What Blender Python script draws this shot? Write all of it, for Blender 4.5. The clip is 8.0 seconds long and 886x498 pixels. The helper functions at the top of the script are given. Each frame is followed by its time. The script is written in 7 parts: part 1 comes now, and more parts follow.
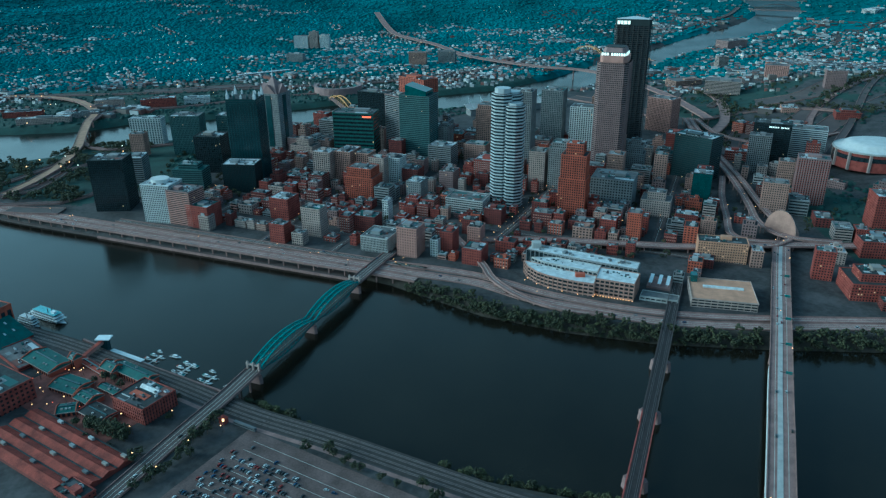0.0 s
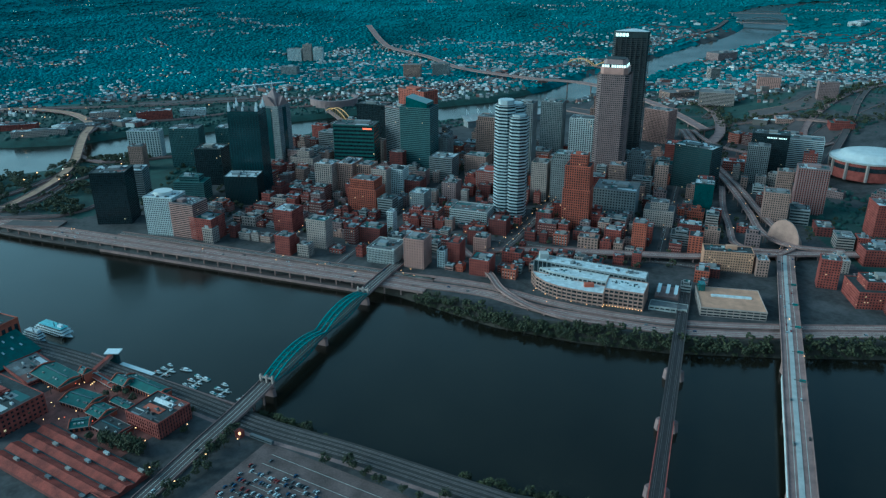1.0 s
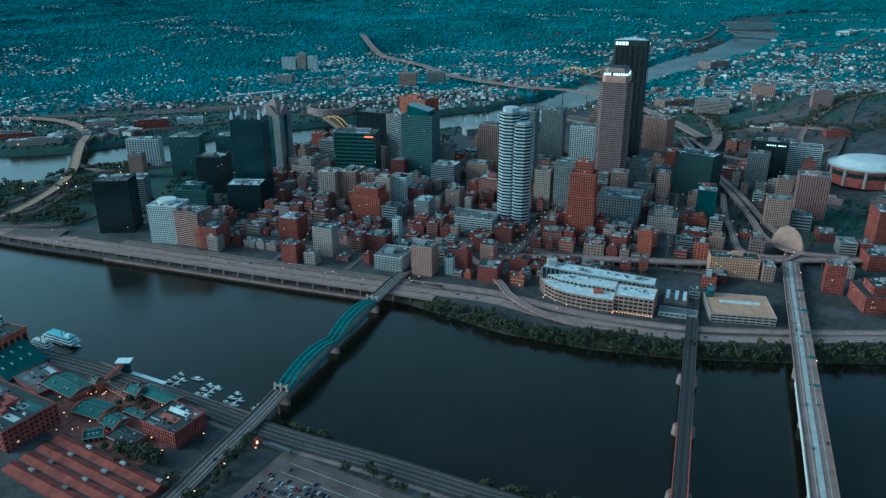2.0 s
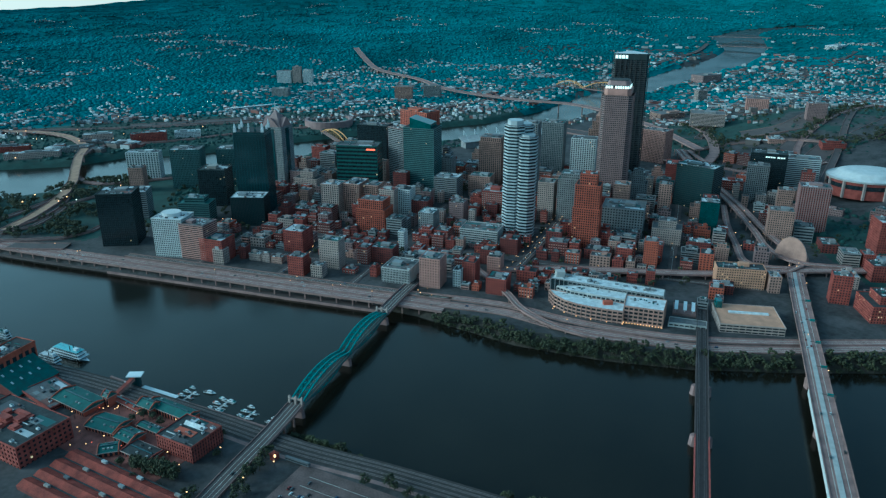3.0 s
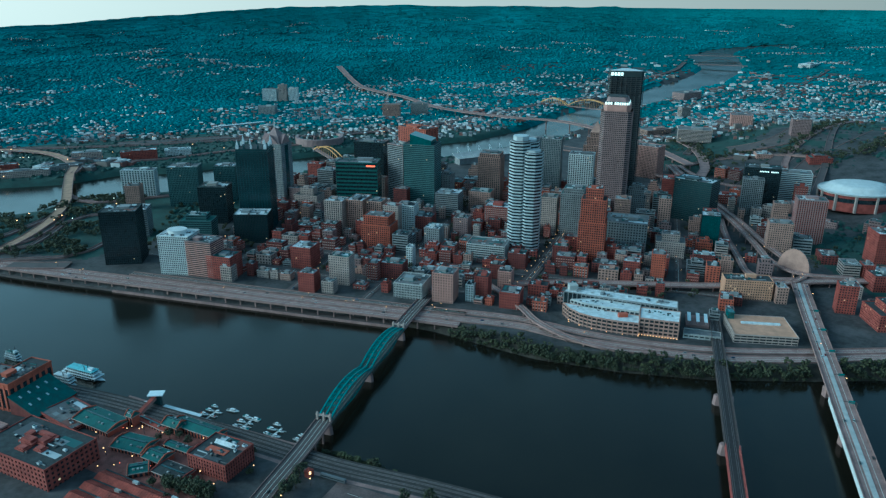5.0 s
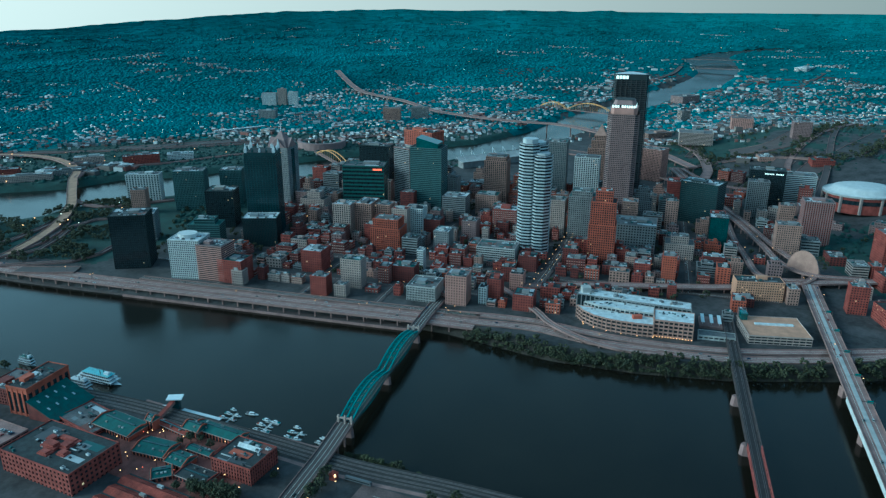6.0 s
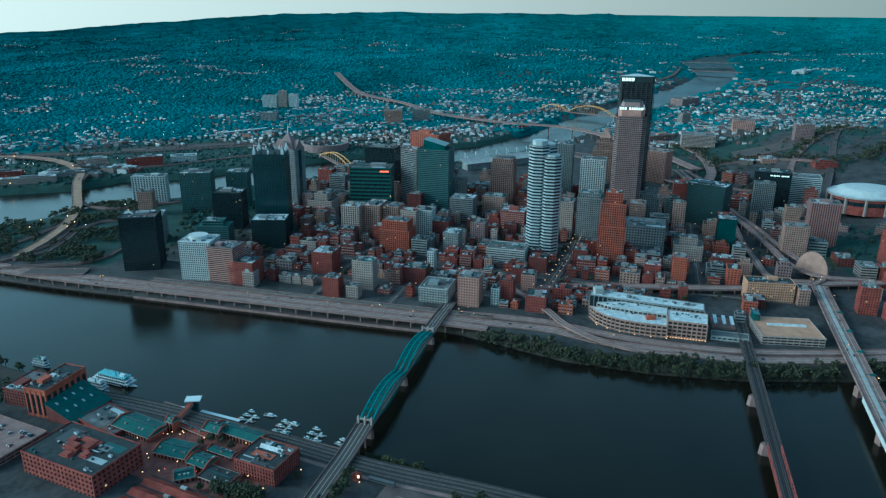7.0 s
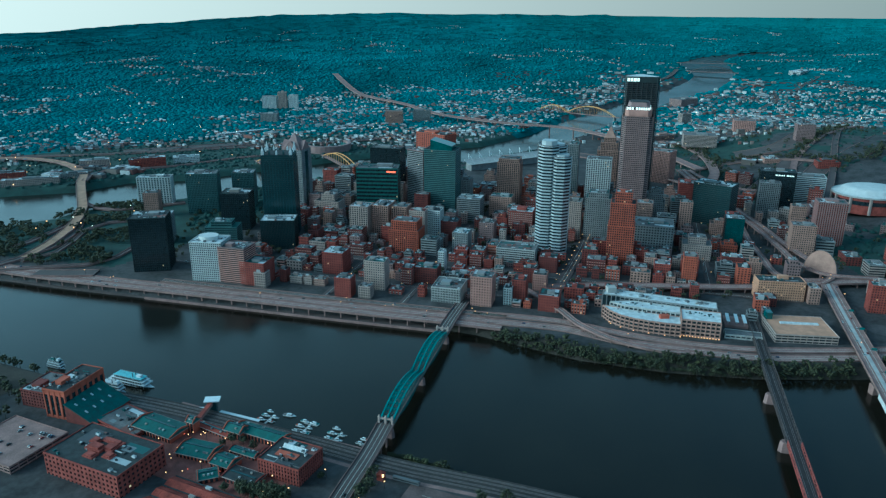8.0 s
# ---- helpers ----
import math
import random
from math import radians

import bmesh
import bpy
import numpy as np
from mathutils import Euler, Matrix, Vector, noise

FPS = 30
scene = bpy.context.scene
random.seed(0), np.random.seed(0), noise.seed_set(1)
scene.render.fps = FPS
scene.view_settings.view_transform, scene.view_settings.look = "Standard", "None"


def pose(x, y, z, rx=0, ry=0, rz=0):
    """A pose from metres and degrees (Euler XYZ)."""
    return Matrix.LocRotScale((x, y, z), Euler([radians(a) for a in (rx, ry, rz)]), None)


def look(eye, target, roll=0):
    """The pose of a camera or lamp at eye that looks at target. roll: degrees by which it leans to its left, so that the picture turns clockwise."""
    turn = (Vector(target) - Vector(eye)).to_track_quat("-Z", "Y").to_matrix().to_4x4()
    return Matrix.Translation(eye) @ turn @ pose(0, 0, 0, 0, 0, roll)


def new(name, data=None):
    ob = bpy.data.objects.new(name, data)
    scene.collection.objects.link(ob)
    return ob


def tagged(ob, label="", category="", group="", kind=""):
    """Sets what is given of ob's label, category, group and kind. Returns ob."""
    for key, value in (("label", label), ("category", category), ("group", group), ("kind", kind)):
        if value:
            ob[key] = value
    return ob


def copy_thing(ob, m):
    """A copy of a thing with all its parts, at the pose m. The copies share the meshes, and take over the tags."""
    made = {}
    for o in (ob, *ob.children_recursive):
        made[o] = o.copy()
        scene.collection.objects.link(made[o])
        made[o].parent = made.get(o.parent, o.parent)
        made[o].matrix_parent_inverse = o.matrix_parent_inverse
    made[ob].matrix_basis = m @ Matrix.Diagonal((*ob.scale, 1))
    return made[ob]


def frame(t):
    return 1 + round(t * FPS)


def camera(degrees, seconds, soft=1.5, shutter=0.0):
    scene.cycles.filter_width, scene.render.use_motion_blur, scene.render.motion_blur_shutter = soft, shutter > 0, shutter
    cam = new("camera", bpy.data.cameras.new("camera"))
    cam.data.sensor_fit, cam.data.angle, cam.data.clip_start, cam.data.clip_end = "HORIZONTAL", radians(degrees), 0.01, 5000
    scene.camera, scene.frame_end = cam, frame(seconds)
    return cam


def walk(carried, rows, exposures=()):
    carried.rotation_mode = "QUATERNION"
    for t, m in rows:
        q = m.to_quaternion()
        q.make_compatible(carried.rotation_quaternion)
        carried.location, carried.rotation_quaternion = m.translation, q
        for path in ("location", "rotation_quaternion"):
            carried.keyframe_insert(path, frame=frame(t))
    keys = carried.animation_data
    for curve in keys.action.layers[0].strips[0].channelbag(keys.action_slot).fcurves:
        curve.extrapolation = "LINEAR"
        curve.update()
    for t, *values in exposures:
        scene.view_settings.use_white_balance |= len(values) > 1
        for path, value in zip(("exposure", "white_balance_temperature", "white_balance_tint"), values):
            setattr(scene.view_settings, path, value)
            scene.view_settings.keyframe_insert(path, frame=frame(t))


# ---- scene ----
cam = camera(62.6, 8.0, soft=1.3)
PATH = [
    (0, (6.637, -0.368, 428.386), (6.606, 1.468, 427.594), -0.4),
    (0.5, (-7.263, -0.862, 427.983), (-7.276, 0.98, 427.205), -0.4),
    (1, (-20.947, -1.12, 427.392), (-20.943, 0.729, 426.63), -0.3),
    (1.5, (-34.963, -1.216, 426.477), (-34.942, 0.638, 425.728), -0.2),
    (3, (-75.204, -1.484, 424.549), (-75.136, 0.386, 423.842), -0.0),
    (3.5, (-89.058, -1.934, 423.597), (-88.971, -0.054, 422.92), 0.1),
    (4, (-102.669, -2.36, 422.906), (-102.557, -0.479, 422.236), 0.1),
    (4.5, (-116.5, -2.427, 422.433), (-116.37, -0.546, 421.766), 0.2),
    (6, (-158.38, -1.307, 419.67), (-158.218, 0.578, 419.02), 0.2),
    (6.5, (-171.64, -1.18, 419.409), (-171.469, 0.704, 418.761), 0.3),
    (7, (-184.205, -0.845, 418.439), (-184.027, 1.04, 417.796), 0.3),
    (7.5, (-197.228, -0.543, 417.954), (-197.041, 1.342, 417.312), 0.3),
    (8, (-211.147, 0.077, 417.033), (-210.951, 1.961, 416.393), 0.3),
]
walk(cam, [(t, look(eye, target, roll)) for t, eye, target, roll in PATH], [(0, 1.34, 4070, -30), (8, 1.38, 4050, -30)])

# ---- light ----
world = bpy.data.worlds.new("sky")
world.use_nodes = True
scene.world = world
wn, wl = world.node_tree.nodes, world.node_tree.links
sky = wn.new("ShaderNodeTexSky")
sky.sky_type, sky.sun_disc = "NISHITA", False
sky.sun_elevation, sky.sun_rotation = radians(12), radians(-90)
sky.air_density, sky.dust_density, sky.ozone_density = 1.0, 2.5, 3.0
# thin even cloud over the clear sky: pale at the horizon, darker overhead
where = wn.new("ShaderNodeTexCoord")
split = wn.new("ShaderNodeSeparateXYZ")
wl.new(where.outputs["Generated"], split.inputs[0])
cloud = wn.new("ShaderNodeValToRGB")
cloud.color_ramp.elements[0].position, cloud.color_ramp.elements[0].color = 0.0, (0.95, 0.70, 0.56, 1)
cloud.color_ramp.elements[1].position, cloud.color_ramp.elements[1].color = 0.8, (0.21, 0.24, 0.236, 1)
for at, tone in ((0.035, (1.0, 0.70, 0.48, 1)), (0.16, (0.72, 0.69, 0.62, 1)), (0.40, (0.57, 0.59, 0.56, 1)), (0.58, (0.245, 0.268, 0.258, 1))):
    cloud.color_ramp.elements.new(at).color = tone
wl.new(split.outputs["Z"], cloud.inputs[0])
veil = wn.new("ShaderNodeVectorMath")
veil.operation = "MULTIPLY_ADD"
veil.inputs[1].default_value = (0.5, 0.5, 0.5)
thick = wn.new("ShaderNodeVectorMath")
thick.operation = "SCALE"
wl.new(cloud.outputs[0], thick.inputs[0])
# the sky is brighter towards the evening sun in the west
dusk = wn.new("ShaderNodeMapRange")
dusk.inputs["From Min"].default_value, dusk.inputs["From Max"].default_value = -1, 1
dusk.inputs["To Min"].default_value, dusk.inputs["To Max"].default_value = 8.0, 1.0
wl.new(split.outputs["X"], dusk.inputs["Value"])
wl.new(dusk.outputs[0], thick.inputs["Scale"])
wl.new(sky.outputs[0], veil.inputs[0])
wl.new(thick.outputs[0], veil.inputs[2])
wl.new(veil.outputs[0], wn["Background"].inputs[0])
wn["Background"].inputs[1].default_value = 0.07
sun = new("sun", bpy.data.lights.new("sun", "SUN"))
sun.data.energy, sun.data.angle, sun.data.color = 0.85, radians(30), (1.0, 0.84, 0.74)
sun.matrix_world = look((0, 0, 900), (0.93, 0.08, 900 - 0.42))

# ---- far distance: beyond FAR_START the land is drawn in towards the eye, so that it ends before the lens's limit ----
EX, EY, EZ = -100.0, 0.0, 422.0
FAR_START, FAR_SPAN = 2300.0, 2500.0


def drawn_in(x, y):
    r = np.hypot(np.asarray(x) - EX, np.asarray(y) - EY) + 1e-6
    over = np.maximum(r - FAR_START, 0)
    return np.where(r > FAR_START, (FAR_START + FAR_SPAN * (1 - np.exp(-over / FAR_SPAN))) / r, 1.0)


def far_place(x, y, z):
    s = drawn_in(x, y)
    return EX + (x - EX) * s, EY + (y - EY) * s, EZ + (z - EZ) * s, s


MON = [(-2600, 1574), (-1100, 1244), (-729, 1106), (-549, 1035), (-371, 973), (-149, 902), (-79, 866), (38, 782), (136, 741),
       (234, 716), (350, 704), (483, 698), (1200, 660), (2800, 420), (2800, 60), (1200, 290), (500, 395), (121, 472), (5, 504),
       (-101, 552), (-201, 612), (-295, 655), (-450, 735), (-519, 770), (-665, 849), (-1100, 1030), (-2600, 1250)]
ALLEGHENY = [(-2600, 1440), (-954, 1420), (-891, 1426), (-839, 1460), (-815, 1510), (-734, 1556), (-627, 1600), (-303, 1800),
             (57, 1950), (345, 2150), (640, 2540), (863, 2829), (1155, 3201), (1326, 3400), (1500, 3560), (1700, 3860), (1878, 4141),
             (2118, 4619), (2330, 5120), (2440, 5480), (2690, 5840), (2927, 6060), (3300, 6330), (3900, 6700), (3900, 6860), (3306, 6600),
             (2817, 6250), (2560, 6040), (2278, 5660), (2060, 5330), (1960, 5050), (1890, 4751), (1739, 4330), (1606, 4090),
             (1404, 3790), (1139, 3480), (1013, 3300), (755, 2950), (546, 2700), (331, 2381),
             (145, 2190), (-307, 1990), (-651, 1800), (-785, 1785), (-881, 1700), (-1033, 1671), (-2600, 1640)]


def depth_in(poly, x, y):
    """Distance from the shore, positive over the water."""
    x, y = np.asarray(x, float), np.asarray(y, float)
    inside, best = np.zeros(x.shape, bool), np.full(x.shape, 1e9)
    for (ax, ay), (bx, by) in zip(poly, poly[1:] + poly[:1]):
        dx, dy = bx - ax, by - ay
        k = np.clip(((x - ax) * dx + (y - ay) * dy) / (dx * dx + dy * dy), 0, 1)
        best = np.minimum(best, np.hypot(x - ax - k * dx, y - ay - k * dy))
        if ay != by:
            inside ^= ((ay > y) != (by > y)) & (x < (bx - ax) * (y - ay) / (by - ay) + ax)
    return np.where(inside, best, -best)


def ease(v):
    v = np.clip(v, 0, 1)
    return v * v * (3 - 2 * v)


def rough(x, y, size, seed=0.0):
    """Smooth repeatable unevenness between -1 and 1."""
    x, y = np.asarray(x) / size, np.asarray(y) / size
    return (np.sin(1.7 * x + 2.3 * np.sin(0.9 * y + seed)) + np.sin(2.1 * y - 1.9 * np.sin(0.8 * x + 1.3 * seed))
            + 0.6 * np.sin(3.9 * x + 2.7 * y + seed) + 0.5 * np.sin(4.7 * y - 3.3 * x + 2 * seed)) / 3.1


def land(x, y):
    """Height of the ground over the river."""
    x, y = np.asarray(x, float), np.asarray(y, float)
    z = 12 + 0 * x
    z = z + 46 * ease((x - 620) / 420) * ease((y - 1000) / 260) * (1 - ease((y - 2150) / 500))
    z = z + 34 * np.exp(-((x - 1250) / 450) ** 2 - ((y - 1800) / 300) ** 2)
    r = np.hypot(x - EX, y - EY)
    z = z + ease((r - 2700) / 2600) * (30 + 46 * rough(x, y, 1100, 1.0) + 26 * rough(x, y, 420, 4.0)) * (1 - 0.8 * ease((x - 300) / 500) * ease((3.3 * x + 900 - y) / 900)) * ease((-depth_in(ALLEGHENY, x, y) - 80) / 500)
    west = ease((np.degrees(np.arctan2(EX - x, y - EY)) - 2) / 30)
    z = z - west * np.maximum(r - 7000, 0) * 0.035
    shore = np.maximum(depth_in(MON, x, y), depth_in(ALLEGHENY, x, y))
    return z + (-5 - z) * ease((shore + 22) / 28)


def ground_at(x, y):
    return float(land(np.array([x]), np.array([y]))[0])


# ---- materials ----
def material(name, colour, rough_=0.8, metal=0.0, vary=0.25, size=3.0, fine=0.4, bump=0.0, glow=0.0, hue=None, per="none", spec=0.5):
    m = bpy.data.materials.new(name)
    m.use_nodes = True
    n, k = m.node_tree.nodes, m.node_tree.links
    b = n["Principled BSDF"]
    b.inputs["Roughness"].default_value, b.inputs["Metallic"].default_value = rough_, metal
    b.inputs["Specular IOR Level"].default_value = spec
    if glow:
        b.inputs["Emission Color"].default_value = (*colour, 1)
        b.inputs["Emission Strength"].default_value = glow
        b.inputs["Base Color"].default_value = (*colour, 1)
        return m
    co = n.new("ShaderNodeTexCoord")
    big, small = n.new("ShaderNodeTexNoise"), n.new("ShaderNodeTexNoise")
    big.inputs["Scale"].default_value, small.inputs["Scale"].default_value = 1 / size, 1 / fine
    big.inputs["Detail"].default_value, small.inputs["Detail"].default_value = 3, 2
    k.new(co.outputs["Object"], big.inputs["Vector"])
    k.new(co.outputs["Object"], small.inputs["Vector"])
    add = n.new("ShaderNodeMath")
    add.operation = "MULTIPLY_ADD"
    add.inputs[1].default_value = 0.5
    k.new(small.outputs["Fac"], add.inputs[0])
    k.new(big.outputs["Fac"], add.inputs[2])
    ramp = n.new("ShaderNodeMapRange")
    ramp.inputs["From Min"].default_value, ramp.inputs["From Max"].default_value = 0.5, 1.0
    ramp.inputs["To Min"].default_value, ramp.inputs["To Max"].default_value = 0, 1
    k.new(add.outputs[0], ramp.inputs["Value"])
    mix = n.new("ShaderNodeMix")
    mix.data_type = "RGBA"
    lo = [c * (1 - vary) for c in colour]
    hi = [min(1, c * (1 + vary)) for c in (hue or colour)]
    mix.inputs["A"].default_value, mix.inputs["B"].default_value = (*lo, 1), (*hi, 1)
    k.new(ramp.outputs[0], mix.inputs["Factor"])
    out = mix.outputs["Result"]
    if per != "none":
        src = n.new("ShaderNodeObjectInfo").outputs["Random"] if per == "object" else n.new("ShaderNodeNewGeometry").outputs["Random Per Island"]
        rm = n.new("ShaderNodeMapRange")
        rm.inputs["To Min"].default_value, rm.inputs["To Max"].default_value = (0.78, 1.2) if vary < 0.45 else (0.55, 1.35)
        k.new(src, rm.inputs["Value"])
        hs = n.new("ShaderNodeHueSaturation")
        k.new(rm.outputs[0], hs.inputs["Value"])
        k.new(out, hs.inputs["Color"])
        out = hs.outputs["Color"]
    k.new(out, b.inputs["Base Color"])
    if bump:
        bm_ = n.new("ShaderNodeBump")
        bm_.inputs["Strength"].default_value, bm_.inputs["Distance"].default_value = bump, fine
        k.new(small.outputs["Fac"], bm_.inputs["Height"])
        k.new(bm_.outputs[0], b.inputs["Normal"])
    return m


def palette(name, colours, rough_=0.7, metal=0.0, per="object", vary=0.2, spec=0.5):
    """One of several colours for each object or each loose piece."""
    m = material(name, colours[0], rough_, metal, vary, spec=spec)
    n, k = m.node_tree.nodes, m.node_tree.links
    src = n.new("ShaderNodeObjectInfo").outputs["Random"] if per == "object" else n.new("ShaderNodeNewGeometry").outputs["Random Per Island"]
    ramp = n.new("ShaderNodeValToRGB")
    ramp.color_ramp.interpolation = "CONSTANT"
    el = ramp.color_ramp.elements
    while len(el) < len(colours):
        el.new(0.5)
    for i, c in enumerate(colours):
        el[i].position, el[i].color = i / len(colours), (*c, 1)
    k.new(src, ramp.inputs[0])
    noise_ = n.new("ShaderNodeTexNoise")
    noise_.inputs["Scale"].default_value = 0.4
    mix = n.new("ShaderNodeMix")
    mix.data_type, mix.blend_type = "RGBA", "MULTIPLY"
    mix.inputs["Factor"].default_value = vary * 2
    k.new(ramp.outputs[0], mix.inputs["A"])
    k.new(noise_.outputs["Fac"], mix.inputs["B"])
    k.new(mix.outputs["Result"], n["Principled BSDF"].inputs["Base Color"])
    return m


CITY = material("city_ground", (0.052, 0.047, 0.048), 0.9, vary=0.65, size=28, fine=5)
# distance haze is put into the blue-teal of wooded and suburb ground
HAZY_WOOD_FLOOR = material("hazy_wooded_ground", (0.033, 0.140, 0.156), 0.95, vary=0.44, size=420, fine=9, spec=0.1)
SOIL = material("bank_soil", (0.045, 0.036, 0.028), 0.95, vary=0.4, size=12, fine=2)
HAZY_SUBURB = material("hazy_suburb_ground", (0.040, 0.122, 0.132), 0.95, vary=0.45, size=55, fine=8, spec=0.1)
ASPHALT = material("asphalt", (0.088, 0.066, 0.063), 0.85, vary=0.25, size=30, fine=2)
CONCRETE = material("concrete", (0.25, 0.155, 0.138), 0.85, vary=0.3, size=12, fine=1.5)
PALE_CONCRETE = material("pale_concrete", (0.42, 0.40, 0.385), 0.8, vary=0.2, size=10, fine=1.5)
LINE = material("road_paint", (0.6, 0.58, 0.52), 0.7, vary=0.25, size=5)
BRICK = material("red_brick", (0.215, 0.040, 0.030), 0.85, vary=0.3, size=9, fine=0.8, hue=(0.25, 0.062, 0.046))
BRICK_DARK = material("dark_brick", (0.14, 0.034, 0.028), 0.85, vary=0.35, size=9, fine=0.8)
ORANGE = material("orange_brick", (0.36, 0.09, 0.05), 0.8, vary=0.25, size=12, fine=0.8)
TAN = material("tan_stone", (0.36, 0.215, 0.17), 0.8, vary=0.25, size=10, fine=0.8)
WARM_TAN = material("warm_tan_brick", (0.50, 0.27, 0.17), 0.8, vary=0.22, size=10, fine=0.8)
CREAM = material("cream_stone", (0.39, 0.30, 0.265), 0.8, vary=0.2, size=10, fine=0.8)
GREY = material("grey_stone", (0.235, 0.225, 0.225), 0.8, vary=0.25, size=10, fine=0.8)
WHITE = material("white_facade", (0.60, 0.59, 0.58), 0.65, vary=0.12, size=10, fine=0.8)
PINK = material("pink_granite", (0.42, 0.225, 0.185), 0.6, vary=0.2, size=12, fine=0.8)
BROWN = material("brown_granite", (0.25, 0.16, 0.152), 0.6, vary=0.2, size=14, fine=0.8)
GREEN_GREY = material("grey_green_steel", (0.085, 0.135, 0.135), 0.5, vary=0.25, size=14, fine=0.8)
BLACK = material("black_metal_cladding", (0.018, 0.027, 0.03), 0.45, vary=0.3, size=12, fine=0.8)
RUST = material("weathered_steel", (0.034, 0.031, 0.033), 0.6, vary=0.3, size=14, fine=0.8)
TEAL = material("teal_painted_steel", (0.022, 0.16, 0.16), 0.6, vary=0.25, size=8, fine=0.8)
TEAL_ROOF = material("green_copper_roof", (0.028, 0.095, 0.085), 0.65, vary=0.35, size=6, fine=0.8)
GLASS = material("dark_window_glass", (0.02, 0.028, 0.033), 0.12, vary=0.4, size=6, fine=3, spec=0.7)
BLUE_GLASS = material("blue_green_glass", (0.022, 0.052, 0.058), 0.14, vary=0.35, size=30, fine=4, spec=0.8)
GREEN_GLASS = material("teal_green_glass", (0.015, 0.085, 0.085), 0.12, vary=0.4, size=10, fine=4, spec=0.8)
ROOF = palette("flat_roof_membrane", [(0.20, 0.19, 0.19), (0.08, 0.08, 0.09), (0.42, 0.42, 0.43), (0.14, 0.11, 0.10), (0.26, 0.26, 0.27), (0.05, 0.055, 0.06)], 0.85, vary=0.35)
ROOF_PALE = material("pale_roof_membrane", (0.60, 0.605, 0.615), 0.75, vary=0.28, size=7, fine=1.2)
ROOF_GREY = material("grey_gravel_roof", (0.15, 0.14, 0.14), 0.9, vary=0.35, size=6, fine=1.2)
ROOF_DARK = material("dark_gravel_roof", (0.035, 0.038, 0.04), 0.9, vary=0.4, size=6, fine=1.2)
UNIT = palette("roof_machine_metal", [(0.35, 0.36, 0.37), (0.55, 0.55, 0.55), (0.18, 0.18, 0.19), (0.40, 0.36, 0.33)], 0.6, 0.3)
UNIT_MIX = palette("roof_clutter_metal", [(0.30, 0.31, 0.32), (0.62, 0.63, 0.64), (0.06, 0.065, 0.07), (0.16, 0.15, 0.15), (0.05, 0.13, 0.13), (0.22, 0.10, 0.08), (0.75, 0.76, 0.78), (0.10, 0.10, 0.11)], 0.7, 0.1, per="island")
SIGN = material("lit_sign", (1.0, 0.93, 0.78), glow=0.42)
LAMP = material("sodium_lamp_glow", (1.0, 0.42, 0.15), glow=1.3)
LAMP_WHITE = material("white_lamp_glow", (1.0, 0.85, 0.62), glow=1.4)
LIT = material("lit_window", (1.0, 0.58, 0.28), glow=0.22)
RED_GLOW = material("red_tail_glow", (1.0, 0.12, 0.05), glow=0.7)
STEEL = material("dark_bridge_steel", (0.075, 0.055, 0.052), 0.7, vary=0.4, size=5, fine=0.7)
RED_STEEL = material("rusty_red_steel", (0.30, 0.07, 0.055), 0.75, vary=0.4, size=5, fine=0.7)
BARK = material("bark", (0.09, 0.065, 0.05), 0.95, vary=0.3, size=1)
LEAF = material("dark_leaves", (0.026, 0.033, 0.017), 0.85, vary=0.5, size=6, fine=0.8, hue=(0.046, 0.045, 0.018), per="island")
# leaf colour lifted towards blue-teal to stand for haze over far hills
HAZY_LEAF = material("hazy_far_woods", (0.034, 0.150, 0.168), 0.95, vary=0.44, size=420, fine=9, per="island", spec=0.1)
GRASS = material("grass", (0.06, 0.09, 0.05), 0.95, vary=0.35, size=15, fine=2)
GRAVEL = material("rail_ballast", (0.042, 0.034, 0.032), 0.95, vary=0.35, size=5, fine=0.7)
RAIL = material("rail_steel", (0.30, 0.25, 0.24), 0.5, 0.6, vary=0.3)
TILE_RED = material("red_metal_roof", (0.19, 0.030, 0.018), 0.8, vary=0.4, size=9, fine=1.0, hue=(0.23, 0.045, 0.028))
BOAT_WHITE = material("white_boat_paint", (0.75, 0.76, 0.77), 0.35, vary=0.1)
CAR_PAINT = palette("car_paint", [(0.6, 0.62, 0.63), (0.03, 0.03, 0.035), (0.3, 0.31, 0.33), (0.75, 0.75, 0.75), (0.25, 0.03, 0.025), (0.03, 0.07, 0.16), (0.12, 0.12, 0.13)], 0.3, 0.3, vary=0.05)
TYRE = material("tyre_rubber", (0.02, 0.02, 0.02), 0.9, vary=0.2)
HOUSE_WALL = palette("house_walls", [(0.42, 0.41, 0.40), (0.26, 0.11, 0.09), (0.78, 0.76, 0.74), (0.30, 0.24, 0.21), (0.16, 0.13, 0.12), (0.50, 0.50, 0.51)], 0.85, per="island")
HOUSE_ROOF = palette("house_roofs", [(0.14, 0.14, 0.15), (0.30, 0.30, 0.31), (0.20, 0.11, 0.10), (0.70, 0.70, 0.71), (0.09, 0.10, 0.11), (0.45, 0.45, 0.46)], 0.85, per="island")

GRASS_PARK = material("park_grass", (0.025, 0.05, 0.041), 0.95, vary=0.4, size=25, fine=3)
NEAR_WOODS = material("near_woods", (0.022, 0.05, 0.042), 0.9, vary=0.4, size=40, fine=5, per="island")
WATER = material("river_water", (0.011, 0.0095, 0.0065), 0.08, vary=0.3, size=90, fine=9, bump=0.0, spec=0.25)
_n, _k = WATER.node_tree.nodes, WATER.node_tree.links
_co = _n.new("ShaderNodeTexCoord")
_w1, _w2 = _n.new("ShaderNodeTexNoise"), _n.new("ShaderNodeTexNoise")
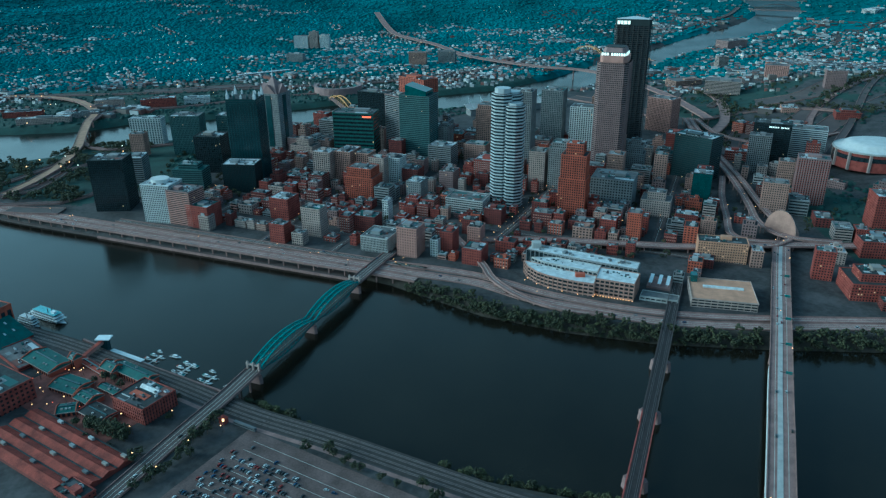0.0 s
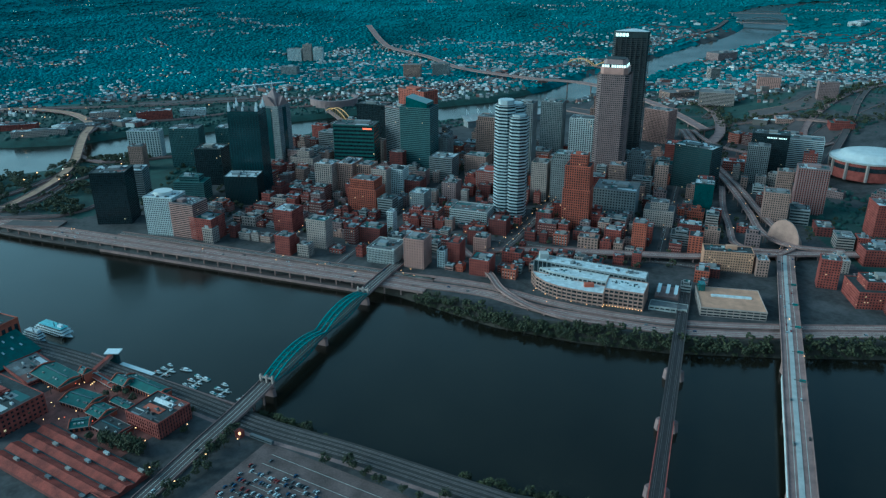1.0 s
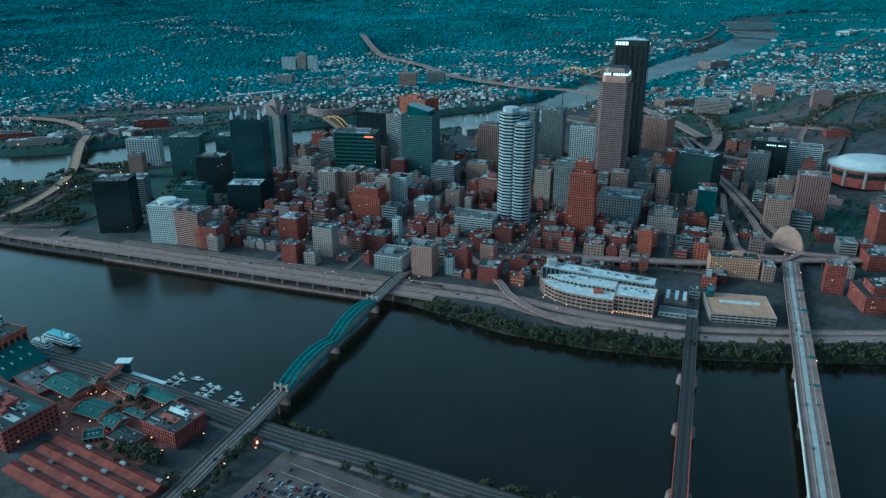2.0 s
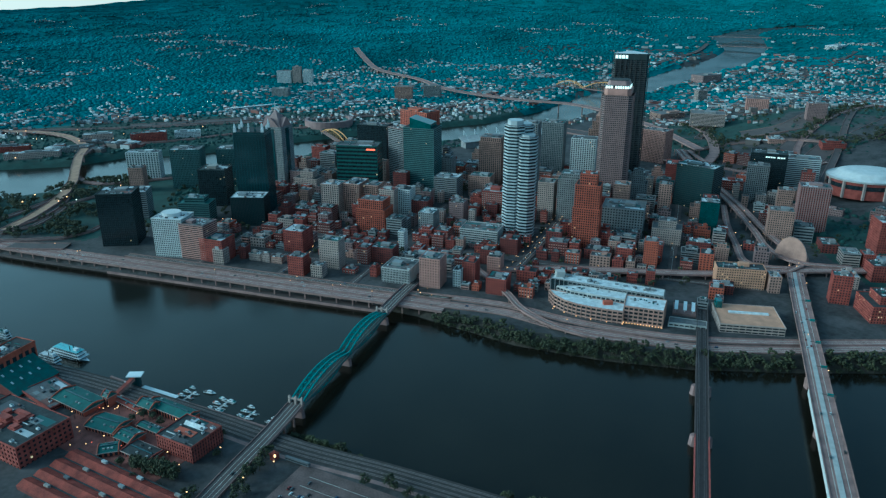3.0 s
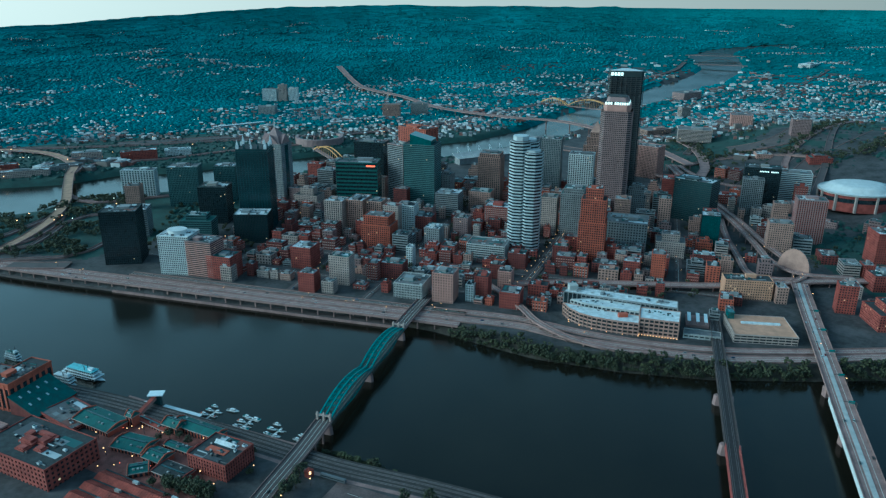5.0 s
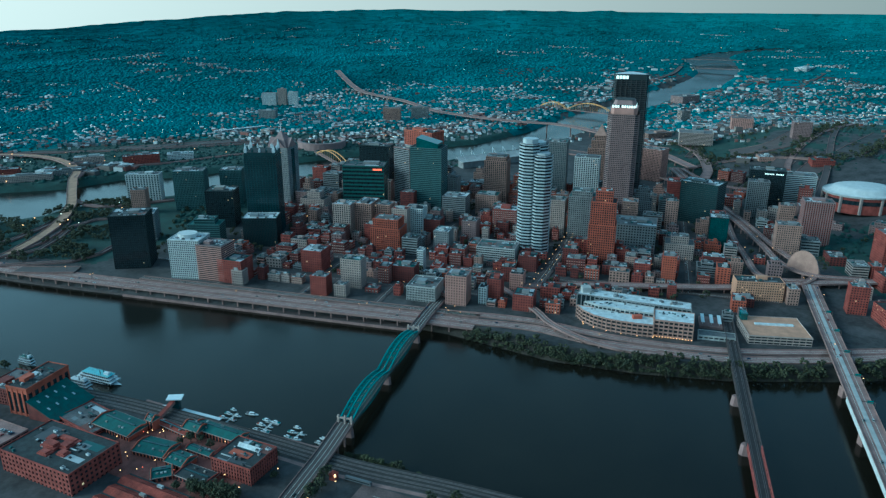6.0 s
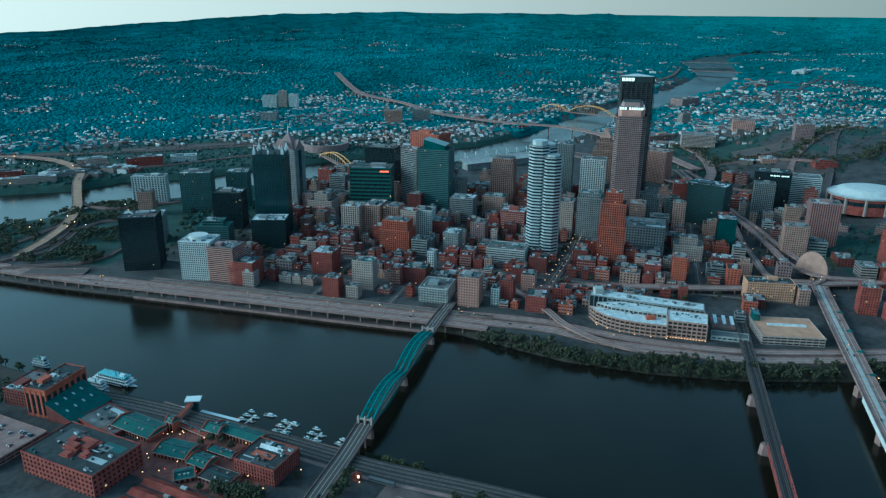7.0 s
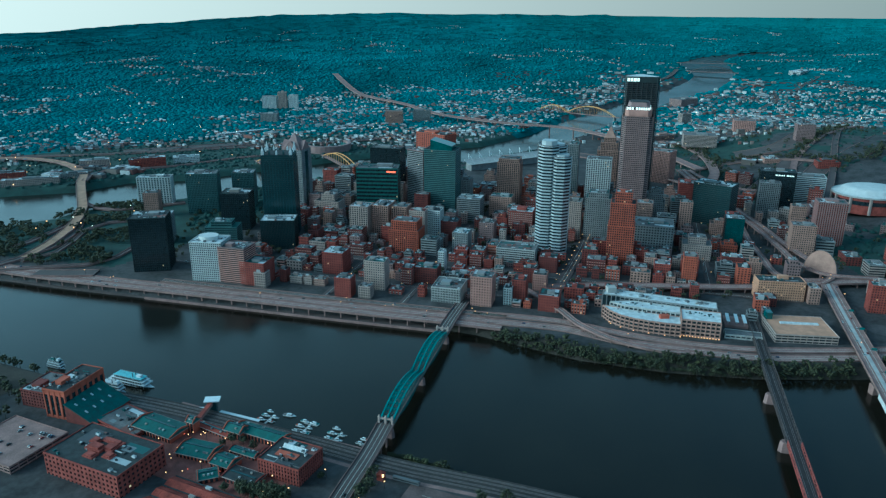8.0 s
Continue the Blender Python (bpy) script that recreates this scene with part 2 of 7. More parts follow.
_w1.inputs["Scale"].default_value, _w2.inputs["Scale"].default_value = 0.35, 0.012
_w1.inputs["Detail"].default_value = 4
_b = _n.new("ShaderNodeBump")
_b.inputs["Strength"].default_value, _b.inputs["Distance"].default_value = 0.18, 0.8
for _w in (_w1, _w2):
    _k.new(_co.outputs["Object"], _w.inputs["Vector"])
_k.new(_w1.outputs["Fac"], _b.inputs["Height"])
_k.new(_b.outputs[0], _n["Principled BSDF"].inputs["Normal"])
_r = _n.new("ShaderNodeMapRange")
_r.inputs["From Min"].default_value, _r.inputs["From Max"].default_value = 0.35, 0.65
_r.inputs["To Min"].default_value, _r.inputs["To Max"].default_value = 0.09, 0.20
_k.new(_w2.outputs["Fac"], _r.inputs["Value"])
_k.new(_r.outputs[0], _n["Principled BSDF"].inputs["Roughness"])


# ---- mesh building ----
class Mesh:
    """Collects boxes, prisms and strips into one mesh."""

    def __init__(self):
        self.v, self.f = [], []

    def add(self, verts, faces):
        o = len(self.v)
        self.v += verts
        self.f += [tuple(i + o for i in f) for f in faces]
        return self

    def box(self, x0, y0, z0, x1, y1, z1):
        return self.add([(x0, y0, z0), (x1, y0, z0), (x1, y1, z0), (x0, y1, z0), (x0, y0, z1), (x1, y0, z1), (x1, y1, z1), (x0, y1, z1)],
                        [(3, 2, 1, 0), (4, 5, 6, 7), (0, 1, 5, 4), (1, 2, 6, 5), (2, 3, 7, 6), (3, 0, 4, 7)])

    def prism(self, outline, z0, z1, top=1.0):
        """An upright prism over an outline that runs anticlockwise; top: the upper outline's scale."""
        n = len(outline)
        cx, cy = sum(p[0] for p in outline) / n, sum(p[1] for p in outline) / n
        up = [(cx + (x - cx) * top, cy + (y - cy) * top, z1) for x, y in outline]
        return self.add([(x, y, z0) for x, y in outline] + up,
                        [tuple(range(n))[::-1], tuple(range(n, 2 * n))] + [(i, (i + 1) % n, n + (i + 1) % n, n + i) for i in range(n)])

    def beam(self, a, b, w, h=None):
        """A bar of square section from a to b."""
        a, b, h = Vector(a), Vector(b), h or w
        d = (b - a).normalized()
        s = d.cross(Vector((0, 0, 1)))
        s = (s.normalized() if s.length > 1e-3 else Vector((1, 0, 0)))
        u = s.cross(d).normalized()
        c = [(-w / 2, -h / 2), (w / 2, -h / 2), (w / 2, h / 2), (-w / 2, h / 2)]
        return self.add([tuple(p + s * x + u * y) for p in (a, b) for x, y in c],
                        [(0, 1, 2, 3), (7, 6, 5, 4), (0, 4, 5, 1), (1, 5, 6, 2), (2, 6, 7, 3), (3, 7, 4, 0)])

    def gable(self, x0, y0, x1, y1, z0, rise, over=0.4):
        ym = (y0 + y1) / 2
        return self.add([(x0 - over, y0 - over, z0), (x1 + over, y0 - over, z0), (x1 + over, y1 + over, z0), (x0 - over, y1 + over, z0),
                         (x0 - over, ym, z0 + rise), (x1 + over, ym, z0 + rise)],
                        [(3, 2, 1, 0), (0, 1, 5, 4), (2, 3, 4, 5), (1, 2, 5), (3, 0, 4)])

    def data(self, name, mat, smooth=False):
        m = bpy.data.meshes.new(name)
        m.from_pydata(self.v, [], self.f)
        m.materials.append(mat)
        if smooth:
            m.polygons.foreach_set("use_smooth", [True] * len(m.polygons))
        m.update()
        return m


def part(name, mesh, mat, parent, label="", kind="", smooth=False):
    ob = new(name, mesh.data(name, mat, smooth))
    ob.parent = parent
    return tagged(ob, label, kind=kind)


def thing(name, m, label, category, group="", kind=""):
    ob = new(name)
    ob.matrix_world = m
    return tagged(ob, label, category, group, kind)


def grid_sheet(name, thetas, radii, height, mats, pick=None):
    """A sheet in rings round the eye's foot, drawn in beyond FAR_START."""
    th, r = np.meshgrid(np.radians(thetas), radii, indexing="ij")
    x, y = EX + r * np.sin(th), EY + r * np.cos(th)
    z = height(x.ravel(), y.ravel()).reshape(x.shape)
    X, Y, Z, _ = far_place(x, y, z)
    m = bpy.data.meshes.new(name)
    a, b = x.shape
    i = np.arange(a * b).reshape(a, b)
    faces = np.stack([i[:-1, :-1], i[:-1, 1:], i[1:, 1:], i[1:, :-1]], -1).reshape(-1, 4)
    m.from_pydata(np.stack([X, Y, Z], -1).reshape(-1, 3).tolist(), [], faces.tolist())
    for k in mats:
        m.materials.append(k)
    if pick:
        cx, cy = (x[:-1, :-1] + x[1:, 1:]) / 2, (y[:-1, :-1] + y[1:, 1:]) / 2
        m.polygons.foreach_set("material_index", pick(cx.ravel(), cy.ravel()).astype(int).tolist())
    m.polygons.foreach_set("use_smooth", [True] * len(m.polygons))
    m.update()
    return new(name, m)


def zone(x, y):
    """0 paved city, 1 far woods and 2 far gardens and suburbs, both in haze tones."""
    r = np.hypot(x - EX, y - EY)
    mon, alle = depth_in(MON, x, y), depth_in(ALLEGHENY, x, y)
    n = rough(x, y, 240, 2.0) + 0.5 * rough(x, y, 70, 5.0)
    north = (y - 1.1 * x > 1500) | (alle > 0) & (x > -2000)
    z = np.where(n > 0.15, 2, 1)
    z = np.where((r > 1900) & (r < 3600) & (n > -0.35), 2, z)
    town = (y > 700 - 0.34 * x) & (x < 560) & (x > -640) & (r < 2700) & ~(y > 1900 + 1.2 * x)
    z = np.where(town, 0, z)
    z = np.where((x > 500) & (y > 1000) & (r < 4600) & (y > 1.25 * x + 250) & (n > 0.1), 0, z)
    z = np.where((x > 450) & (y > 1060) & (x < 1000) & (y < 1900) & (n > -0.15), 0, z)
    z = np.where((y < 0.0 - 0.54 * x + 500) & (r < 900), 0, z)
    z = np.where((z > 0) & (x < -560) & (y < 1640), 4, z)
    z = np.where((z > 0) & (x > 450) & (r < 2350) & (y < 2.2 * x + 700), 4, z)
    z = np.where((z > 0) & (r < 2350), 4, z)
    z = np.where((mon > -24) & (x > -260) | (z > 0) & (r < 1000) & (y < 900), 3, z)
    z = np.where((mon > -75) & (mon < 0) & (x < -120) & (y > 880), 0, z)
    return z


inner = list(np.arange(350, 1800, 8.0)) + list(np.arange(1800, 2600, 15.0))
outer = [2600 * 1.03 ** k for k in range(78)]
fan = list(np.arange(-50, 50.01, 0.2))
wide = [-310 + 8 * k for k in range(33)]
ground = grid_sheet("ground", sorted(wide)[:-1] + fan, [1.0, 120.0, 240.0] + inner + outer, land, [CITY, HAZY_WOOD_FLOOR, HAZY_SUBURB, SOIL, GRASS_PARK], zone)
tagged(ground, "city ground with paved lots, gardens and wooded hills", "ground", kind="structure")
water = grid_sheet("water", list(np.arange(-310, 50.1, 5)), [1.0, 300.0] + [300 + 150 * k for k in range(1, 20)] + [3150 * 1.06 ** k for k in range(1, 16)],
                   lambda x, y: 0 * x, [WATER])
tagged(water, "dark smooth river water reflecting a dusk sky", "river", kind="structure")


# ---- buildings ----
FOOT = []   # footprints taken: centre x, y, half sizes, angle


def takes(x, y, w, d, rot):
    c, s = math.cos(radians(rot)), math.sin(radians(rot))
    FOOT.append((x - s * d / 2, y + c * d / 2, w / 2, d / 2, radians(rot)))


def is_free(x, y, w, d, rot, gap=3.0):
    """Whether a plot, by its front's middle, lies clear of all that is built."""
    c, s = math.cos(radians(rot)), math.sin(radians(rot))
    cx, cy = x - s * d / 2, y + c * d / 2
    for fx, fy, fw, fd, fa in FOOT:
        dx, dy = cx - fx, cy - fy
        if dx * dx + dy * dy > (math.hypot(w, d) / 2 + math.hypot(fw, fd) + gap) ** 2:
            continue
        for a in (radians(rot), fa):
            for ux, uy in ((math.cos(a), math.sin(a)), (-math.sin(a), math.cos(a))):
                reach = sum(h * abs(ux * math.cos(b) * p + uy * math.sin(b) * p + (ux * -math.sin(b) + uy * math.cos(b)) * q)
                            for h, b, p, q in ((w / 2, radians(rot), 1, 0), (d / 2, radians(rot), 0, 1), (fw, fa, 1, 0), (fd, fa, 0, 1)))
                if abs(dx * ux + dy * uy) > reach + gap:
                    break
            else:
                continue
            break
        else:
            return False
    return True


def sides(w, d):
    """The four walls of a w x d block: start, direction along, outward."""
    return (((-w / 2, 0), (1, 0), (0, -1), w), ((w / 2, 0), (0, 1), (1, 0), d), ((w / 2, d), (-1, 0), (0, 1), w), ((-w / 2, d), (0, -1), (-1, 0), d))


def slab_on(mesh, side, a0, a1, z0, z1, out):
    """A box on a wall from a0 to a1 along it, standing out by that much from 0.5 m inside."""
    (sx, sy), (ux, uy), (nx, ny), _ = side
    p, q = (sx + ux * a0 - nx * 0.5, sy + uy * a0 - ny * 0.5), (sx + ux * a1 + nx * out, sy + uy * a1 + ny * out)
    mesh.box(min(p[0], q[0]), min(p[1], q[1]), z0, max(p[0], q[0]), max(p[1], q[1]), z1)


def facade(root, w, d, z0, z1, style, wall, glass, floor=3.8, bay=3.6, lit=0.004, seed=1, trim=None):
    """Glazing core with the wall's bands and piers standing proud of it."""
    rnd = random.Random(seed)
    core = Mesh().box(-w / 2 + 0.4, 0.4, z0, w / 2 - 0.4, d - 0.4, z1 - 0.3)
    part("glazing", core, glass, root, "dark reflecting window glass")
    n = max(1, round((z1 - z0) / floor))
    fh = (z1 - z0) / n
    bands, piers, glow = Mesh(), Mesh(), Mesh()
    band_h = {"punched": 0.46, "ribbon": 0.48, "vertical": 0.3, "curtain": 0.12, "garage": 0.42, "grid": 0.34}[style] * fh
    pier_w = {"punched": 0.48, "ribbon": 0.0, "vertical": 0.36, "curtain": 0.08, "garage": 0.1, "grid": 0.34}[style]
    b_out = {"punched": 0.0, "ribbon": 0.08, "vertical": -0.22, "curtain": -0.2, "garage": 0.1, "grid": 0.0}[style]
    p_out = {"punched": 0.06, "ribbon": 0.0, "vertical": 0.25, "curtain": -0.1, "garage": -0.1, "grid": 0.08}[style]
    for s in sides(w, d):
        length = s[3]
        for i in range(n + 1):
            za = z0 + i * fh - (band_h * 0.5 if i else 0)
            zb = min(z1, z0 + i * fh + band_h * 0.5)
            if i == n:
                za, zb = z1 - band_h * 0.6, z1
            slab_on(bands, s, -b_out, length + b_out, za, zb, b_out)
        m = max(1, round(length / bay))
        bw = length / m
        if pier_w:
            for j in range(m + 1):
                half = max(pier_w * bw / 2, 0.08)
                a0, a1 = max(0.0, j * bw - half), min(length, j * bw + half)
                slab_on(piers, s, a0, a1, z0, z1 + 0.03, p_out)
        else:
            slab_on(piers, s, 0, 0.7, z0, z1 - 0.02, 0.02)
            slab_on(piers, s, length - 0.7, length, z0, z1 - 0.02, 0.02)
        for i in range(n):
            for j in range(m):
                if rnd.random() < lit:
                    (sx, sy), (ux, uy), (nx, ny), _ = s
                    a0, a1 = (j + 0.28) * bw, (j + 0.72) * bw
                    za, zb = z0 + (i + 0.3) * fh, z0 + (i + 0.7) * fh
                    o = -0.37
                    glow.add([(sx + ux * a + nx * o, sy + uy * a + ny * o, z) for a, z in ((a0, za), (a1, za), (a1, zb), (a0, zb))], [(0, 1, 2, 3)])
    if trim and trim is not wall:
        part("banded_cladding", bands, trim, root, kind="stuff")
        part("pier_cladding", piers, wall, root, kind="stuff")
    else:
        part("cladding", bands.add(piers.v, piers.f), wall, root, kind="stuff")
    if glow.f:
        part("lit_glazing", glow, LIT, root, "windows lit warm from inside", "stuff")


def roof_on(root, w, d, z, wall, mat, seed=1, units=9, house=True, x0=0.0, y0=0.0):
    rnd = random.Random(seed * 7 + 3)
    slab = Mesh().box(x0 - w / 2 + 0.45, y0 + 0.45, z - 0.8, x0 + w / 2 - 0.45, y0 + d - 0.45, z - 0.25)
    part("roof", slab, mat, root)
    lip = 0.25 + 0.35 * rnd.random()
    rim, prof = Mesh(), ((0.45, -0.5), (0.45, 0.75), (0.0, 0.75), (0.0, 0.3), (-lip, 0.3), (-lip, -0.9), (0.0, -0.9))
    for k, up in prof:
        rim.v += [(x0 - w / 2 + k, y0 + k, z + up), (x0 + w / 2 - k, y0 + k, z + up), (x0 + w / 2 - k, y0 + d - k, z + up), (x0 - w / 2 + k, y0 + d - k, z + up)]
    rim.f = [(4 * a + b, 4 * a + (b + 1) % 4, 4 * a + 4 + (b + 1) % 4, 4 * a + 4 + b) for a in range(len(prof) - 1) for b in range(4)]
    part("parapet", rim, wall, root)
    if house and min(w, d) > 11:
        pw, pd, ph = w * rnd.uniform(0.22, 0.42), d * rnd.uniform(0.22, 0.42), rnd.uniform(3, 5)
        px, py = x0 + rnd.uniform(-0.2, 0.2) * w, y0 + d * rnd.uniform(0.3, 0.6)
        hut = Mesh().box(px - pw / 2, py - pd / 2, z - 0.5, px + pw / 2, py + pd / 2, z + ph)
        hut.box(px - pw / 2 - 0.2, py - pd / 2 - 0.2, z + ph - 0.35, px + pw / 2 + 0.2, py + pd / 2 + 0.2, z + ph + 0.05)
        part("lift_house", hut, rnd.choice((wall, UNIT, GREY)), root)
    if units:
        gear = Mesh()
        for _ in range(min(26, 4 + int(w * d / 55))):
            ux, uy = x0 + rnd.uniform(-0.43, 0.43) * w, y0 + d * rnd.uniform(0.07, 0.93)
            kind = rnd.random()
            if kind < 0.3:      # repair patch of another membrane
                a, b = rnd.uniform(0.06, 0.2) * w, rnd.uniform(0.06, 0.2) * d
                ux, uy = min(max(ux, x0 - w / 2 + a + 0.6), x0 + w / 2 - a - 0.6), min(max(uy, y0 + b + 0.6), y0 + d - b - 0.6)
                gear.box(ux - a, uy - b, z - 0.3, ux + a, uy + b, z - 0.25 + rnd.uniform(0.03, 0.12))
            elif kind < 0.45:   # duct run
                a = rnd.uniform(2, 0.3 * w + 2)
                ux = min(max(ux, x0 - w / 2 + a / 2 + 0.6), x0 + w / 2 - a / 2 - 0.6)
                gear.box(ux - a / 2, uy - 0.4, z - 0.3, ux + a / 2, uy + 0.4, z + 0.6)
            else:               # machine with a raised fan box
                a, b, c = rnd.uniform(0.7, 2.2), rnd.uniform(0.7, 1.7), rnd.uniform(0.9, 2.3)
                gear.box(ux - a, uy - b, z - 0.3, ux + a, uy + b, z - 0.3 + c).box(ux - a * 0.6, uy - b * 0.6, z - 0.3 + c, ux + a * 0.6, uy + b * 0.6, z + c)
        part("roof_clutter", gear, UNIT_MIX, root, "small roof machines, ducts and patches", "stuff")


COUNT = [0]


def building(name, label, x, y, w, d, top, rot=-21, style="punched", wall=BRICK, glass=GLASS, roof=None, base=None, floor=3.8, bay=3.6,
             category="building", lit=0.004, house=True, units=9, group="", trim=None, setbacks=()):
    """A block by the middle of its front wall; setbacks: (share of the height, share of the plan) for upper stages."""
    COUNT[0] += 1
    seed = COUNT[0]
    g = base if base is not None else ground_at(x, y) - 0.5
    root = thing(name, pose(x, y, g, 0, 0, rot), label, category, group)
    takes(x, y, w, d, rot)
    h = top - g
    stages = [(1.0, 1.0)] if not setbacks else list(setbacks)
    z = 0.0
    for i, (hs, ps) in enumerate(stages):
        z1 = h * hs
        sw, sd = w * ps, d * ps
        holder = root
        if i:
            holder = new("upper_stage")
            holder.parent = root
            holder.location = (0, (d - sd) / 2, 0)
        facade(holder, sw, sd, z, z1, style, wall, glass, floor, bay, lit, seed * 11 + i, trim)
        last = i == len(stages) - 1
        roof_on(holder, sw, sd, z1, wall, roof or ROOF, seed + i, units if last else 0, house and last)
        z = z1 - 0.2
    return root


R = -21
building("office_tower", "black glass office slab near the riverside road", -556, 1122, 55, 46, 99, 3, "curtain", BLACK, GLASS, ROOF_DARK, bay=3, lit=0.004)
building("office_block", "dark office block with a white side wall", -575, 1262, 34, 40, 62, 5, "ribbon", GREY, GLASS, ROOF_PALE)
white_tower = building("apartment_tower", "white concrete tower with rows of small square windows", -460, 1070, 49, 40, 74, -12, "grid", WHITE, GLASS, ROOF_PALE, floor=3.4, bay=3.0, house=False)
part("round_penthouse", Mesh().prism([(15 * math.cos(a * 0.3927) - 2, 22 + 13 * math.sin(a * 0.3927)) for a in range(16)], 62, 68), WHITE, white_tower, "round white penthouse")
building("apartment_block", "brown block with stepped concrete balconies", -421, 1058, 44, 36, 68, R, "ribbon", BROWN, GLASS, ROOF_GREY, floor=3.2, trim=PINK)
building("brick_office", "red brick office with a green flat roof", -390, 1046, 40, 34, 48, R, "punched", BRICK, GLASS, TEAL_ROOF)
building("small_office", "narrow cream office front beside red brick", -378, 1037, 18, 16, 35, R, "grid", CREAM)
building("hotel_tower", "hotel slab with white vertical fins", -658, 1535, 68, 26, 70, 0, "vertical", WHITE, BLUE_GLASS, ROOF_GREY, bay=5.6)
building("tan_block", "orange tan block with a blank end wall", -640, 1440, 28, 26, 60, 0, "punched", TAN, lit=0)
building("office_tower", "grey green cross-shaped steel office tower", -545, 1462, 60, 40, 92, 0, "vertical", GREEN_GREY, BLUE_GLASS, ROOF_GREY, bay=3.0)
building("office_tower", "grey green steel office tower beside a park", -470, 1500, 44, 40, 84, 0, "vertical", GREEN_GREY, BLUE_GLASS, ROOF_GREY, bay=3.0)
building("office_tower", "black slab tower with a dark flat roof", -460, 1335, 52, 42, 82, -6, "curtain", BLACK, GLASS, ROOF_DARK)
building("office_block", "low green grey office with stepped roofs", -470, 1240, 56, 34, 55, -6, "ribbon", GREEN_GREY, BLUE_GLASS, TEAL_ROOF, setbacks=((0.8, 1.0), (1.0, 0.65)))
building("glass_block", "dark mirrored glass block below the spired tower", -370, 1216, 58, 40, 63, -4, "vertical", BLACK, BLUE_GLASS, ROOF_PALE, bay=2.6, lit=0.003)


def spired_tower():
    root = thing("glass_tower", pose(-372, 1283, 13, 0, 0, -4), "dark mirrored glass tower crowned with many pale glass spires", "tower")
    takes(-372, 1283, 64, 52, -4)
    w, d, h = 55, 48, 150
    part("glazing", Mesh().box(-w / 2, 0, 0, w / 2, d, h), BLUE_GLASS, root)
    fins = Mesh()
    for s in sides(w, d):
        m = round(s[3] / 5.2)
        for j in range(m + 1):
            slab_on(fins, s, max(0, j * s[3] / m - 0.8), min(s[3], j * s[3] / m + 0.8), 0, h - 6 - (4 if j % 2 else 0), 0.9)
    part("ribbed_glass", fins, material("ribbed_mirror_glass", (0.035, 0.07, 0.078), 0.2, vary=0.3, size=20, fine=3, spec=0.8), root, kind="stuff")
    lines = Mesh()
    for i in range(1, 40):
        for s in sides(w, d):
            slab_on(lines, s, 0, s[3], i * h / 40 - 0.25, i * h / 40 + 0.25, 0.15)
    part("floor_grid", lines, BLACK, root, kind="stuff")
    part("roof", Mesh().box(-w / 2 + 1, 1, h, w / 2 - 1, d - 1, h + 0.5), ROOF_DARK, root)
    for i in range(5):
        for j in range(4):
            if 0 < i < 4 and 0 < j < 3:
                continue
            big = (i in (0, 4) and j in (0, 3))
            x, y = -w / 2 + 3 + i * (w - 6) / 4, 3 + j * (d - 6) / 3
            r, hh = (2.4, 17) if big else (1.6, 9)
            sp = Mesh().box(x - r, y - r, h - 2, x + r, y + r, h + 5)
            sp.prism([(x - r, y - r), (x + r, y - r), (x + r, y + r), (x - r, y + r)], h + 5, h + hh, 0.04)
            part("spire", sp, ROOF_PALE if big or (i + j) % 2 == 0 else BLUE_GLASS, root)


spired_tower()


def peaked_tower():
    root = thing("office_tower", pose(-364, 1444, 13, 0, 0, R), "grey granite tower with a pyramid top and a thin mast", "tower")
    takes(-364, 1444, 46, 44, R)
    facade(root, 46, 44, 0, 128, "punched", GREY, BLUE_GLASS, 3.8, 3.4, 0.004, 5)
    for s in sides(46, 44):
        b = Mesh()
        slab_on(b, s, s[3] * 0.36, s[3] * 0.64, 20, 124, 0.7)
        part("glass_bay", b, BLUE_GLASS, root)
        g = Mesh()
        (sx, sy), (ux, uy), (nx, ny), n = s
        p = [(sx + ux * n * k, sy + uy * n * k) for k in (0.12, 0.88)]
        g.add([(p[0][0], p[0][1], 128), (p[1][0], p[1][1], 128), ((p[0][0] + p[1][0]) / 2, (p[0][1] + p[1][1]) / 2, 146), (0, 22, 140)], [(0, 1, 2), (1, 3, 2), (3, 0, 2)])
        part("gable", g, BROWN, root)
    part("pyramid_roof", Mesh().prism([(-20, 2), (20, 2), (20, 42), (-20, 42)], 128, 158, 0.04), BROWN, root, "brown stone pyramid roof")
    part("mast", Mesh().prism([(-0.9, 21.1), (0.9, 21.1), (0.9, 22.9), (-0.9, 22.9)], 156, 176, 0.2), ROOF_PALE, root)


peaked_tower()
building("stone_tower", "cream stepped stone building", -296, 1395, 50, 34, 60, R, "punched", CREAM, setbacks=((0.75, 1.0), (1.0, 0.55)))
red_sign_tower = building("office_tower", "red granite office tower with a lit sign", -82, 1512, 76, 40, 158, -44, "punched", ORANGE, GLASS, ROOF_DARK, trim=BRICK, bay=5, lit=0.003)
part("sign", Mesh().box(14, -0.9, 133, 37, -0.3, 137), SIGN, red_sign_tower, "white lit sign bars")
building("office_tower", "dark slab tower with thin floor lines", -118, 1448, 42, 34, 136, -44, "ribbon", BROWN, GLASS, ROOF_GREY, trim=GREY, lit=0.004)
sloped = building("glass_tower", "dark glass tower with a sloping teal top", -72, 1412, 64, 46, 142, R, "ribbon", GREEN_GREY, BLUE_GLASS, ROOF_DARK, house=False, units=0, lit=0.004)
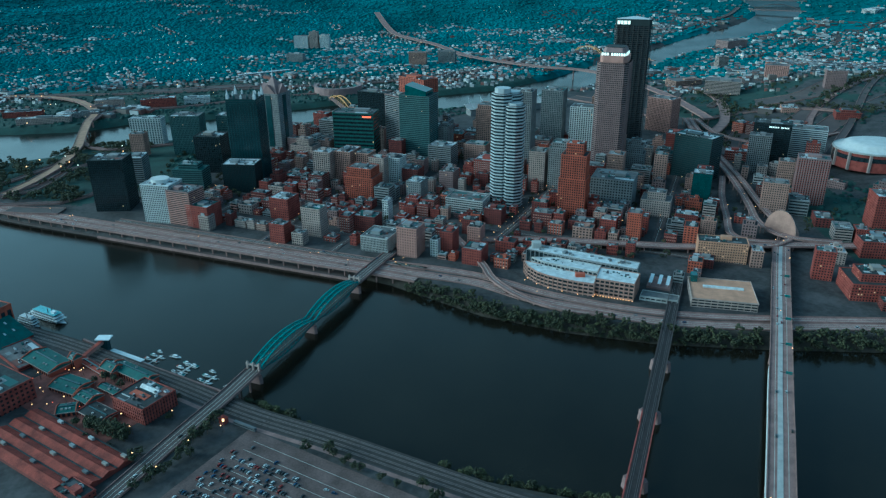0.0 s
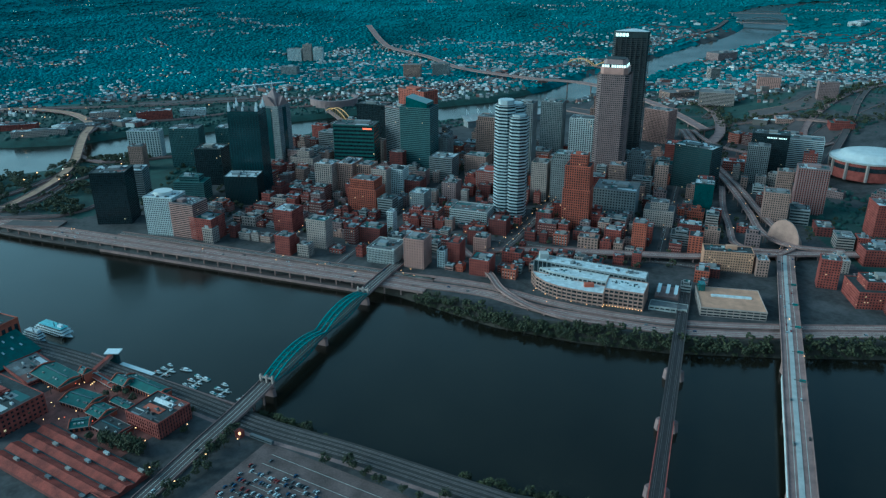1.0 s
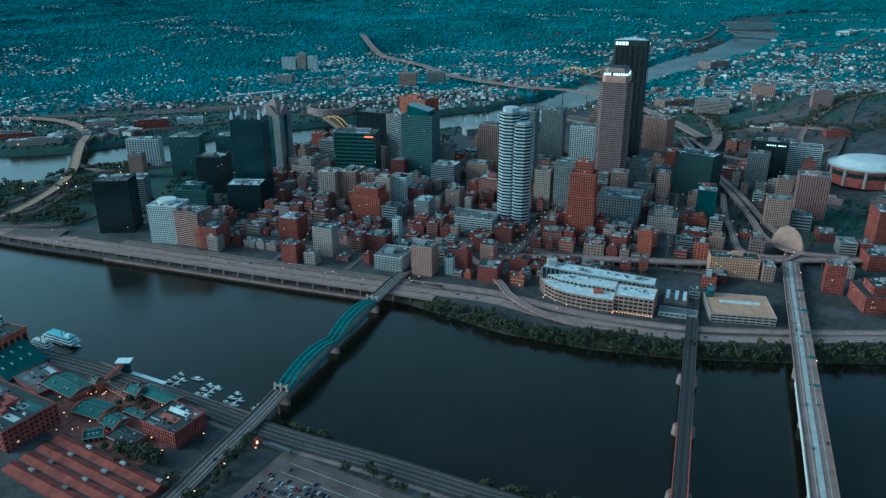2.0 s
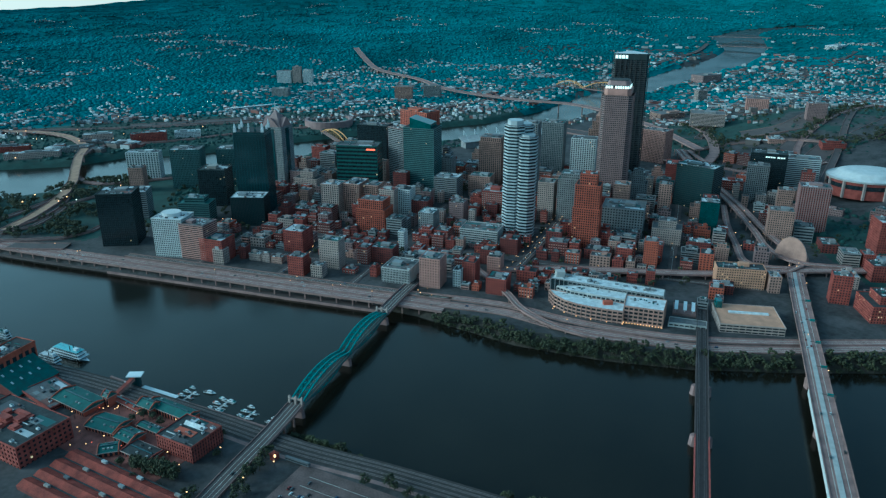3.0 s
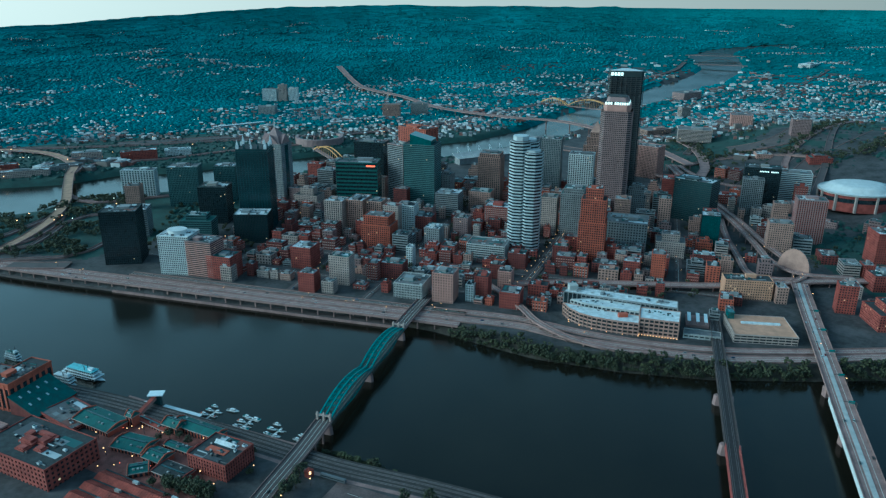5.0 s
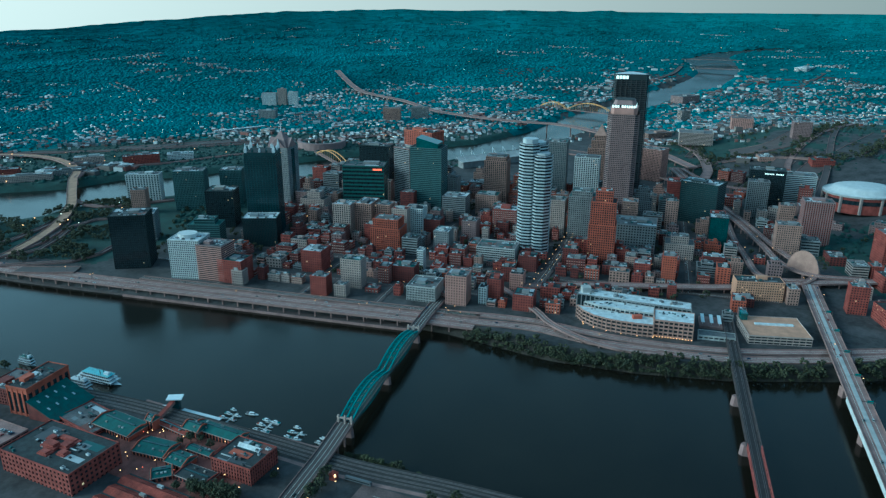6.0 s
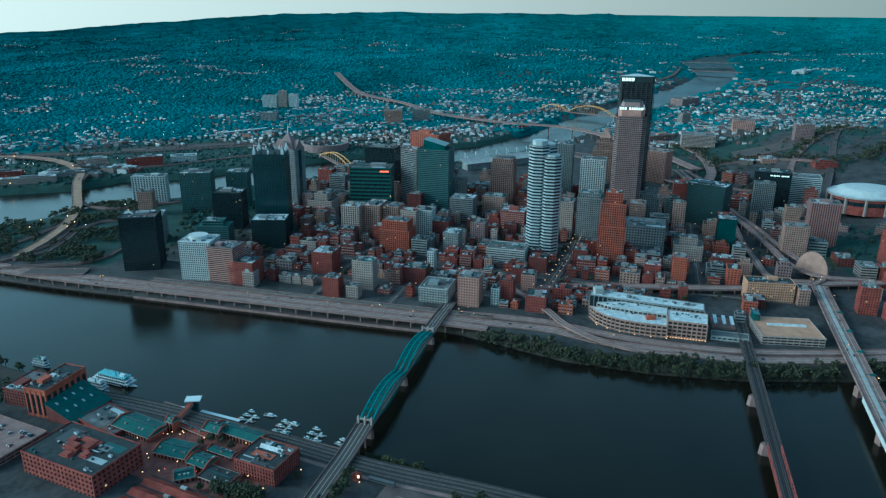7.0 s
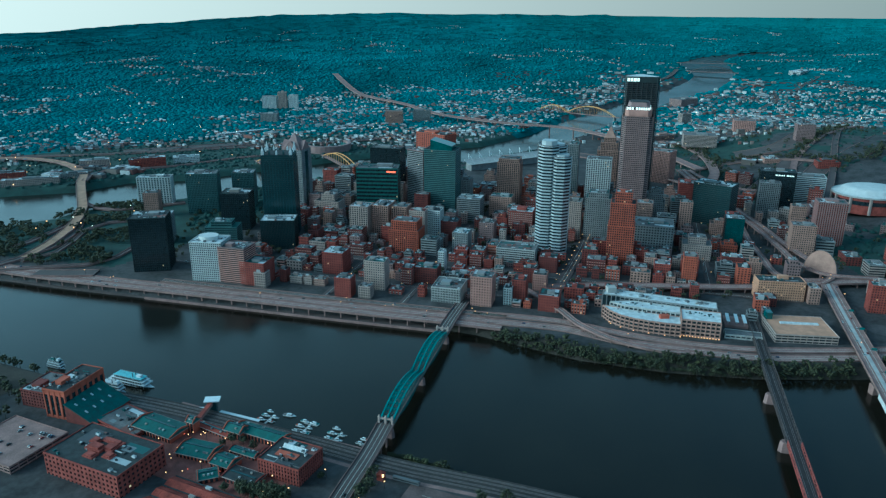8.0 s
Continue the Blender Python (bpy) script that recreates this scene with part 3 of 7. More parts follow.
part("sloped_top", Mesh().add([(-20, 4, 129), (24, 4, 129), (24, 40, 129), (-20, 40, 129), (-20, 4, 150), (-20, 40, 150), (24, 4, 139), (24, 40, 139)],
     [(3, 2, 1, 0), (0, 1, 6, 4), (1, 2, 7, 6), (2, 3, 5, 7), (3, 0, 4, 5), (4, 6, 7, 5)]), GREEN_GLASS, sloped, "teal glass sloping crown")
teal_office = building("glass_office", "teal glass office block with a lit red roof sign", -196, 1436, 84, 44, 103, -10, "ribbon", TEAL_ROOF, GLASS, ROOF_GREY, floor=7.5, lit=0.01)
part("sign", Mesh().box(20, -0.8, 83.5, 38, -0.3, 86.5), RED_GLOW, teal_office, "red lit sign bar")
building("office_block", "black glass box tower", -175, 1600, 70, 40, 112, R, "curtain", BLACK, GLASS, ROOF_DARK)
building("brick_block", "orange brick loft building", -268, 1600, 34, 26, 52, R, "punched", ORANGE)
building("brick_block", "red brick loft building with small windows", -300, 1640, 34, 26, 56, R, "punched", BRICK)
building("stone_tower", "tan stone tower with a heavy cornice", -232, 1260, 34, 32, 73, R, "vertical", CREAM, GLASS, ROOF_PALE, bay=4)
building("stone_tower", "brown stone tower with a white flat roof", -194, 1262, 30, 44, 73, R, "vertical", TAN, GLASS, ROOF_PALE, bay=4)
building("stone_tower", "tan stone office tower", -160, 1262, 28, 30, 70, R, "vertical", TAN, GLASS, ROOF_GREY, bay=4)
building("brick_tower", "broad orange brick office with vertical piers", -156, 1178, 52, 38, 67, R, "vertical", ORANGE, GLASS, ROOF_GREY, setbacks=((0.72, 1.0), (1.0, 0.86)))
building("stone_tower", "cream ornate stone tower", -130, 1228, 28, 22, 71, R, "punched", CREAM, GLASS, TILE_RED)
building("office_block", "white gridded office block", -104, 1240, 32, 28, 68, R, "grid", WHITE)
building("brick_block", "dark red brick block", -74, 1236, 34, 30, 48, R, "punched", BRICK_DARK)
building("stone_tower", "grey stone office block", -24, 1452, 38, 32, 72, R, "punched", GREY)
building("department_store", "low pale block with white roof machines", -22, 1352, 46, 40, 58, R, "ribbon", GREY, GLASS, ROOF_PALE)
building("stone_tower", "tan stone tower with arched top windows", 72, 1440, 46, 40, 116, R, "vertical", TAN, GLASS, ROOF_GREY, bay=4.2, setbacks=((0.93, 1.0), (1.0, 0.9)))
building("stone_block", "brown stone block with a grey roof", 46, 1380, 44, 36, 53, R, "punched", TAN, GLASS, TEAL_ROOF)
building("stone_block", "red brick block with white terracotta top", 62, 1262, 44, 40, 56, R, "punched", BRICK, GLASS, ROOF_PALE, trim=CREAM)
building("stone_tower", "pale stone office building", 150, 1226, 28, 32, 82, R, "punched", CREAM)
building("stone_tower", "pale grey stone tower with rows of windows", 190, 1212, 44, 38, 100, R, "punched", GREY, GLASS, TEAL_ROOF, setbacks=((0.9, 1.0), (1.0, 0.8)))
building("office_tower", "grey limestone office tower", 128, 1335, 42, 36, 165, R, "vertical", GREY, GLASS, ROOF_GREY)
building("office_tower", "grey green stone tower with a teal top", 205, 1480, 44, 40, 138, R, "vertical", GREY, BLUE_GLASS, TEAL_ROOF)
building("office_block", "block with bold white vertical fins", 262, 1442, 50, 34, 112, R, "vertical", WHITE, GLASS, ROOF_GREY, bay=4.5)


BAND_METAL = material("pale_band_metal", (0.50, 0.52, 0.54), 0.45, 0.2, vary=0.15, size=14, fine=1.0)


def ribbon_tower():
    """Octagonal tower of pale bands in two heights."""
    root = thing("office_tower", pose(90, 1150, 15, 0, 0, R), "octagonal twin tower with white metal bands and dark glass", "tower")
    takes(90, 1130, 58, 44, R)

    def octagon(cx, cy, r):
        return [(cx + r * math.cos(radians(22.5 + 45 * i)), cy + r * math.sin(radians(22.5 + 45 * i))) for i in range(8)]

    for cx, cy, r, h in ((-9, 6, 18, 183), (13, 2, 17, 166), (2, 20, 18, 180)):
        part("glazing", Mesh().prism(octagon(cx, cy, r - 0.7), 0, h), GLASS, root)
        bands = Mesh()
        n = int(h / 5.2)
        for i in range(n + 1):
            z = i * h / n
            bands.prism(octagon(cx, cy, r), max(0, z - 1.15), min(h, z + 1.15))
        part("banded_cladding", bands, BAND_METAL, root, kind="stuff")
        part("roof", Mesh().prism(octagon(cx, cy, r - 1.2), h, h + 0.6), ROOF_GREY, root)
        part("crown", Mesh().prism(octagon(cx, cy, r * 0.72), h, h + (8 if h > 182 else 4)), BAND_METAL, root)


ribbon_tower()


def lit_crown_tower():
    root = thing("office_tower", pose(284, 1304, 24, 0, 0, R), "tall brown granite tower with chamfered corners and a lit sign crown", "tower")
    takes(284, 1304, 58, 56, R)
    w, h = 56.0, 196.0

    def plan(k):
        a, c = w / 2 * k, w * 0.14 * k
        return [(-a + c, 28 - a), (a - c, 28 - a), (a, 28 - a + c), (a, 28 + a - c), (a - c, 28 + a), (-a + c, 28 + a), (-a, 28 + a - c), (-a, 28 - a + c)]

    part("glazing", Mesh().prism(plan(0.985), 0, h), GLASS, root)
    bands = Mesh()
    for i in range(54):
        z = i * h / 53
        bands.prism(plan(1.0), max(0, z - 0.9), min(h, z + 0.9))
    part("banded_cladding", bands, BROWN, root, kind="stuff")
    piers = Mesh()
    for i in range(13):
        x = -w / 2 + 8 + i * (w - 16) / 12
        for y0, y1 in ((28 - w / 2 - 0.35, 28 - w / 2 + 0.5), (28 + w / 2 - 0.5, 28 + w / 2 + 0.35)):
            piers.box(x - 0.55, y0, 0, x + 0.55, y1, h)
        for x0, x1 in ((-w / 2 - 0.35, -w / 2 + 0.5), (w / 2 - 0.5, w / 2 + 0.35)):
            piers.box(x0, 28 + x - 0.55, 0, x1, 28 + x + 0.55, h)
    part("pier_cladding", piers, BROWN, root, kind="stuff")
    part("shoulder", Mesh().prism(plan(0.86), h, h + 12), PINK, root)
    part("crown_glazing", Mesh().prism(plan(0.72), h + 12, h + 17), GLASS, root)
    part("crown", Mesh().prism(plan(0.74), h + 17, h + 25, 0.86), BROWN, root)
    x = -21.5
    for k, wd in enumerate((3.4, 3.4, 3.4, 0, 3.6, 3.2, 2.8, 2.8, 3.4, 3.4)):
        if wd:
            part("sign", Mesh().box(x, 28 - w * 0.37 - 0.9, h + 11.6, x + wd, 28 - w * 0.37 - 0.2, h + 16.2), SIGN, root, "lit white sign bar on the crown")
        x += (wd or 2.0) + 1.1
    part("sign_panel", Mesh().box(w * 0.37 + 0.2, 10, h + 12, w * 0.37 + 0.6, 46, h + 17), SIGN, root, "lit sign bars on the side")
    part("roof", Mesh().prism(plan(0.6), h + 25, h + 26), ROOF_DARK, root)


lit_crown_tower()


def steel_tower():
    """Tall triangular tower with notched corners and outer columns."""
    root = thing("office_tower", pose(359, 1493, 20, 0, 0, -17), "very tall dark weathered steel tower with a lit sign", "tower")
    takes(359, 1493, 74, 66, -17)
    h = 251.0
    tri = [(-30, 0), (30, 0), (35, 5), (35, 9), (5, 60), (-5, 60), (-35, 9), (-35, 5)]
    part("glazing", Mesh().prism([(x * 0.97, y * 0.97 + 0.8) for x, y in tri], 0, h), GLASS, root)
    bands, cols = Mesh(), Mesh()
    for i in range(65):
        z = i * h / 64
        bands.prism([(x * 0.985, y * 0.985 + 0.4) for x, y in tri], max(0, z - 0.8), min(h, z + 0.8))
    part("banded_cladding", bands, RUST, root, kind="stuff")
    for (ax, ay), (bx, by), n in (((-30, -0.9), (30, -0.9), 7), ((36, 9), (6, 60.5), 7), ((-6, 60.5), (-36, 9), 7)):
        for i in range(n):
            k = i / (n - 1)
            x, y = ax + (bx - ax) * k, ay + (by - ay) * k
            cols.box(x - 0.65, y - 0.65, 0, x + 0.65, y + 0.65, h - 9)
    part("column_grid", cols, RUST, root, kind="stuff")
    part("top_band", Mesh().prism([(x * 1.01, y * 1.01 - 0.3) for x, y in tri], h - 9, h + 3), BLACK, root)
    part("roof", Mesh().prism([(x * 0.93, y * 0.93 + 2) for x, y in tri], h + 3, h + 3.5), ROOF_PALE, root)
    for x, wd in ((-31, 5.2), (-24.4, 4.4), (-18.6, 6.0), (-11.2, 4.6)):
        part("sign", Mesh().box(x, -1.5, h - 6.5, x + wd, -0.9, h), SIGN, root, "lit white sign character bar")
    part("sign", Mesh().add([(35.6, 9, h - 6), (36.1, 9, h - 6), (30.1, 19, h - 6), (29.6, 19, h - 6), (35.6, 9, h - 1), (36.1, 9, h - 1), (30.1, 19, h - 1), (29.6, 19, h - 1)],
         [(0, 1, 2, 3), (7, 6, 5, 4), (0, 4, 5, 1), (1, 5, 6, 2), (2, 6, 7, 3), (3, 7, 4, 0)]), SIGN, root)


steel_tower()
grant = building("stepped_tower", "orange brick art deco tower stepping back", 190, 1086, 42, 34, 132, R, "vertical", ORANGE, GLASS, ROOF_DARK, bay=3.4,
         setbacks=((0.55, 1.0), (0.86, 0.92), (1.0, 0.62)))
part("sign", Mesh().box(-12, 2.2, 98, -3, 2.6, 100.5), SIGN, grant)
building("civic_building", "long grey granite civic block with deep windows", 262, 1132, 68, 56, 62, R, "punched", GREY, GLASS, ROOF_GREY, bay=4.5, floor=4.6)
building("brick_hall", "rounded red brown hall building", 440, 1392, 42, 40, 70, R, "ribbon", BRICK, BRICK_DARK, ROOF_DARK, lit=0)
building("glass_office", "dark glass office with a white roof edge", 438, 1292, 72, 44, 92, -44, "ribbon", BLACK, BLUE_GLASS, ROOF_PALE, lit=0.006)
building("stone_tower", "pale stone stepped block with a dark crown", 344, 1330, 36, 30, 74, R, "punched", GREY, setbacks=((0.6, 1.0), (0.85, 0.8), (1.0, 0.5)))
building("office_tower", "pink granite slab with vertical lines", 468, 1640, 60, 40, 88, -44, "vertical", PINK, GLASS, ROOF_GREY)
chat = building("office_tower", "black steel slab tower with a lit roof sign", 602, 1348, 66, 36, 101, -24, "curtain", BLACK, GLASS, ROOF_DARK, bay=3, lit=0.003)
for _i, _w in enumerate((2.6, 2.0, 2.2, 2.0, 2.0, 2.4, 0, 2.6, 2.0, 2.2, 2.0, 2.0)):
    if _w:
        part("sign", Mesh().box(-6 + _i * 2.9, -0.8, 81.3, -6 + _i * 2.9 + _w * 0.85, -0.3, 83.7), SIGN, chat, "lit white sign bar")
building("office_tower", "grey concrete tower with vertical lines", 570, 1318, 38, 24, 86, -24, "vertical", GREY, GLASS, ROOF_GREY)
building("office_tower", "white and dark banded office tower", 682, 1368, 62, 40, 84, -24, "ribbon", WHITE, GLASS, ROOF_GREY, lit=0.01)
building("apartment_block", "brown brick apartment tower", 592, 1150, 48, 34, 90, R, "punched", BROWN, GLASS, ROOF_GREY, trim=BRICK)
building("apartment_block", "tan concrete apartment block", 516, 1104, 38, 30, 64, R, "punched", TAN, GLASS, ROOF_GREY)
building("glass_office", "teal glass tower beside the elevated roads", 410, 1138, 30, 26, 70, R, "curtain", BLACK, GREEN_GLASS, ROOF_PALE)
building("brick_block", "red brick block beside a teal tower", 424, 1172, 24, 26, 66, R, "punched", BRICK)
building("jail_block", "old grey stone institutional block", 326, 1096, 46, 34, 50, R, "punched", CREAM, GLASS, ROOF_GREY, setbacks=((0.7, 1.0), (1.0, 0.6)))
building("stone_tower", "tall narrow orange brick block", 268, 992, 20, 22, 56, R, "punched", ORANGE)
building("brick_block", "low red brick building with a white roof", 236, 1018, 24, 22, 36, R, "punched", BRICK, GLASS, ROOF_PALE)
building("brick_block", "red brick shop building", 284, 1026, 26, 22, 38, R, "punched", BRICK)
building("office_block", "long tan office with dark flat roofs and many windows", 373, 917.5, 65, 26, 41, -13, "punched", WARM_TAN, GLASS, ROOF_DARK, bay=3.2, lit=0.03)
building("office_block", "narrow block with a white roof box", 414, 900, 15, 22, 36, -13, "punched", TAN, GLASS, ROOF_PALE)
building("brick_block", "tall red brick block beside the bridge", 484, 862, 24, 20, 52, R, "punched", BRICK, GLASS, ROOF_GREY)
building("county_block", "large red brick building with stepped wings", 522, 800, 60, 50, 44, -8, "punched", BRICK, GLASS, ROOF_DARK, lit=0.05, setbacks=((0.7, 1.0), (1.0, 0.62)))
building("brick_block", "brick block with green roof edges", 590, 930, 40, 30, 36, -8, "punched", BRICK, GLASS, ROOF_DARK)
building("hall", "red brick hall on the bluff", 668, 1030, 60, 40, 66, -10, "punched", BRICK, GLASS, ROOF_GREY)
building("apartment_block", "brown high slab on the hill", 945, 1822, 46, 26, 116, -15, "punched", BROWN, GLASS, ROOF_GREY, lit=0.006)
# the riverside rows
building("brick_office", "broad red brick office with white roof machines", -272, 1084, 34, 34, 47, R, "punched", BRICK, GLASS, ROOF_PALE)
building("tan_tower", "tan plaster tower with a teal roof box", -208, 1014, 32, 22, 56, R, "punched", CREAM, GLASS, TEAL_ROOF, lit=0)
building("brick_block", "red brick loft block", -254, 988, 25, 20, 41, R, "punched", BRICK)
building("small_office", "small cream building with dark windows", -223, 980, 18, 16, 30, R, "grid", CREAM)
building("brick_block", "red brick block with white sills", -160, 1028, 17, 22, 39, R, "punched", BRICK, trim=CREAM)
building("brick_block", "dark brick block with a teal roof", -131, 1031, 36, 26, 37, R, "punched", BRICK_DARK, GLASS, TEAL_ROOF)
building("office_block", "grey modern office wrapped in close vertical fins", -108, 954, 42, 44, 34, R, "vertical", PALE_CONCRETE, GLASS, ROOF_GREY, bay=2.4)
building("office_block", "pink and cream office with banded windows", -60, 937, 30, 30, 55, R, "punched", PINK, GLASS, ROOF_GREY)
building("brick_block", "tall narrow red brick building", -5, 944, 19, 26, 46, R, "punched", BRICK)
building("small_office", "narrow white stucco building", -22, 938, 11, 18, 37, R, "grid", WHITE)
building("brick_block", "red brick block with a dark roof garden", 30, 909, 28, 30, 35, R, "punched", BRICK, GLASS, ROOF_DARK)
building("brick_block", "cream and brick block", 35, 986, 20, 22, 37, R, "punched", PINK)
building("parking_garage", "pale concrete parking deck in open bands", 22, 1104, 63, 40, 38, R, "garage", PALE_CONCRETE, GLASS, ROOF_GREY, house=False, category="garage")
building("brick_block", "red brick office block", 66, 1062, 28, 26, 37, R, "punched", BRICK_DARK)
building("narrow_tower", "narrow white rendered office tower", -102, 1078, 10, 16, 46, R, "grid", WHITE)
building("office_block", "grey office with white roof", -62, 1160, 26, 32, 50, R, "punched", GREY, GLASS, ROOF_PALE)
building("brick_block", "brown brick office block", -8, 1218, 26, 30, 49, R, "punched", BROWN)


# ---- roads, rails and bridges ----
def smooth_line(pts, step=12.0):
    """A smooth line through points of equal dimension."""
    p = [Vector(q) for q in pts]
    out = []
    for i in range(len(p) - 1):
        a, b, c, d = p[max(i - 1, 0)], p[i], p[i + 1], p[min(i + 2, len(p) - 1)]
        n = max(1, int((c - b).length / step))
        for k in range(n):
            t = k / n
            out.append(0.5 * ((2 * b) + (c - a) * t + (2 * a - 5 * b + 4 * c - d) * t * t + (3 * b - a - 3 * c + d) * t ** 3))
    return out + [p[-1]]


def strip(mesh, line, off, width, z0, z1):
    """A ribbon of that width along a line at an offset to its left, from z0 to z1 over it."""
    n, o = len(line), len(mesh.v)
    for i, q in enumerate(line):
        d = line[min(i + 1, n - 1)] - line[max(i - 1, 0)]
        s = Vector((-d.y, d.x, 0)).normalized()
        for e, z in ((off - width / 2, z0), (off + width / 2, z0), (off + width / 2, z1), (off - width / 2, z1)):
            v = q + s * e
            mesh.v.append((v.x, v.y, q.z + z))
    for i in range(n - 1):
        a, b = o + 4 * i, o + 4 * i + 4
        mesh.f += [(a + k, a + (k + 1) % 4, b + (k + 1) % 4, b + k) for k in range(4)]
    mesh.f += [(o + 3, o + 2, o + 1, o), tuple(o + 4 * (n - 1) + k for k in range(4))]
    return mesh


def along(line, gap):
    """Places at even steps on a line, with the direction."""
    acc = 0.0
    for a, b in zip(line, line[1:]):
        d = (b - a).length
        while acc < d:
            yield a + (b - a) * (acc / d), (b - a).normalized()
            acc += gap
        acc -= d


LANES = []   # lines on which traffic stands: line, offsets


def road(name, label, pts, width, mat=ASPHALT, raised=False, columns=0.0, lines=1, rails=True, group="", thick=1.2, traffic=0.0):
    ln = smooth_line(pts)
    root = thing(name, pose(0, 0, 0), label, "road", group, "structure")
    part("carriageway", strip(Mesh(), ln, 0, width, -thick, 0), mat, root)
    for i in range(lines):
        o = (i + 1) * width / (lines + 1) - width / 2
        part("lane_line", strip(Mesh(), ln, o, 0.35, 0.0, 0.03), LINE, root)
    if rails:
        for o in (-width / 2, width / 2):
            part("barrier", strip(Mesh(), ln, o, 0.6, -thick - 0.4 if raised else -0.5, 1.0), CONCRETE, root)
    if columns:
        for q, d in along(ln, columns):
            g = min(ground_at(q.x, q.y), q.z - 2) - 3
            s = Vector((-d.y, d.x, 0)) * width * 0.36
            bent = Mesh().beam(q - s * 1.25 - Vector((0, 0, thick + 0.7)), q + s * 1.25 - Vector((0, 0, thick + 0.7)), 1.6)
            for k in (-1, 1):
                c = q + s * k
                bent.prism([(c.x + 1.1 * math.cos(a), c.y + 1.1 * math.sin(a)) for a in (0.4, 1.97, 3.54, 5.11)], g, q.z - thick)
            part("column_bent", bent, CONCRETE, root)
    if traffic:
        LANES.append((ln, width, traffic))
    for q, d in along(ln, 14):
        FOOT.append((q.x, q.y, 8, width / 2 + 1.5, math.atan2(d.y, d.x)))
    return root


BANK = [(-1500, 1500, 12.7), (-1000, 1250, 12.7), (-763, 1143, 12.7), (-651, 1097, 12.7), (-539, 1056, 12.7), (-417, 1011, 12.7), (-225, 940, 12.7), (-113, 900, 12.7), (-40, 872, 12.7)]


def shifted(pts, off, dz=0.0):
    ln = [Vector(p) for p in pts]
    out = []
    for i, q in enumerate(ln):
        d = ln[min(i + 1, len(ln) - 1)] - ln[max(i - 1, 0)]
        s = Vector((-d.y, d.x, 0)).normalized()
        out.append((q.x + s.x * off, q.y + s.y * off, q.z + dz))
    return out


road("road_riverside", "riverside expressway carriageway on columns over the wharf", shifted(BANK, -9), 15, CONCRETE, True, 24, 2, thick=1.6, traffic=0.25)
road("road_riverside_inner", "riverside expressway inner carriageway in worn concrete", shifted(BANK, 6.7, 0.0), 16, CONCRETE, True, 0, 2, traffic=0.25)
road("road_boulevard", "riverside boulevard beside the old brick rows", shifted(BANK[4:], 25, 0.3), 11, ASPHALT, False, 0, 2, traffic=0.2)
wharf = thing("wharf", pose(0, 0, 0), "low concrete wharf along the river with a stone edge", "wharf", kind="structure")
part("deck", strip(Mesh(), smooth_line(shifted(BANK[:-1], -10)), 0, 18, -17, -10.4), ASPHALT, wharf)
part("edge", strip(Mesh(), smooth_line(shifted(BANK[4:-1], -20.5)), 0, 2.6, -17, -9.8), CONCRETE, wharf)
EAST = [(-60, 884, 12.9), (-20, 872, 12.7), (40, 850, 12.6), (100, 808, 12.6), (163, 781, 12.6), (247, 750, 12.6), (361, 738, 12.6), (471, 737, 12.8), (700, 722, 14), (1100, 690, 16)]
road("road_parkway", "expressway below the wooded river bank", EAST, 17, CONCRETE, False, 0, 3, traffic=0.3)
road("road_parkway_upper", "upper expressway carriageway curving past the offices", [(-75, 912, 13), (-10, 893, 13), (50, 868, 13), (110, 828, 13), (175, 797, 12.5), (255, 770, 13), (361, 757, 13), (480, 752, 13), (700, 742, 15)], 13, CONCRETE, False, 0, 2, traffic=0.2)
road("road_ramp", "curving elevated slip road on columns", [(8, 1010, 14), (30, 945, 17), (46, 896, 19), (58, 850, 19), (92, 804, 17), (140, 777, 14), (190, 765, 13)], 9, CONCRETE, True, 22, 1)
road("road_crosstown", "elevated crosstown expressway on columns", [(40, 992, 16), (137, 985, 19), (240, 968, 20), (348, 956, 20), (472, 962, 20), (613, 952, 22), (820, 930, 30), (1100, 900, 34)], 16, CONCRETE, True, 30, 2, traffic=0.2)
for a, pts in enumerate([
        [(548, 1700, 30), (522, 1480, 26), (508, 1280, 24), (486, 1130, 24), (470, 1040, 24), (490, 985, 23), (560, 965, 22)],
        [(560, 1700, 30), (536, 1480, 25), (524, 1280, 22), (506, 1130, 22), (500, 1040, 22), (495, 985, 22), (462, 958, 21)],
        [(500, 1290, 18), (462, 1180, 17), (436, 1080, 17), (418, 1010, 18), (436, 978, 20), (472, 968, 21)],
        [(575, 1700, 28), (580, 1560, 28), (640, 1480, 30), (760, 1500, 36), (900, 1560, 44)],
        [(470, 1700, 24), (500, 1600, 25), (530, 1480, 25), (515, 1380, 20), (480, 1330, 17)]]):
    road("road_interchange", "curved elevated interchange ramp in pale concrete", pts, 10, CONCRETE, True, 34, 1, group="interchange ramps", traffic=0.1)
road("road_avenue", "broad avenue with street lamps and traffic", [(60, 980, 13.2), (110, 1080, 13.5), (160, 1185, 14), (215, 1320, 14.5), (280, 1500, 15)], 16, ASPHALT, False, 0, 2, rails=False, traffic=0.5)
for k, (x0, y0, x1, y1) in enumerate(((-560, 1180, -390, 1120), (-360, 1100, 60, 940), (-330, 1190, 400, 910), (-180, 930, -20, 1330), (-290, 970, -200, 1200), (-420, 1020, -300, 1330), (-250, 1330, 380, 1090), (290, 960, 430, 1330))):
    road("street", "city street between building rows", [(x0, y0, 12.6), ((x0 + x1) / 2, (y0 + y1) / 2, 12.7), (x1, y1, 12.8)], 11, ASPHALT, False, 0, 1, rails=False, group="downtown streets", thick=0.4, traffic=0.35)


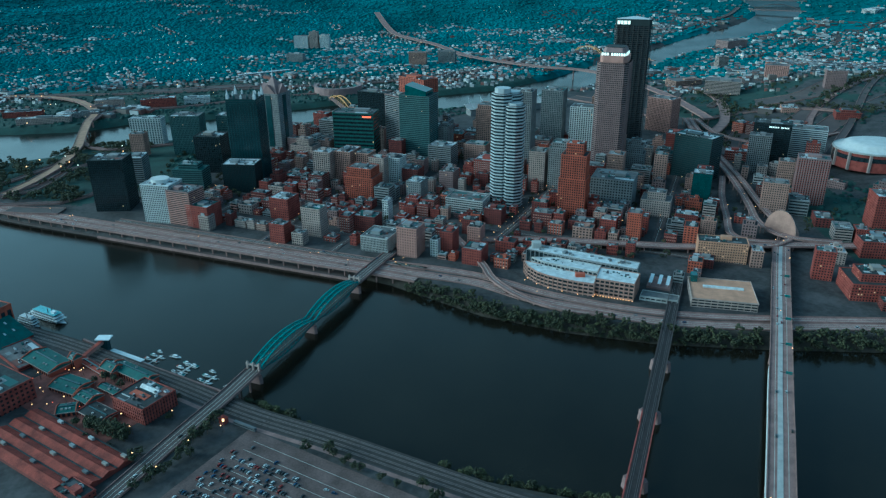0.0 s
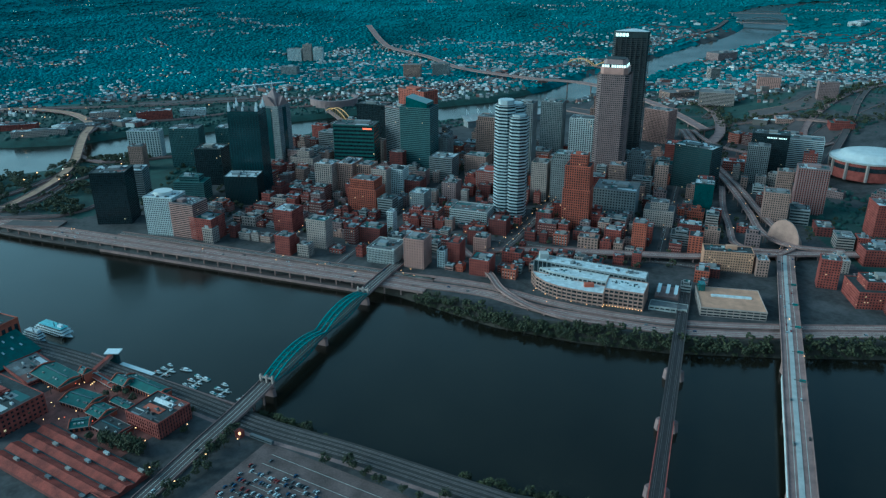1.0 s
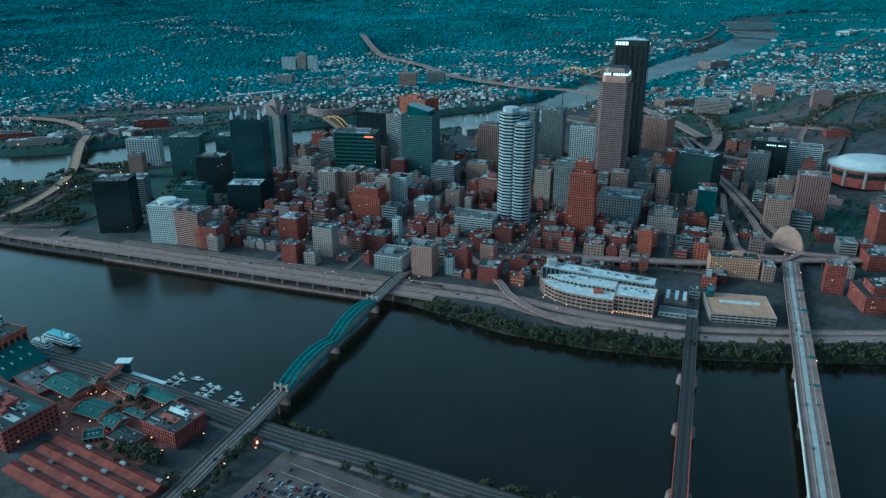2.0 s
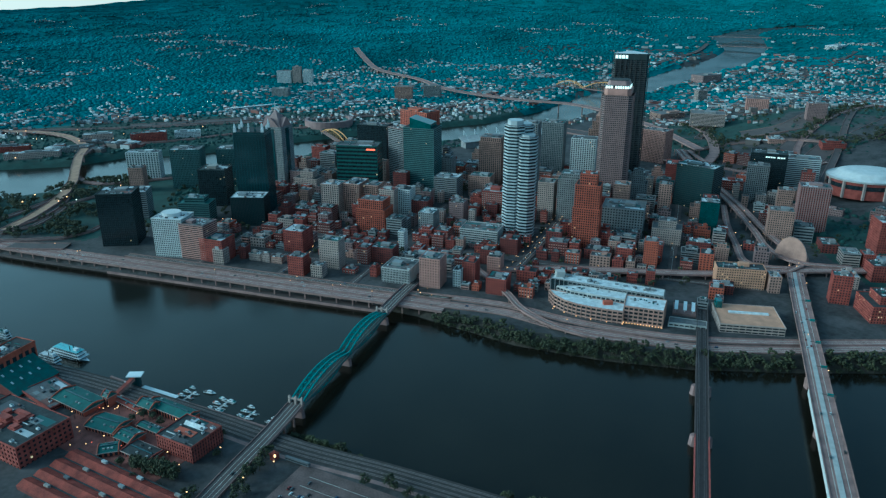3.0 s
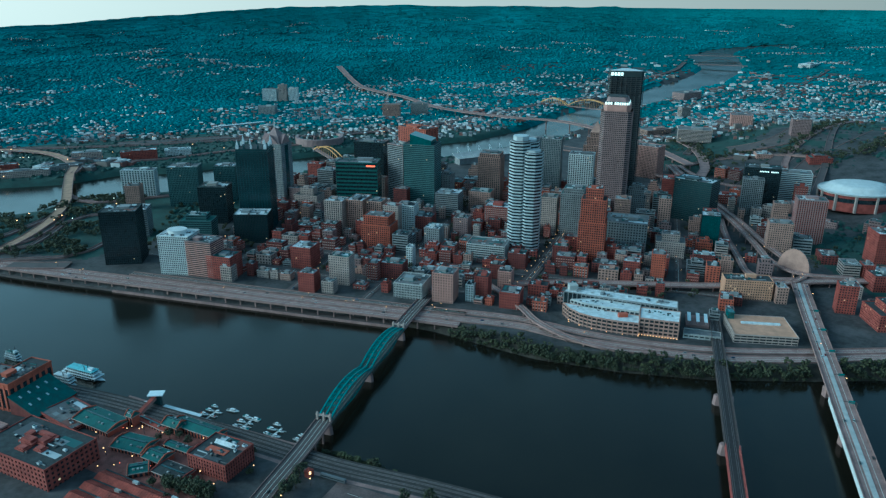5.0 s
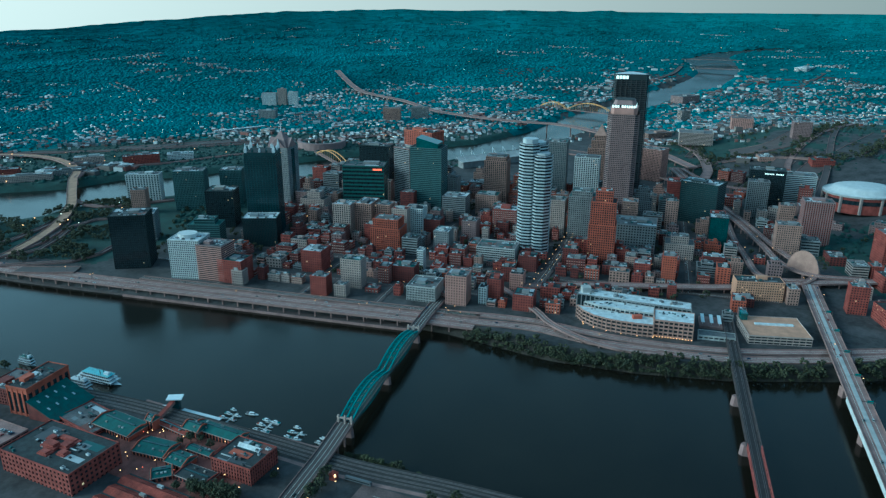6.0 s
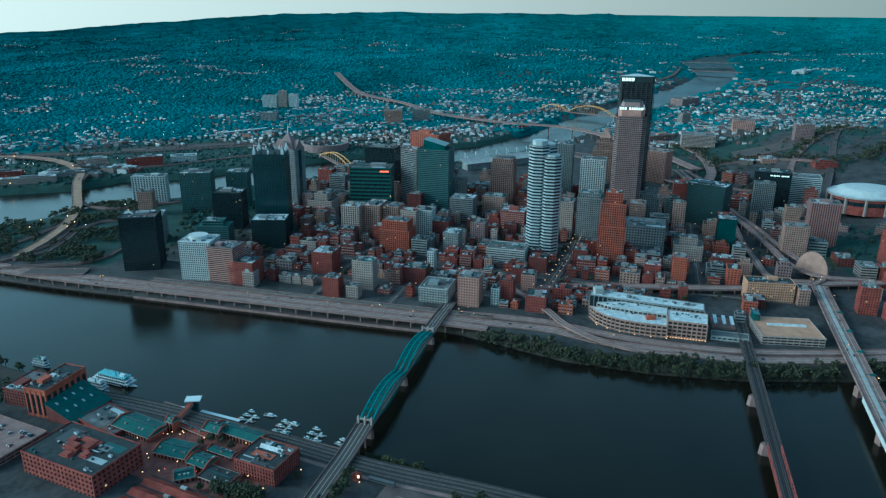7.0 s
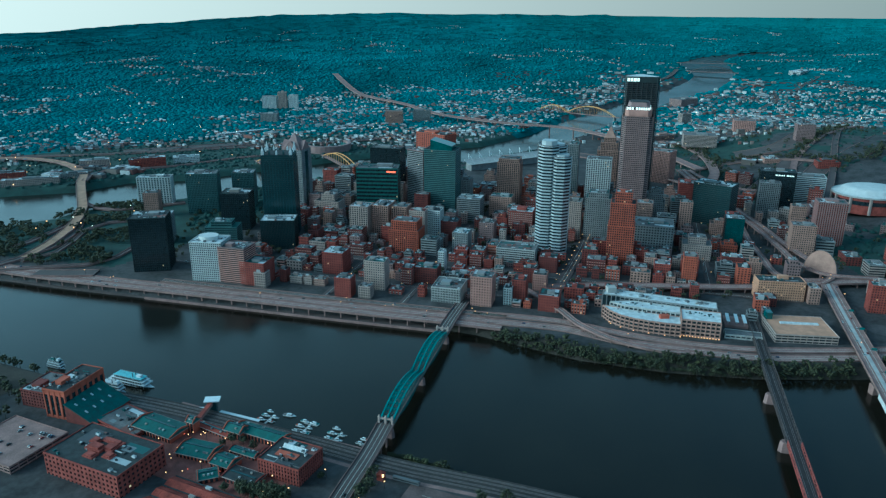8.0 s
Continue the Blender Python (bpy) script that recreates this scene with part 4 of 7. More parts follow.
TAN_DECK = material("tan_bridge_steel", (0.36, 0.21, 0.13), 0.75, vary=0.3, size=12, fine=1.5)


def far_road(name, label, pts, width, columns=0.0, mat=CONCRETE):
    out = []
    for q in smooth_line(pts, 40):
        x, y, z, s = far_place(q.x, q.y, max(q.z, ground_at(q.x, q.y) + 2.5))
        out.append(Vector((float(x), float(y), float(z))))
    root = thing(name, pose(0, 0, 0), label, "road", kind="structure")
    part("carriageway", strip(Mesh(), out, 0, width, -2, 0), mat, root)
    for o in (-width / 2, width / 2):
        part("barrier", strip(Mesh(), out, o, 0.8, -2.4, 1.1), CONCRETE, root)
    if columns:
        for q, d in along(out, columns):
            part("pier", Mesh().box(q.x - 1.6, q.y - 1.6, min(q.z - 6, -3), q.x + 1.6, q.y + 1.6, q.z - 1.8), CONCRETE, root)
    return root


far_road("highway_hillside", "distant highway bridge crossing the river and climbing the hills", [(600, 1690, 32), (560, 2000, 34), (444, 2306, 34), (264, 2441, 32), (57, 2672, 30), (-71, 2989, 30), (-215, 3238, 30), (-289, 3499, 34), (-395, 4095, 50)], 24, 90)
far_road("road_bridge_west", "double deck river bridge of tan steel with curved approaches", [(-783, 1204, 14), (-770, 1270, 16), (-766, 1345, 18), (-773, 1415, 20), (-790, 1490, 22), (-818, 1565, 23), (-872, 1715, 23), (-893, 1796, 22), (-936, 1874, 20), (-1005, 1955, 20), (-1093, 2008, 20), (-1200, 2032, 19), (-1500, 2040, 18)], 19, 45, TAN_DECK)
far_road("road_bridge_west_ramp", "curved slip road leaving the river bridge for the north shore", [(-868, 1726, 23), (-880, 1800, 20), (-862, 1855, 18), (-800, 1880, 16), (-693, 1924, 14), (-560, 2010, 13), (-300, 2120, 13)], 11, 60)
far_road("road_bridge_east_ramp", "slip road curving from the river bridge to the city", [(-818, 1560, 22), (-795, 1525, 20), (-768, 1503, 17), (-735, 1492, 15), (-690, 1502, 13.5), (-600, 1540, 13)], 11, 40)
far_road("road_park_fan", "broad highway lanes spreading below the river bridge", [(-770, 1430, 15), (-752, 1340, 14), (-757, 1264, 13.4), (-790, 1195, 13), (-850, 1140, 13), (-1000, 1085, 13)], 13, 0, ASPHALT)
far_road("road_park_fan_outer", "highway lane bending along the point park", [(-782, 1440, 15), (-790, 1360, 14), (-810, 1290, 13.4), (-860, 1215, 13), (-1000, 1140, 13)], 10, 0, ASPHALT)
far_road("road_park_ramp", "narrow curved ramp round the park lawn", [(-640, 1420, 13), (-712, 1400, 13), (-738, 1355, 13), (-735, 1290, 13), (-742, 1225, 13), (-780, 1185, 13)], 8, 0, ASPHALT)
far_road("road_park_lower", "low road between park trees", [(-850, 1138, 13), (-750, 1150, 13), (-665, 1160, 13), (-632, 1195, 13), (-615, 1260, 13)], 8, 0, ASPHALT)
far_road("parking_park", "open paved apron beside the park trees", [(-735, 1128, 12.8), (-690, 1120, 12.8), (-640, 1118, 12.8)], 26, 0, ASPHALT)
far_road("highway_north_shore", "long north shore expressway", [(-1500, 2060, 14), (-1000, 2080, 14), (-600, 2160, 15), (-200, 2260, 16), (60, 2420, 18), (420, 2790, 18), (760, 3090, 16), (960, 3400, 16), (1210, 3760, 16), (1500, 4150, 18), (1750, 4640, 18)], 18, 0, ASPHALT)
far_road("highway_to_flats", "expressway lanes curving down to the river flats", [(560, 1560, 26), (625, 1660, 27), (690, 1859, 27), (706, 2040, 24), (667, 2198, 18), (720, 2400, 16), (950, 2700, 15)], 22)
far_road("road_lower_hill", "broad road crossing the cleared hill", [(560, 1700, 20), (660, 1760, 20), (750, 1760, 20), (845, 1690, 20), (900, 1600, 20)], 14, 0, ASPHALT)
far_road("road_lower_hill_cross", "straight road climbing past open lots", [(790, 1600, 20), (845, 1690, 20), (980, 1820, 20), (1146, 1950, 20), (1300, 2080, 20)], 14, 0, CONCRETE)
far_road("lot_lower_hill", "large cleared grey lot on the hill", [(760, 1830, 20), (880, 1810, 20), (985, 1880, 20)], 70, 0, ASPHALT)
far_road("lot_lower_hill_south", "cleared lot beside the arena", [(960, 1640, 20), (1050, 1700, 20), (1140, 1770, 20)], 60, 0, CITY)
far_road("road_hillside", "straight avenue through the hill streets", [(700, 1330, 34), (860, 1560, 52), (1010, 1790, 78), (1200, 2050, 80)], 14, mat=ASPHALT)


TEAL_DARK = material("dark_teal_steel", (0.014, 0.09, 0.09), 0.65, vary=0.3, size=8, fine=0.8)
# upper chords: lighter teal than the rest of the truss
TEAL_EDGE = material("light_teal_steel", (0.045, 0.19, 0.19), 0.55, vary=0.3, size=8, fine=0.8)


def truss_bridge():
    """Two lens-shaped truss spans between stone portals."""
    a, b = Vector((-201, 643, 15.5)), Vector((-123.5, 849, 15.5))
    d = (b - a)
    length = d.length
    root = thing("truss_bridge", pose(a.x, a.y, a.z, 0, 0, math.degrees(math.atan2(d.y, d.x))), "teal steel lens truss bridge with cream stone portals", "bridge")
    part("deck", Mesh().box(0, -9, -1.0, length, 9, 0), ASPHALT, root)
    for y in (-3.4, 3.4):
        part("lane_line", Mesh().box(-2, y - 0.2, 0, length, y + 0.2, 0.04), LINE, root)
    for y in (-8.0, 8.0):
        part("sidewalk", Mesh().box(0, y - 1.0, 0, length, y + 1.0, 0.25), CONCRETE, root)
        part("railing", Mesh().box(0, min(y + (0.85 if y > 0 else -0.85), y + (1.0 if y > 0 else -1.0)), 0.25, length, max(y + (0.85 if y > 0 else -0.85), y + (1.0 if y > 0 else -1.0)), 1.5), TEAL, root)
    span = length / 2
    n = 13
    for k in range(2):
        for y in (-6.6, 0.0, 6.6):
            up, low, web = Mesh(), Mesh(), Mesh()
            pts = []
            for i in range(n + 1):
                u = i / n
                s = 4 * u * (1 - u)
                pts.append((k * span + u * span, 1.5 + 9.0 * s, 1.5 - 8.5 * s))
            for (x0, t0, l0), (x1, t1, l1) in zip(pts, pts[1:]):
                up.beam((x0, y, t0), (x1, y, t1), 1.5, 1.1)
                low.beam((x0, y, l0), (x1, y, l1), 0.9, 0.7)
                web.beam((x1, y, t1), (x1, y, l1 - 0.1), 0.35)
                web.beam((x0, y, t0), (x1, y, l1), 0.28)
                web.beam((x0, y, l0), (x1, y, t1), 0.28)
            part("upper_chord", up, TEAL_EDGE, root, "lighter teal upper chord", "stuff")
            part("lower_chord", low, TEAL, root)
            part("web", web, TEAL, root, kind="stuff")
        for i in range(2, n - 1):
            x, t, _ = pts[i]
            part("sway_brace", Mesh().beam((x, -6.6, t + 0.1), (x, 6.6, t + 0.1), 0.7), TEAL, root)
        for side in (-1, 1):
            cross = Mesh()
            for i in range(n):
                (x0, t0, _), (x1, t1, _) = pts[i], pts[i + 1]
                for j in range(2):
                    xa, ta, xb, tb = x0 + (x1 - x0) * j / 2, t0 + (t1 - t0) * j / 2, x0 + (x1 - x0) * (j + 1) / 2, t0 + (t1 - t0) * (j + 1) / 2
                    cross.beam((xa, 0, ta), (xb, side * 6.6, tb), 0.38)
                    cross.beam((xa, side * 6.6, ta), (xb, 0, tb), 0.38)
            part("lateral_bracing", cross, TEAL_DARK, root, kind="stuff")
    for x in (-1.5, length + 1.5):
        m = Mesh()
        for y in (-7.0, 0.0, 7.0):
            m.box(x - 1.3, y - 1.0, -1, x + 1.3, y + 1.0, 6.6)
            m.prism([(x - 1.5, y - 1.2), (x + 1.5, y - 1.2), (x + 1.5, y + 1.2), (x - 1.5, y + 1.2)], 6.6, 8.6, 0.4)
        m.box(x - 0.9, -7, 4.6, x + 0.9, 7, 6.2)
        for y in (-3.5, 3.5):
            m.add([(x - 0.8, y - 2.6, 4.6), (x - 0.8, y - 2.6, 3.2), (x - 0.8, y - 1.4, 4.6), (x + 0.8, y - 2.6, 4.6), (x + 0.8, y - 2.6, 3.2), (x + 0.8, y - 1.4, 4.6)], [(0, 1, 2), (5, 4, 3), (1, 4, 5, 2)])
        part("portal", m, CREAM, root, "cream stone portal with small turrets")
    for x in (-1, span, length + 1):
        part("river_pier", Mesh().prism([(x - 3, -8), (x, -10), (x + 3, -8), (x + 3, 8), (x, 10), (x - 3, 8)], -22, -6.5, 0.86), BROWN, root, "dark stone river pier")
    return root


truss_bridge()
road("road_bridge_north", "bridge approach crossing the expressway", [(-123, 850, 15.6), (-111, 882, 15.6), (-98, 915, 15), (-82, 955, 13.4)], 17, ASPHALT, True, 0, 3, traffic=0.5)
road("road_bridge_south", "worn bridge approach viaduct with lane lines", [(-201.5, 642, 15.4), (-219, 592, 15), (-238, 545, 14.5), (-256, 500, 13.5), (-278, 445, 12.6), (-300, 390, 12.5)], 17, ASPHALT, True, 18, 3, traffic=0.3)


def rail_bridge():
    a, b = Vector((298, 858, 15)), Vector((118, 378, 15))
    d = b - a
    length = d.length
    root = thing("rail_bridge", pose(a.x, a.y, a.z, 0, 0, math.degrees(math.atan2(d.y, d.x))), "dark riveted steel rail bridge with a rusty red end", "bridge")
    part("deck", Mesh().box(0, -6, -1.0, length, 6, 0), material("tarred_rail_deck", (0.045, 0.035, 0.035), 0.9, vary=0.4, size=4), root)
    for y in (-3.7, -2.2, 2.2, 3.7):
        part("rail", Mesh().box(0, y - 0.12, 0, length, y + 0.12, 0.25), RAIL, root)
    n = 46
    for i in range(n):
        x0, x1 = i * length / n, (i + 1) * length / n
        red = x0 > length * 0.6
        mat = RED_STEEL if red else STEEL
        m = Mesh()
        for y in (-6.3, 6.3):
            m.beam((x0, y, 4.6), (x1, y, 4.6), 0.8)
            m.beam((x0, y, -0.2), (x1, y, -0.2), 0.9)
            m.beam((x0, y, -0.5), (x0, y, 4.6), 0.5)
            m.beam((x0, y, -0.2) if i % 2 else (x0, y, 4.6), (x1, y, 4.6) if i % 2 else (x1, y, -0.2), 0.4)
        for zz in (-3.2,):
            m.beam((x0, -4, zz), (x1, -4, zz), 0.7)
            m.beam((x0, 4, zz), (x1, 4, zz), 0.7)
            m.beam((x0, -4, zz), (x0, 4, -0.8), 0.4)
        part("truss_panel", m, mat, root, kind="stuff")
    for x in (105, 205, 300, 400):
        part("river_pier", Mesh().prism([(x - 4, -9), (x, -12), (x + 4, -9), (x + 4, 9), (x, 12), (x - 4, 9)], -24, -3.5, 0.85), BROWN, root, "brown stone river pier")


rail_bridge()


def road_bridge():
    pts = [(470, 955, 20.4), (453, 915, 20.4), (412, 815, 20), (370, 711, 19.5), (326, 604, 19.5), (292, 520, 19.5), (218, 340, 20)]
    root = road("road_bridge_east", "long concrete road bridge with white barriers", pts, 22, CONCRETE, True, 0, 3, traffic=0.35)
    ln = smooth_line(pts)
    part("pale_median", strip(Mesh(), ln, -1.0, 4.6, 0.05, 0.35), PALE_CONCRETE, root, "freshly poured pale median")
    part("white_screen", strip(Mesh(), ln[len(ln) // 2:], -11.7, 0.4, -5.0, 0.6), WHITE, root, "white sheeting hung below the deck edge")
    for q, d in list(along(ln, 60))[2:7]:
        s = Vector((-d.y, d.x, 0))
        m = Mesh().beam(q - s * 2 + Vector((0, 0, 7)), q + s * 11 + Vector((0, 0, 7)), 0.5)
        m.beam(q + s * 11, q + s * 11 + Vector((0, 0, 7)), 0.5)
        gantry = part("sign_gantry", m, STEEL, root)
        part("sign_board", Mesh().beam(q + s * 3 + Vector((0, 0, 7)) - d * 0.4, q + s * 9 + Vector((0, 0, 7)) - d * 0.4, 0.3, 3.0), TEAL, gantry, "green road sign board")
    tr = Mesh()
    for o in (-8, 8):
        strip(tr, ln, o, 0.9, -7.5, -6.6)
        for i, (q, d) in enumerate(along(ln, 9)):
            s = Vector((-d.y, d.x, 0)) * o
            tr.beam(q + s + Vector((0, 0, -1.2)), q + s + d * 9 * (1 if i % 2 else 0) + Vector((0, 0, -7)), 0.6)
    part("deck_truss", tr, STEEL, root)
    for x, y in ((394, 770), (355, 676), (318, 585), (275, 480)):
        part("river_pier", Mesh().box(x - 9, y - 4, -6, x + 9, y + 4, 12), CONCRETE, root)


road_bridge()


def arch_bridge(label, x0, y0, x1, y1, z, rise, mat, group="distant river bridges"):
    ax, ay, az, s = (float(v) for v in far_place(x0, y0, z))
    bx, by, bz, _ = (float(v) for v in far_place(x1, y1, z))
    length = math.hypot(bx - ax, by - ay)
    root = thing("arch_bridge", pose(ax, ay, az, 0, 0, math.degrees(math.atan2(by - ay, bx - ax))), label, "bridge", group)
    part("deck", Mesh().box(-20, -6 * s, -2, length + 20, 6 * s, 0), CONCRETE, root)
    for y in (-6 * s, 6 * s):
        arch, hang = Mesh(), Mesh()
        for i in range(14):
            u0, u1 = i / 14, (i + 1) / 14
            p, q = (u0 * length, y, 4 * u0 * (1 - u0) * rise), (u1 * length, y, 4 * u1 * (1 - u1) * rise)
            arch.beam(p, q, 1.8)
            if i:
                hang.beam(p, (p[0], y, 0), 0.5)
        part("arch", arch, mat, root, kind="stuff")
        part("hanger_web", hang, mat, root)
    for x in (0, length):
        part("pier", Mesh().box(x - 3, -8 * s, -22, x + 3, 8 * s, -1), GREY, root)


YELLOW = material("aztec_gold_steel", (0.62, 0.32, 0.10), 0.6, vary=0.2, size=8)
arch_bridge("golden steel river bridge with arched chords", -235, 1770, -330, 2000, 18, 24, YELLOW)
arch_bridge("golden steel suspension style river bridge", -400, 1720, -500, 1940, 18, 22, YELLOW)
arch_bridge("golden arched steel bridge over the far river", 700, 2640, 560, 2800, 18, 30, YELLOW)
arch_bridge("golden arched steel bridge over the far river", 560, 2800, 480, 2900, 18, 20, YELLOW)
arch_bridge("dark arched steel bridge at the river bend", 1998, 4350, 1785, 4500, 20, 26, STEEL)
arch_bridge("pale road bridge beyond the bend", 2290, 4990, 1950, 5070, 24, 10, STEEL)

# ---- the modern office by the expressway, the garage, the arena ----


def curved_office():
    root = thing("office_complex", pose(0, 0, 9), "long pale office with a curved front and white roofs", "office")
    for x, y in ((110, 880), (160, 860), (208, 830), (230, 840), (120, 850), (175, 835), (262, 830), (262, 880), (285, 910), (240, 900)):
        FOOT.append((x, y, 30, 26, radians(-24)))

    def wing(name, outline, h, wall, roof_mat, label=""):
        hold = part(name, Mesh().prism([(x, y) for x, y in outline], 0, h - 0.2), GLASS, root, label)
        cx, cy = sum(p[0] for p in outline) / len(outline), sum(p[1] for p in outline) / len(outline)
        out = [(cx + (x - cx) * 1.008, cy + (y - cy) * 1.016) for x, y in outline]
        b = Mesh()
        n = max(2, round(h / 5.2))
        for i in range(n + 1):
            z = i * h / n
            b.prism(out, max(0, z - 1.1), min(h, z + 1.1) if i < n else h)
        part("cladding", b, wall, hold)
        pr = Mesh()
        for (ax, ay), (bx, by) in zip(out, out[1:] + out[:1]):
            m = max(1, round(math.hypot(bx - ax, by - ay) / 6))
            for j in range(m):
                x, y = ax + (bx - ax) * j / m, ay + (by - ay) * j / m
                pr.box(x - 0.6, y - 0.6, 0, x + 0.6, y + 0.6, h - 0.05)
        part("pillar_grid", pr, wall, hold, kind="stuff")
        part("roof", Mesh().prism(outline, h, h + 0.4), roof_mat, hold)
        rim = Mesh()
        for (ax, ay), (bx, by) in zip(outline, outline[1:] + outline[:1]):
            rim.beam((ax, ay, h + 0.7), (bx, by, h + 0.7), 0.5, 1.0)
        part("parapet", rim, wall, hold, kind="stuff")
        return hold

    def tuck(pts):
        return [(245 - (245 - x) * 0.83, y + 0.42 * (x - 245 + (245 - x) * 0.83)) for x, y in pts]

    arc = [(70, 898), (74, 880), (86, 862), (102, 849), (122, 838), (144, 828), (166, 820)]
    wing("front_wing", tuck(arc + [(176, 842), (130, 864), (100, 882)]), 20, TAN, ROOF_PALE, "curved tan front with dark window bands")
    wing("upper_wing", tuck([(82, 897), (100, 880), (130, 864), (176, 843), (186, 862), (120, 893)]), 25, PALE_CONCRETE, ROOF_PALE, "white upper wing")
    back = wing("back_wing", tuck([(76, 915), (186, 862), (236, 838), (246, 858), (150, 905), (90, 934)]), 29, GREY, ROOF_PALE, "grey rear wing with roof machines")
    rnd = random.Random(4)
    for k0, (ax, ay), (bx, by), z, n in ((0, (118, 884), (176, 858), 25.4, 16), (1, (118, 874), (172, 840), 20.4, 14), (2, (196, 838), (228, 822), 26.4, 18)):
        bits = Mesh()
        for i in range(n):
            k = rnd.random()
            x, y, a = ax + (bx - ax) * k + rnd.uniform(-3, 3), ay + (by - ay) * k + rnd.uniform(-5, 5), rnd.uniform(0.4, 1.6)
            bits.box(x - a, y - 0.8, z - 0.2, x + a, y + 0.8, z + rnd.uniform(0.15, 1.6))
        part("roof_clutter", bits, UNIT_MIX, root, "small vents and patches on the white roof", "stuff")
    for i in range(26):
        k = rnd.random()
        x, y = 120 + k * 112 + rnd.uniform(-4, 4), 907 - k * 54 + rnd.uniform(-5, 5)
        a = rnd.uniform(1.2, 3)
        part("roof_unit", Mesh().box(x - a, y - 1.4, 29.3, x + a, y + 1.4, 29.3 + rnd.uniform(1.2, 3)), UNIT, back)
    wing("corner_block", [(182, 818), (226, 801), (240, 832), (194, 850)], 26, TAN, ROOF_PALE, "tan corner block with square windows")
    wing("low_wing", [(236, 806), (278, 792), (284, 806), (243, 822)], 8, PALE_CONCRETE, ROOF_GREY, "low entrance wing")
    tower = part("corner_tower", Mesh().box(112, 905, 0, 124, 916, 37), PALE_CONCRETE, root)
    part("sign_panel", Mesh().box(160, 834, 20, 172, 840, 25), ORANGE, root, "orange panel lit by a lamp")
    for i in range(14):
        x, y = 182 + i * 3.3, 816.5 - i * 1.3
        part("door_lamp", Mesh().box(x - 0.4, y - 0.4, 4, x + 0.4, y + 0.2, 4.8), LAMP, root)
    for i, (x, y) in enumerate(tuck(arc[1:])):
        part("door_lamp", Mesh().box(x - 0.4, y - 2.6, 4, x + 0.4, y - 2, 4.8), LAMP, root)


curved_office()


def river_garage():
    root = building("parking_garage", "tan parking deck with a flat roof and open sides", 331, 781, 76, 62, 23, -12, "garage", CREAM, GLASS, WARM_TAN, 8, floor=3.4, bay=8, house=False, units=0, category="garage")
    part("skylight", Mesh().box(-22, 34, 14.4, 26, 39, 16.5), ROOF_PALE, root, "long pale roof canopy")
    part("stair_tower", Mesh().box(-36, 48, 0, -28, 60, 24), GREEN_GLASS, root, "teal glass stair tower")


river_garage()


def station():
    root = thing("rail_station", pose(268, 850, 11, 0, 0, -21), "small open rail station with two white canopies", "station")
    for i, x in enumerate((-7, 4, 14)):
        c = Mesh().box(x - 2.2, -14, 8.4, x + 2.2, 14, 8.9)
        for y in (-11, 0, 11):
            c.box(x - 0.2, y - 0.2, 0, x + 0.2, y + 0.2, 8.4)
        part("canopy", c, BOAT_WHITE, root)
    part("platform", Mesh().box(-11, -16, 0, 18, 16, 4.5), CONCRETE, root)


station()


def arena():
    root = thing("arena", pose(789, 1324, 37), "round sports arena with a white domed roof", "arena")
    FOOT.append((820, 1360, 125, 125, 0.0))
    ring = [(72 * math.cos(a * math.pi / 24), 60 * math.sin(a * math.pi / 24)) for a in range(48)]
    part("wall", Mesh().prism(ring, -8, 24, 1.0), BRICK, root, "orange brick drum wall")
    part("glass_band", Mesh().prism([(x * 1.01, y * 1.01) for x, y in ring], 10, 18), GLASS, root)
    part("eave", Mesh().prism([(x * 1.06, y * 1.06) for x, y in ring], 24, 27), PALE_CONCRETE, root)
    dome = Mesh()
    lv = [(1.03, 27), (0.82, 30), (0.80, 34), (0.55, 37), (0.28, 38.6), (0.02, 39)]
    dome.v = [(x * k, y * k, z) for k, z in lv for x, y in ring]
    dome.f = [(i * 48 + j, i * 48 + (j + 1) % 48, i * 48 + 48 + (j + 1) % 48, i * 48 + 48 + j) for i in range(5) for j in range(48)]
    part("dome", dome, WHITE, root, "white membrane dome", smooth=True)
    for a in range(0, 48, 4):
        x, y = ring[a]
        part("buttress", Mesh().box(x * 1.02 - 2, y * 1.02 - 2, -8, x * 1.02 + 2, y * 1.02 + 2, 25), CREAM, root)


arena()


def fan_wall():
    root = thing("concrete_shell", pose(492, 1010, 16, 0, 0, -50), "tan fan-shaped concrete slope below the ramps", "embankment")
    n = 14
    o = [(24 * math.cos(math.pi * i / n), 33 * math.sin(math.pi * i / n)) for i in range(n + 1)]
    part("slope", Mesh().add([(x, -6, 6 + y) for x, y in o] + [(x * 0.9, 12, y * 0.55) for x, y in o],
                             [(i, i + 1, n + 2 + i, n + 1 + i) for i in range(n)] + [tuple(range(n + 1))]), TAN, root)
    part("kerb", Mesh().add([(x * 1.03, -6.3, 6 + y * 1.03) for x, y in o] + [(x * 1.03, -7.2, 6 + y * 1.03) for x, y in o], [(i, i + 1, n + 2 + i, n + 1 + i) for i in range(n)]), PALE_CONCRETE, root)


fan_wall()


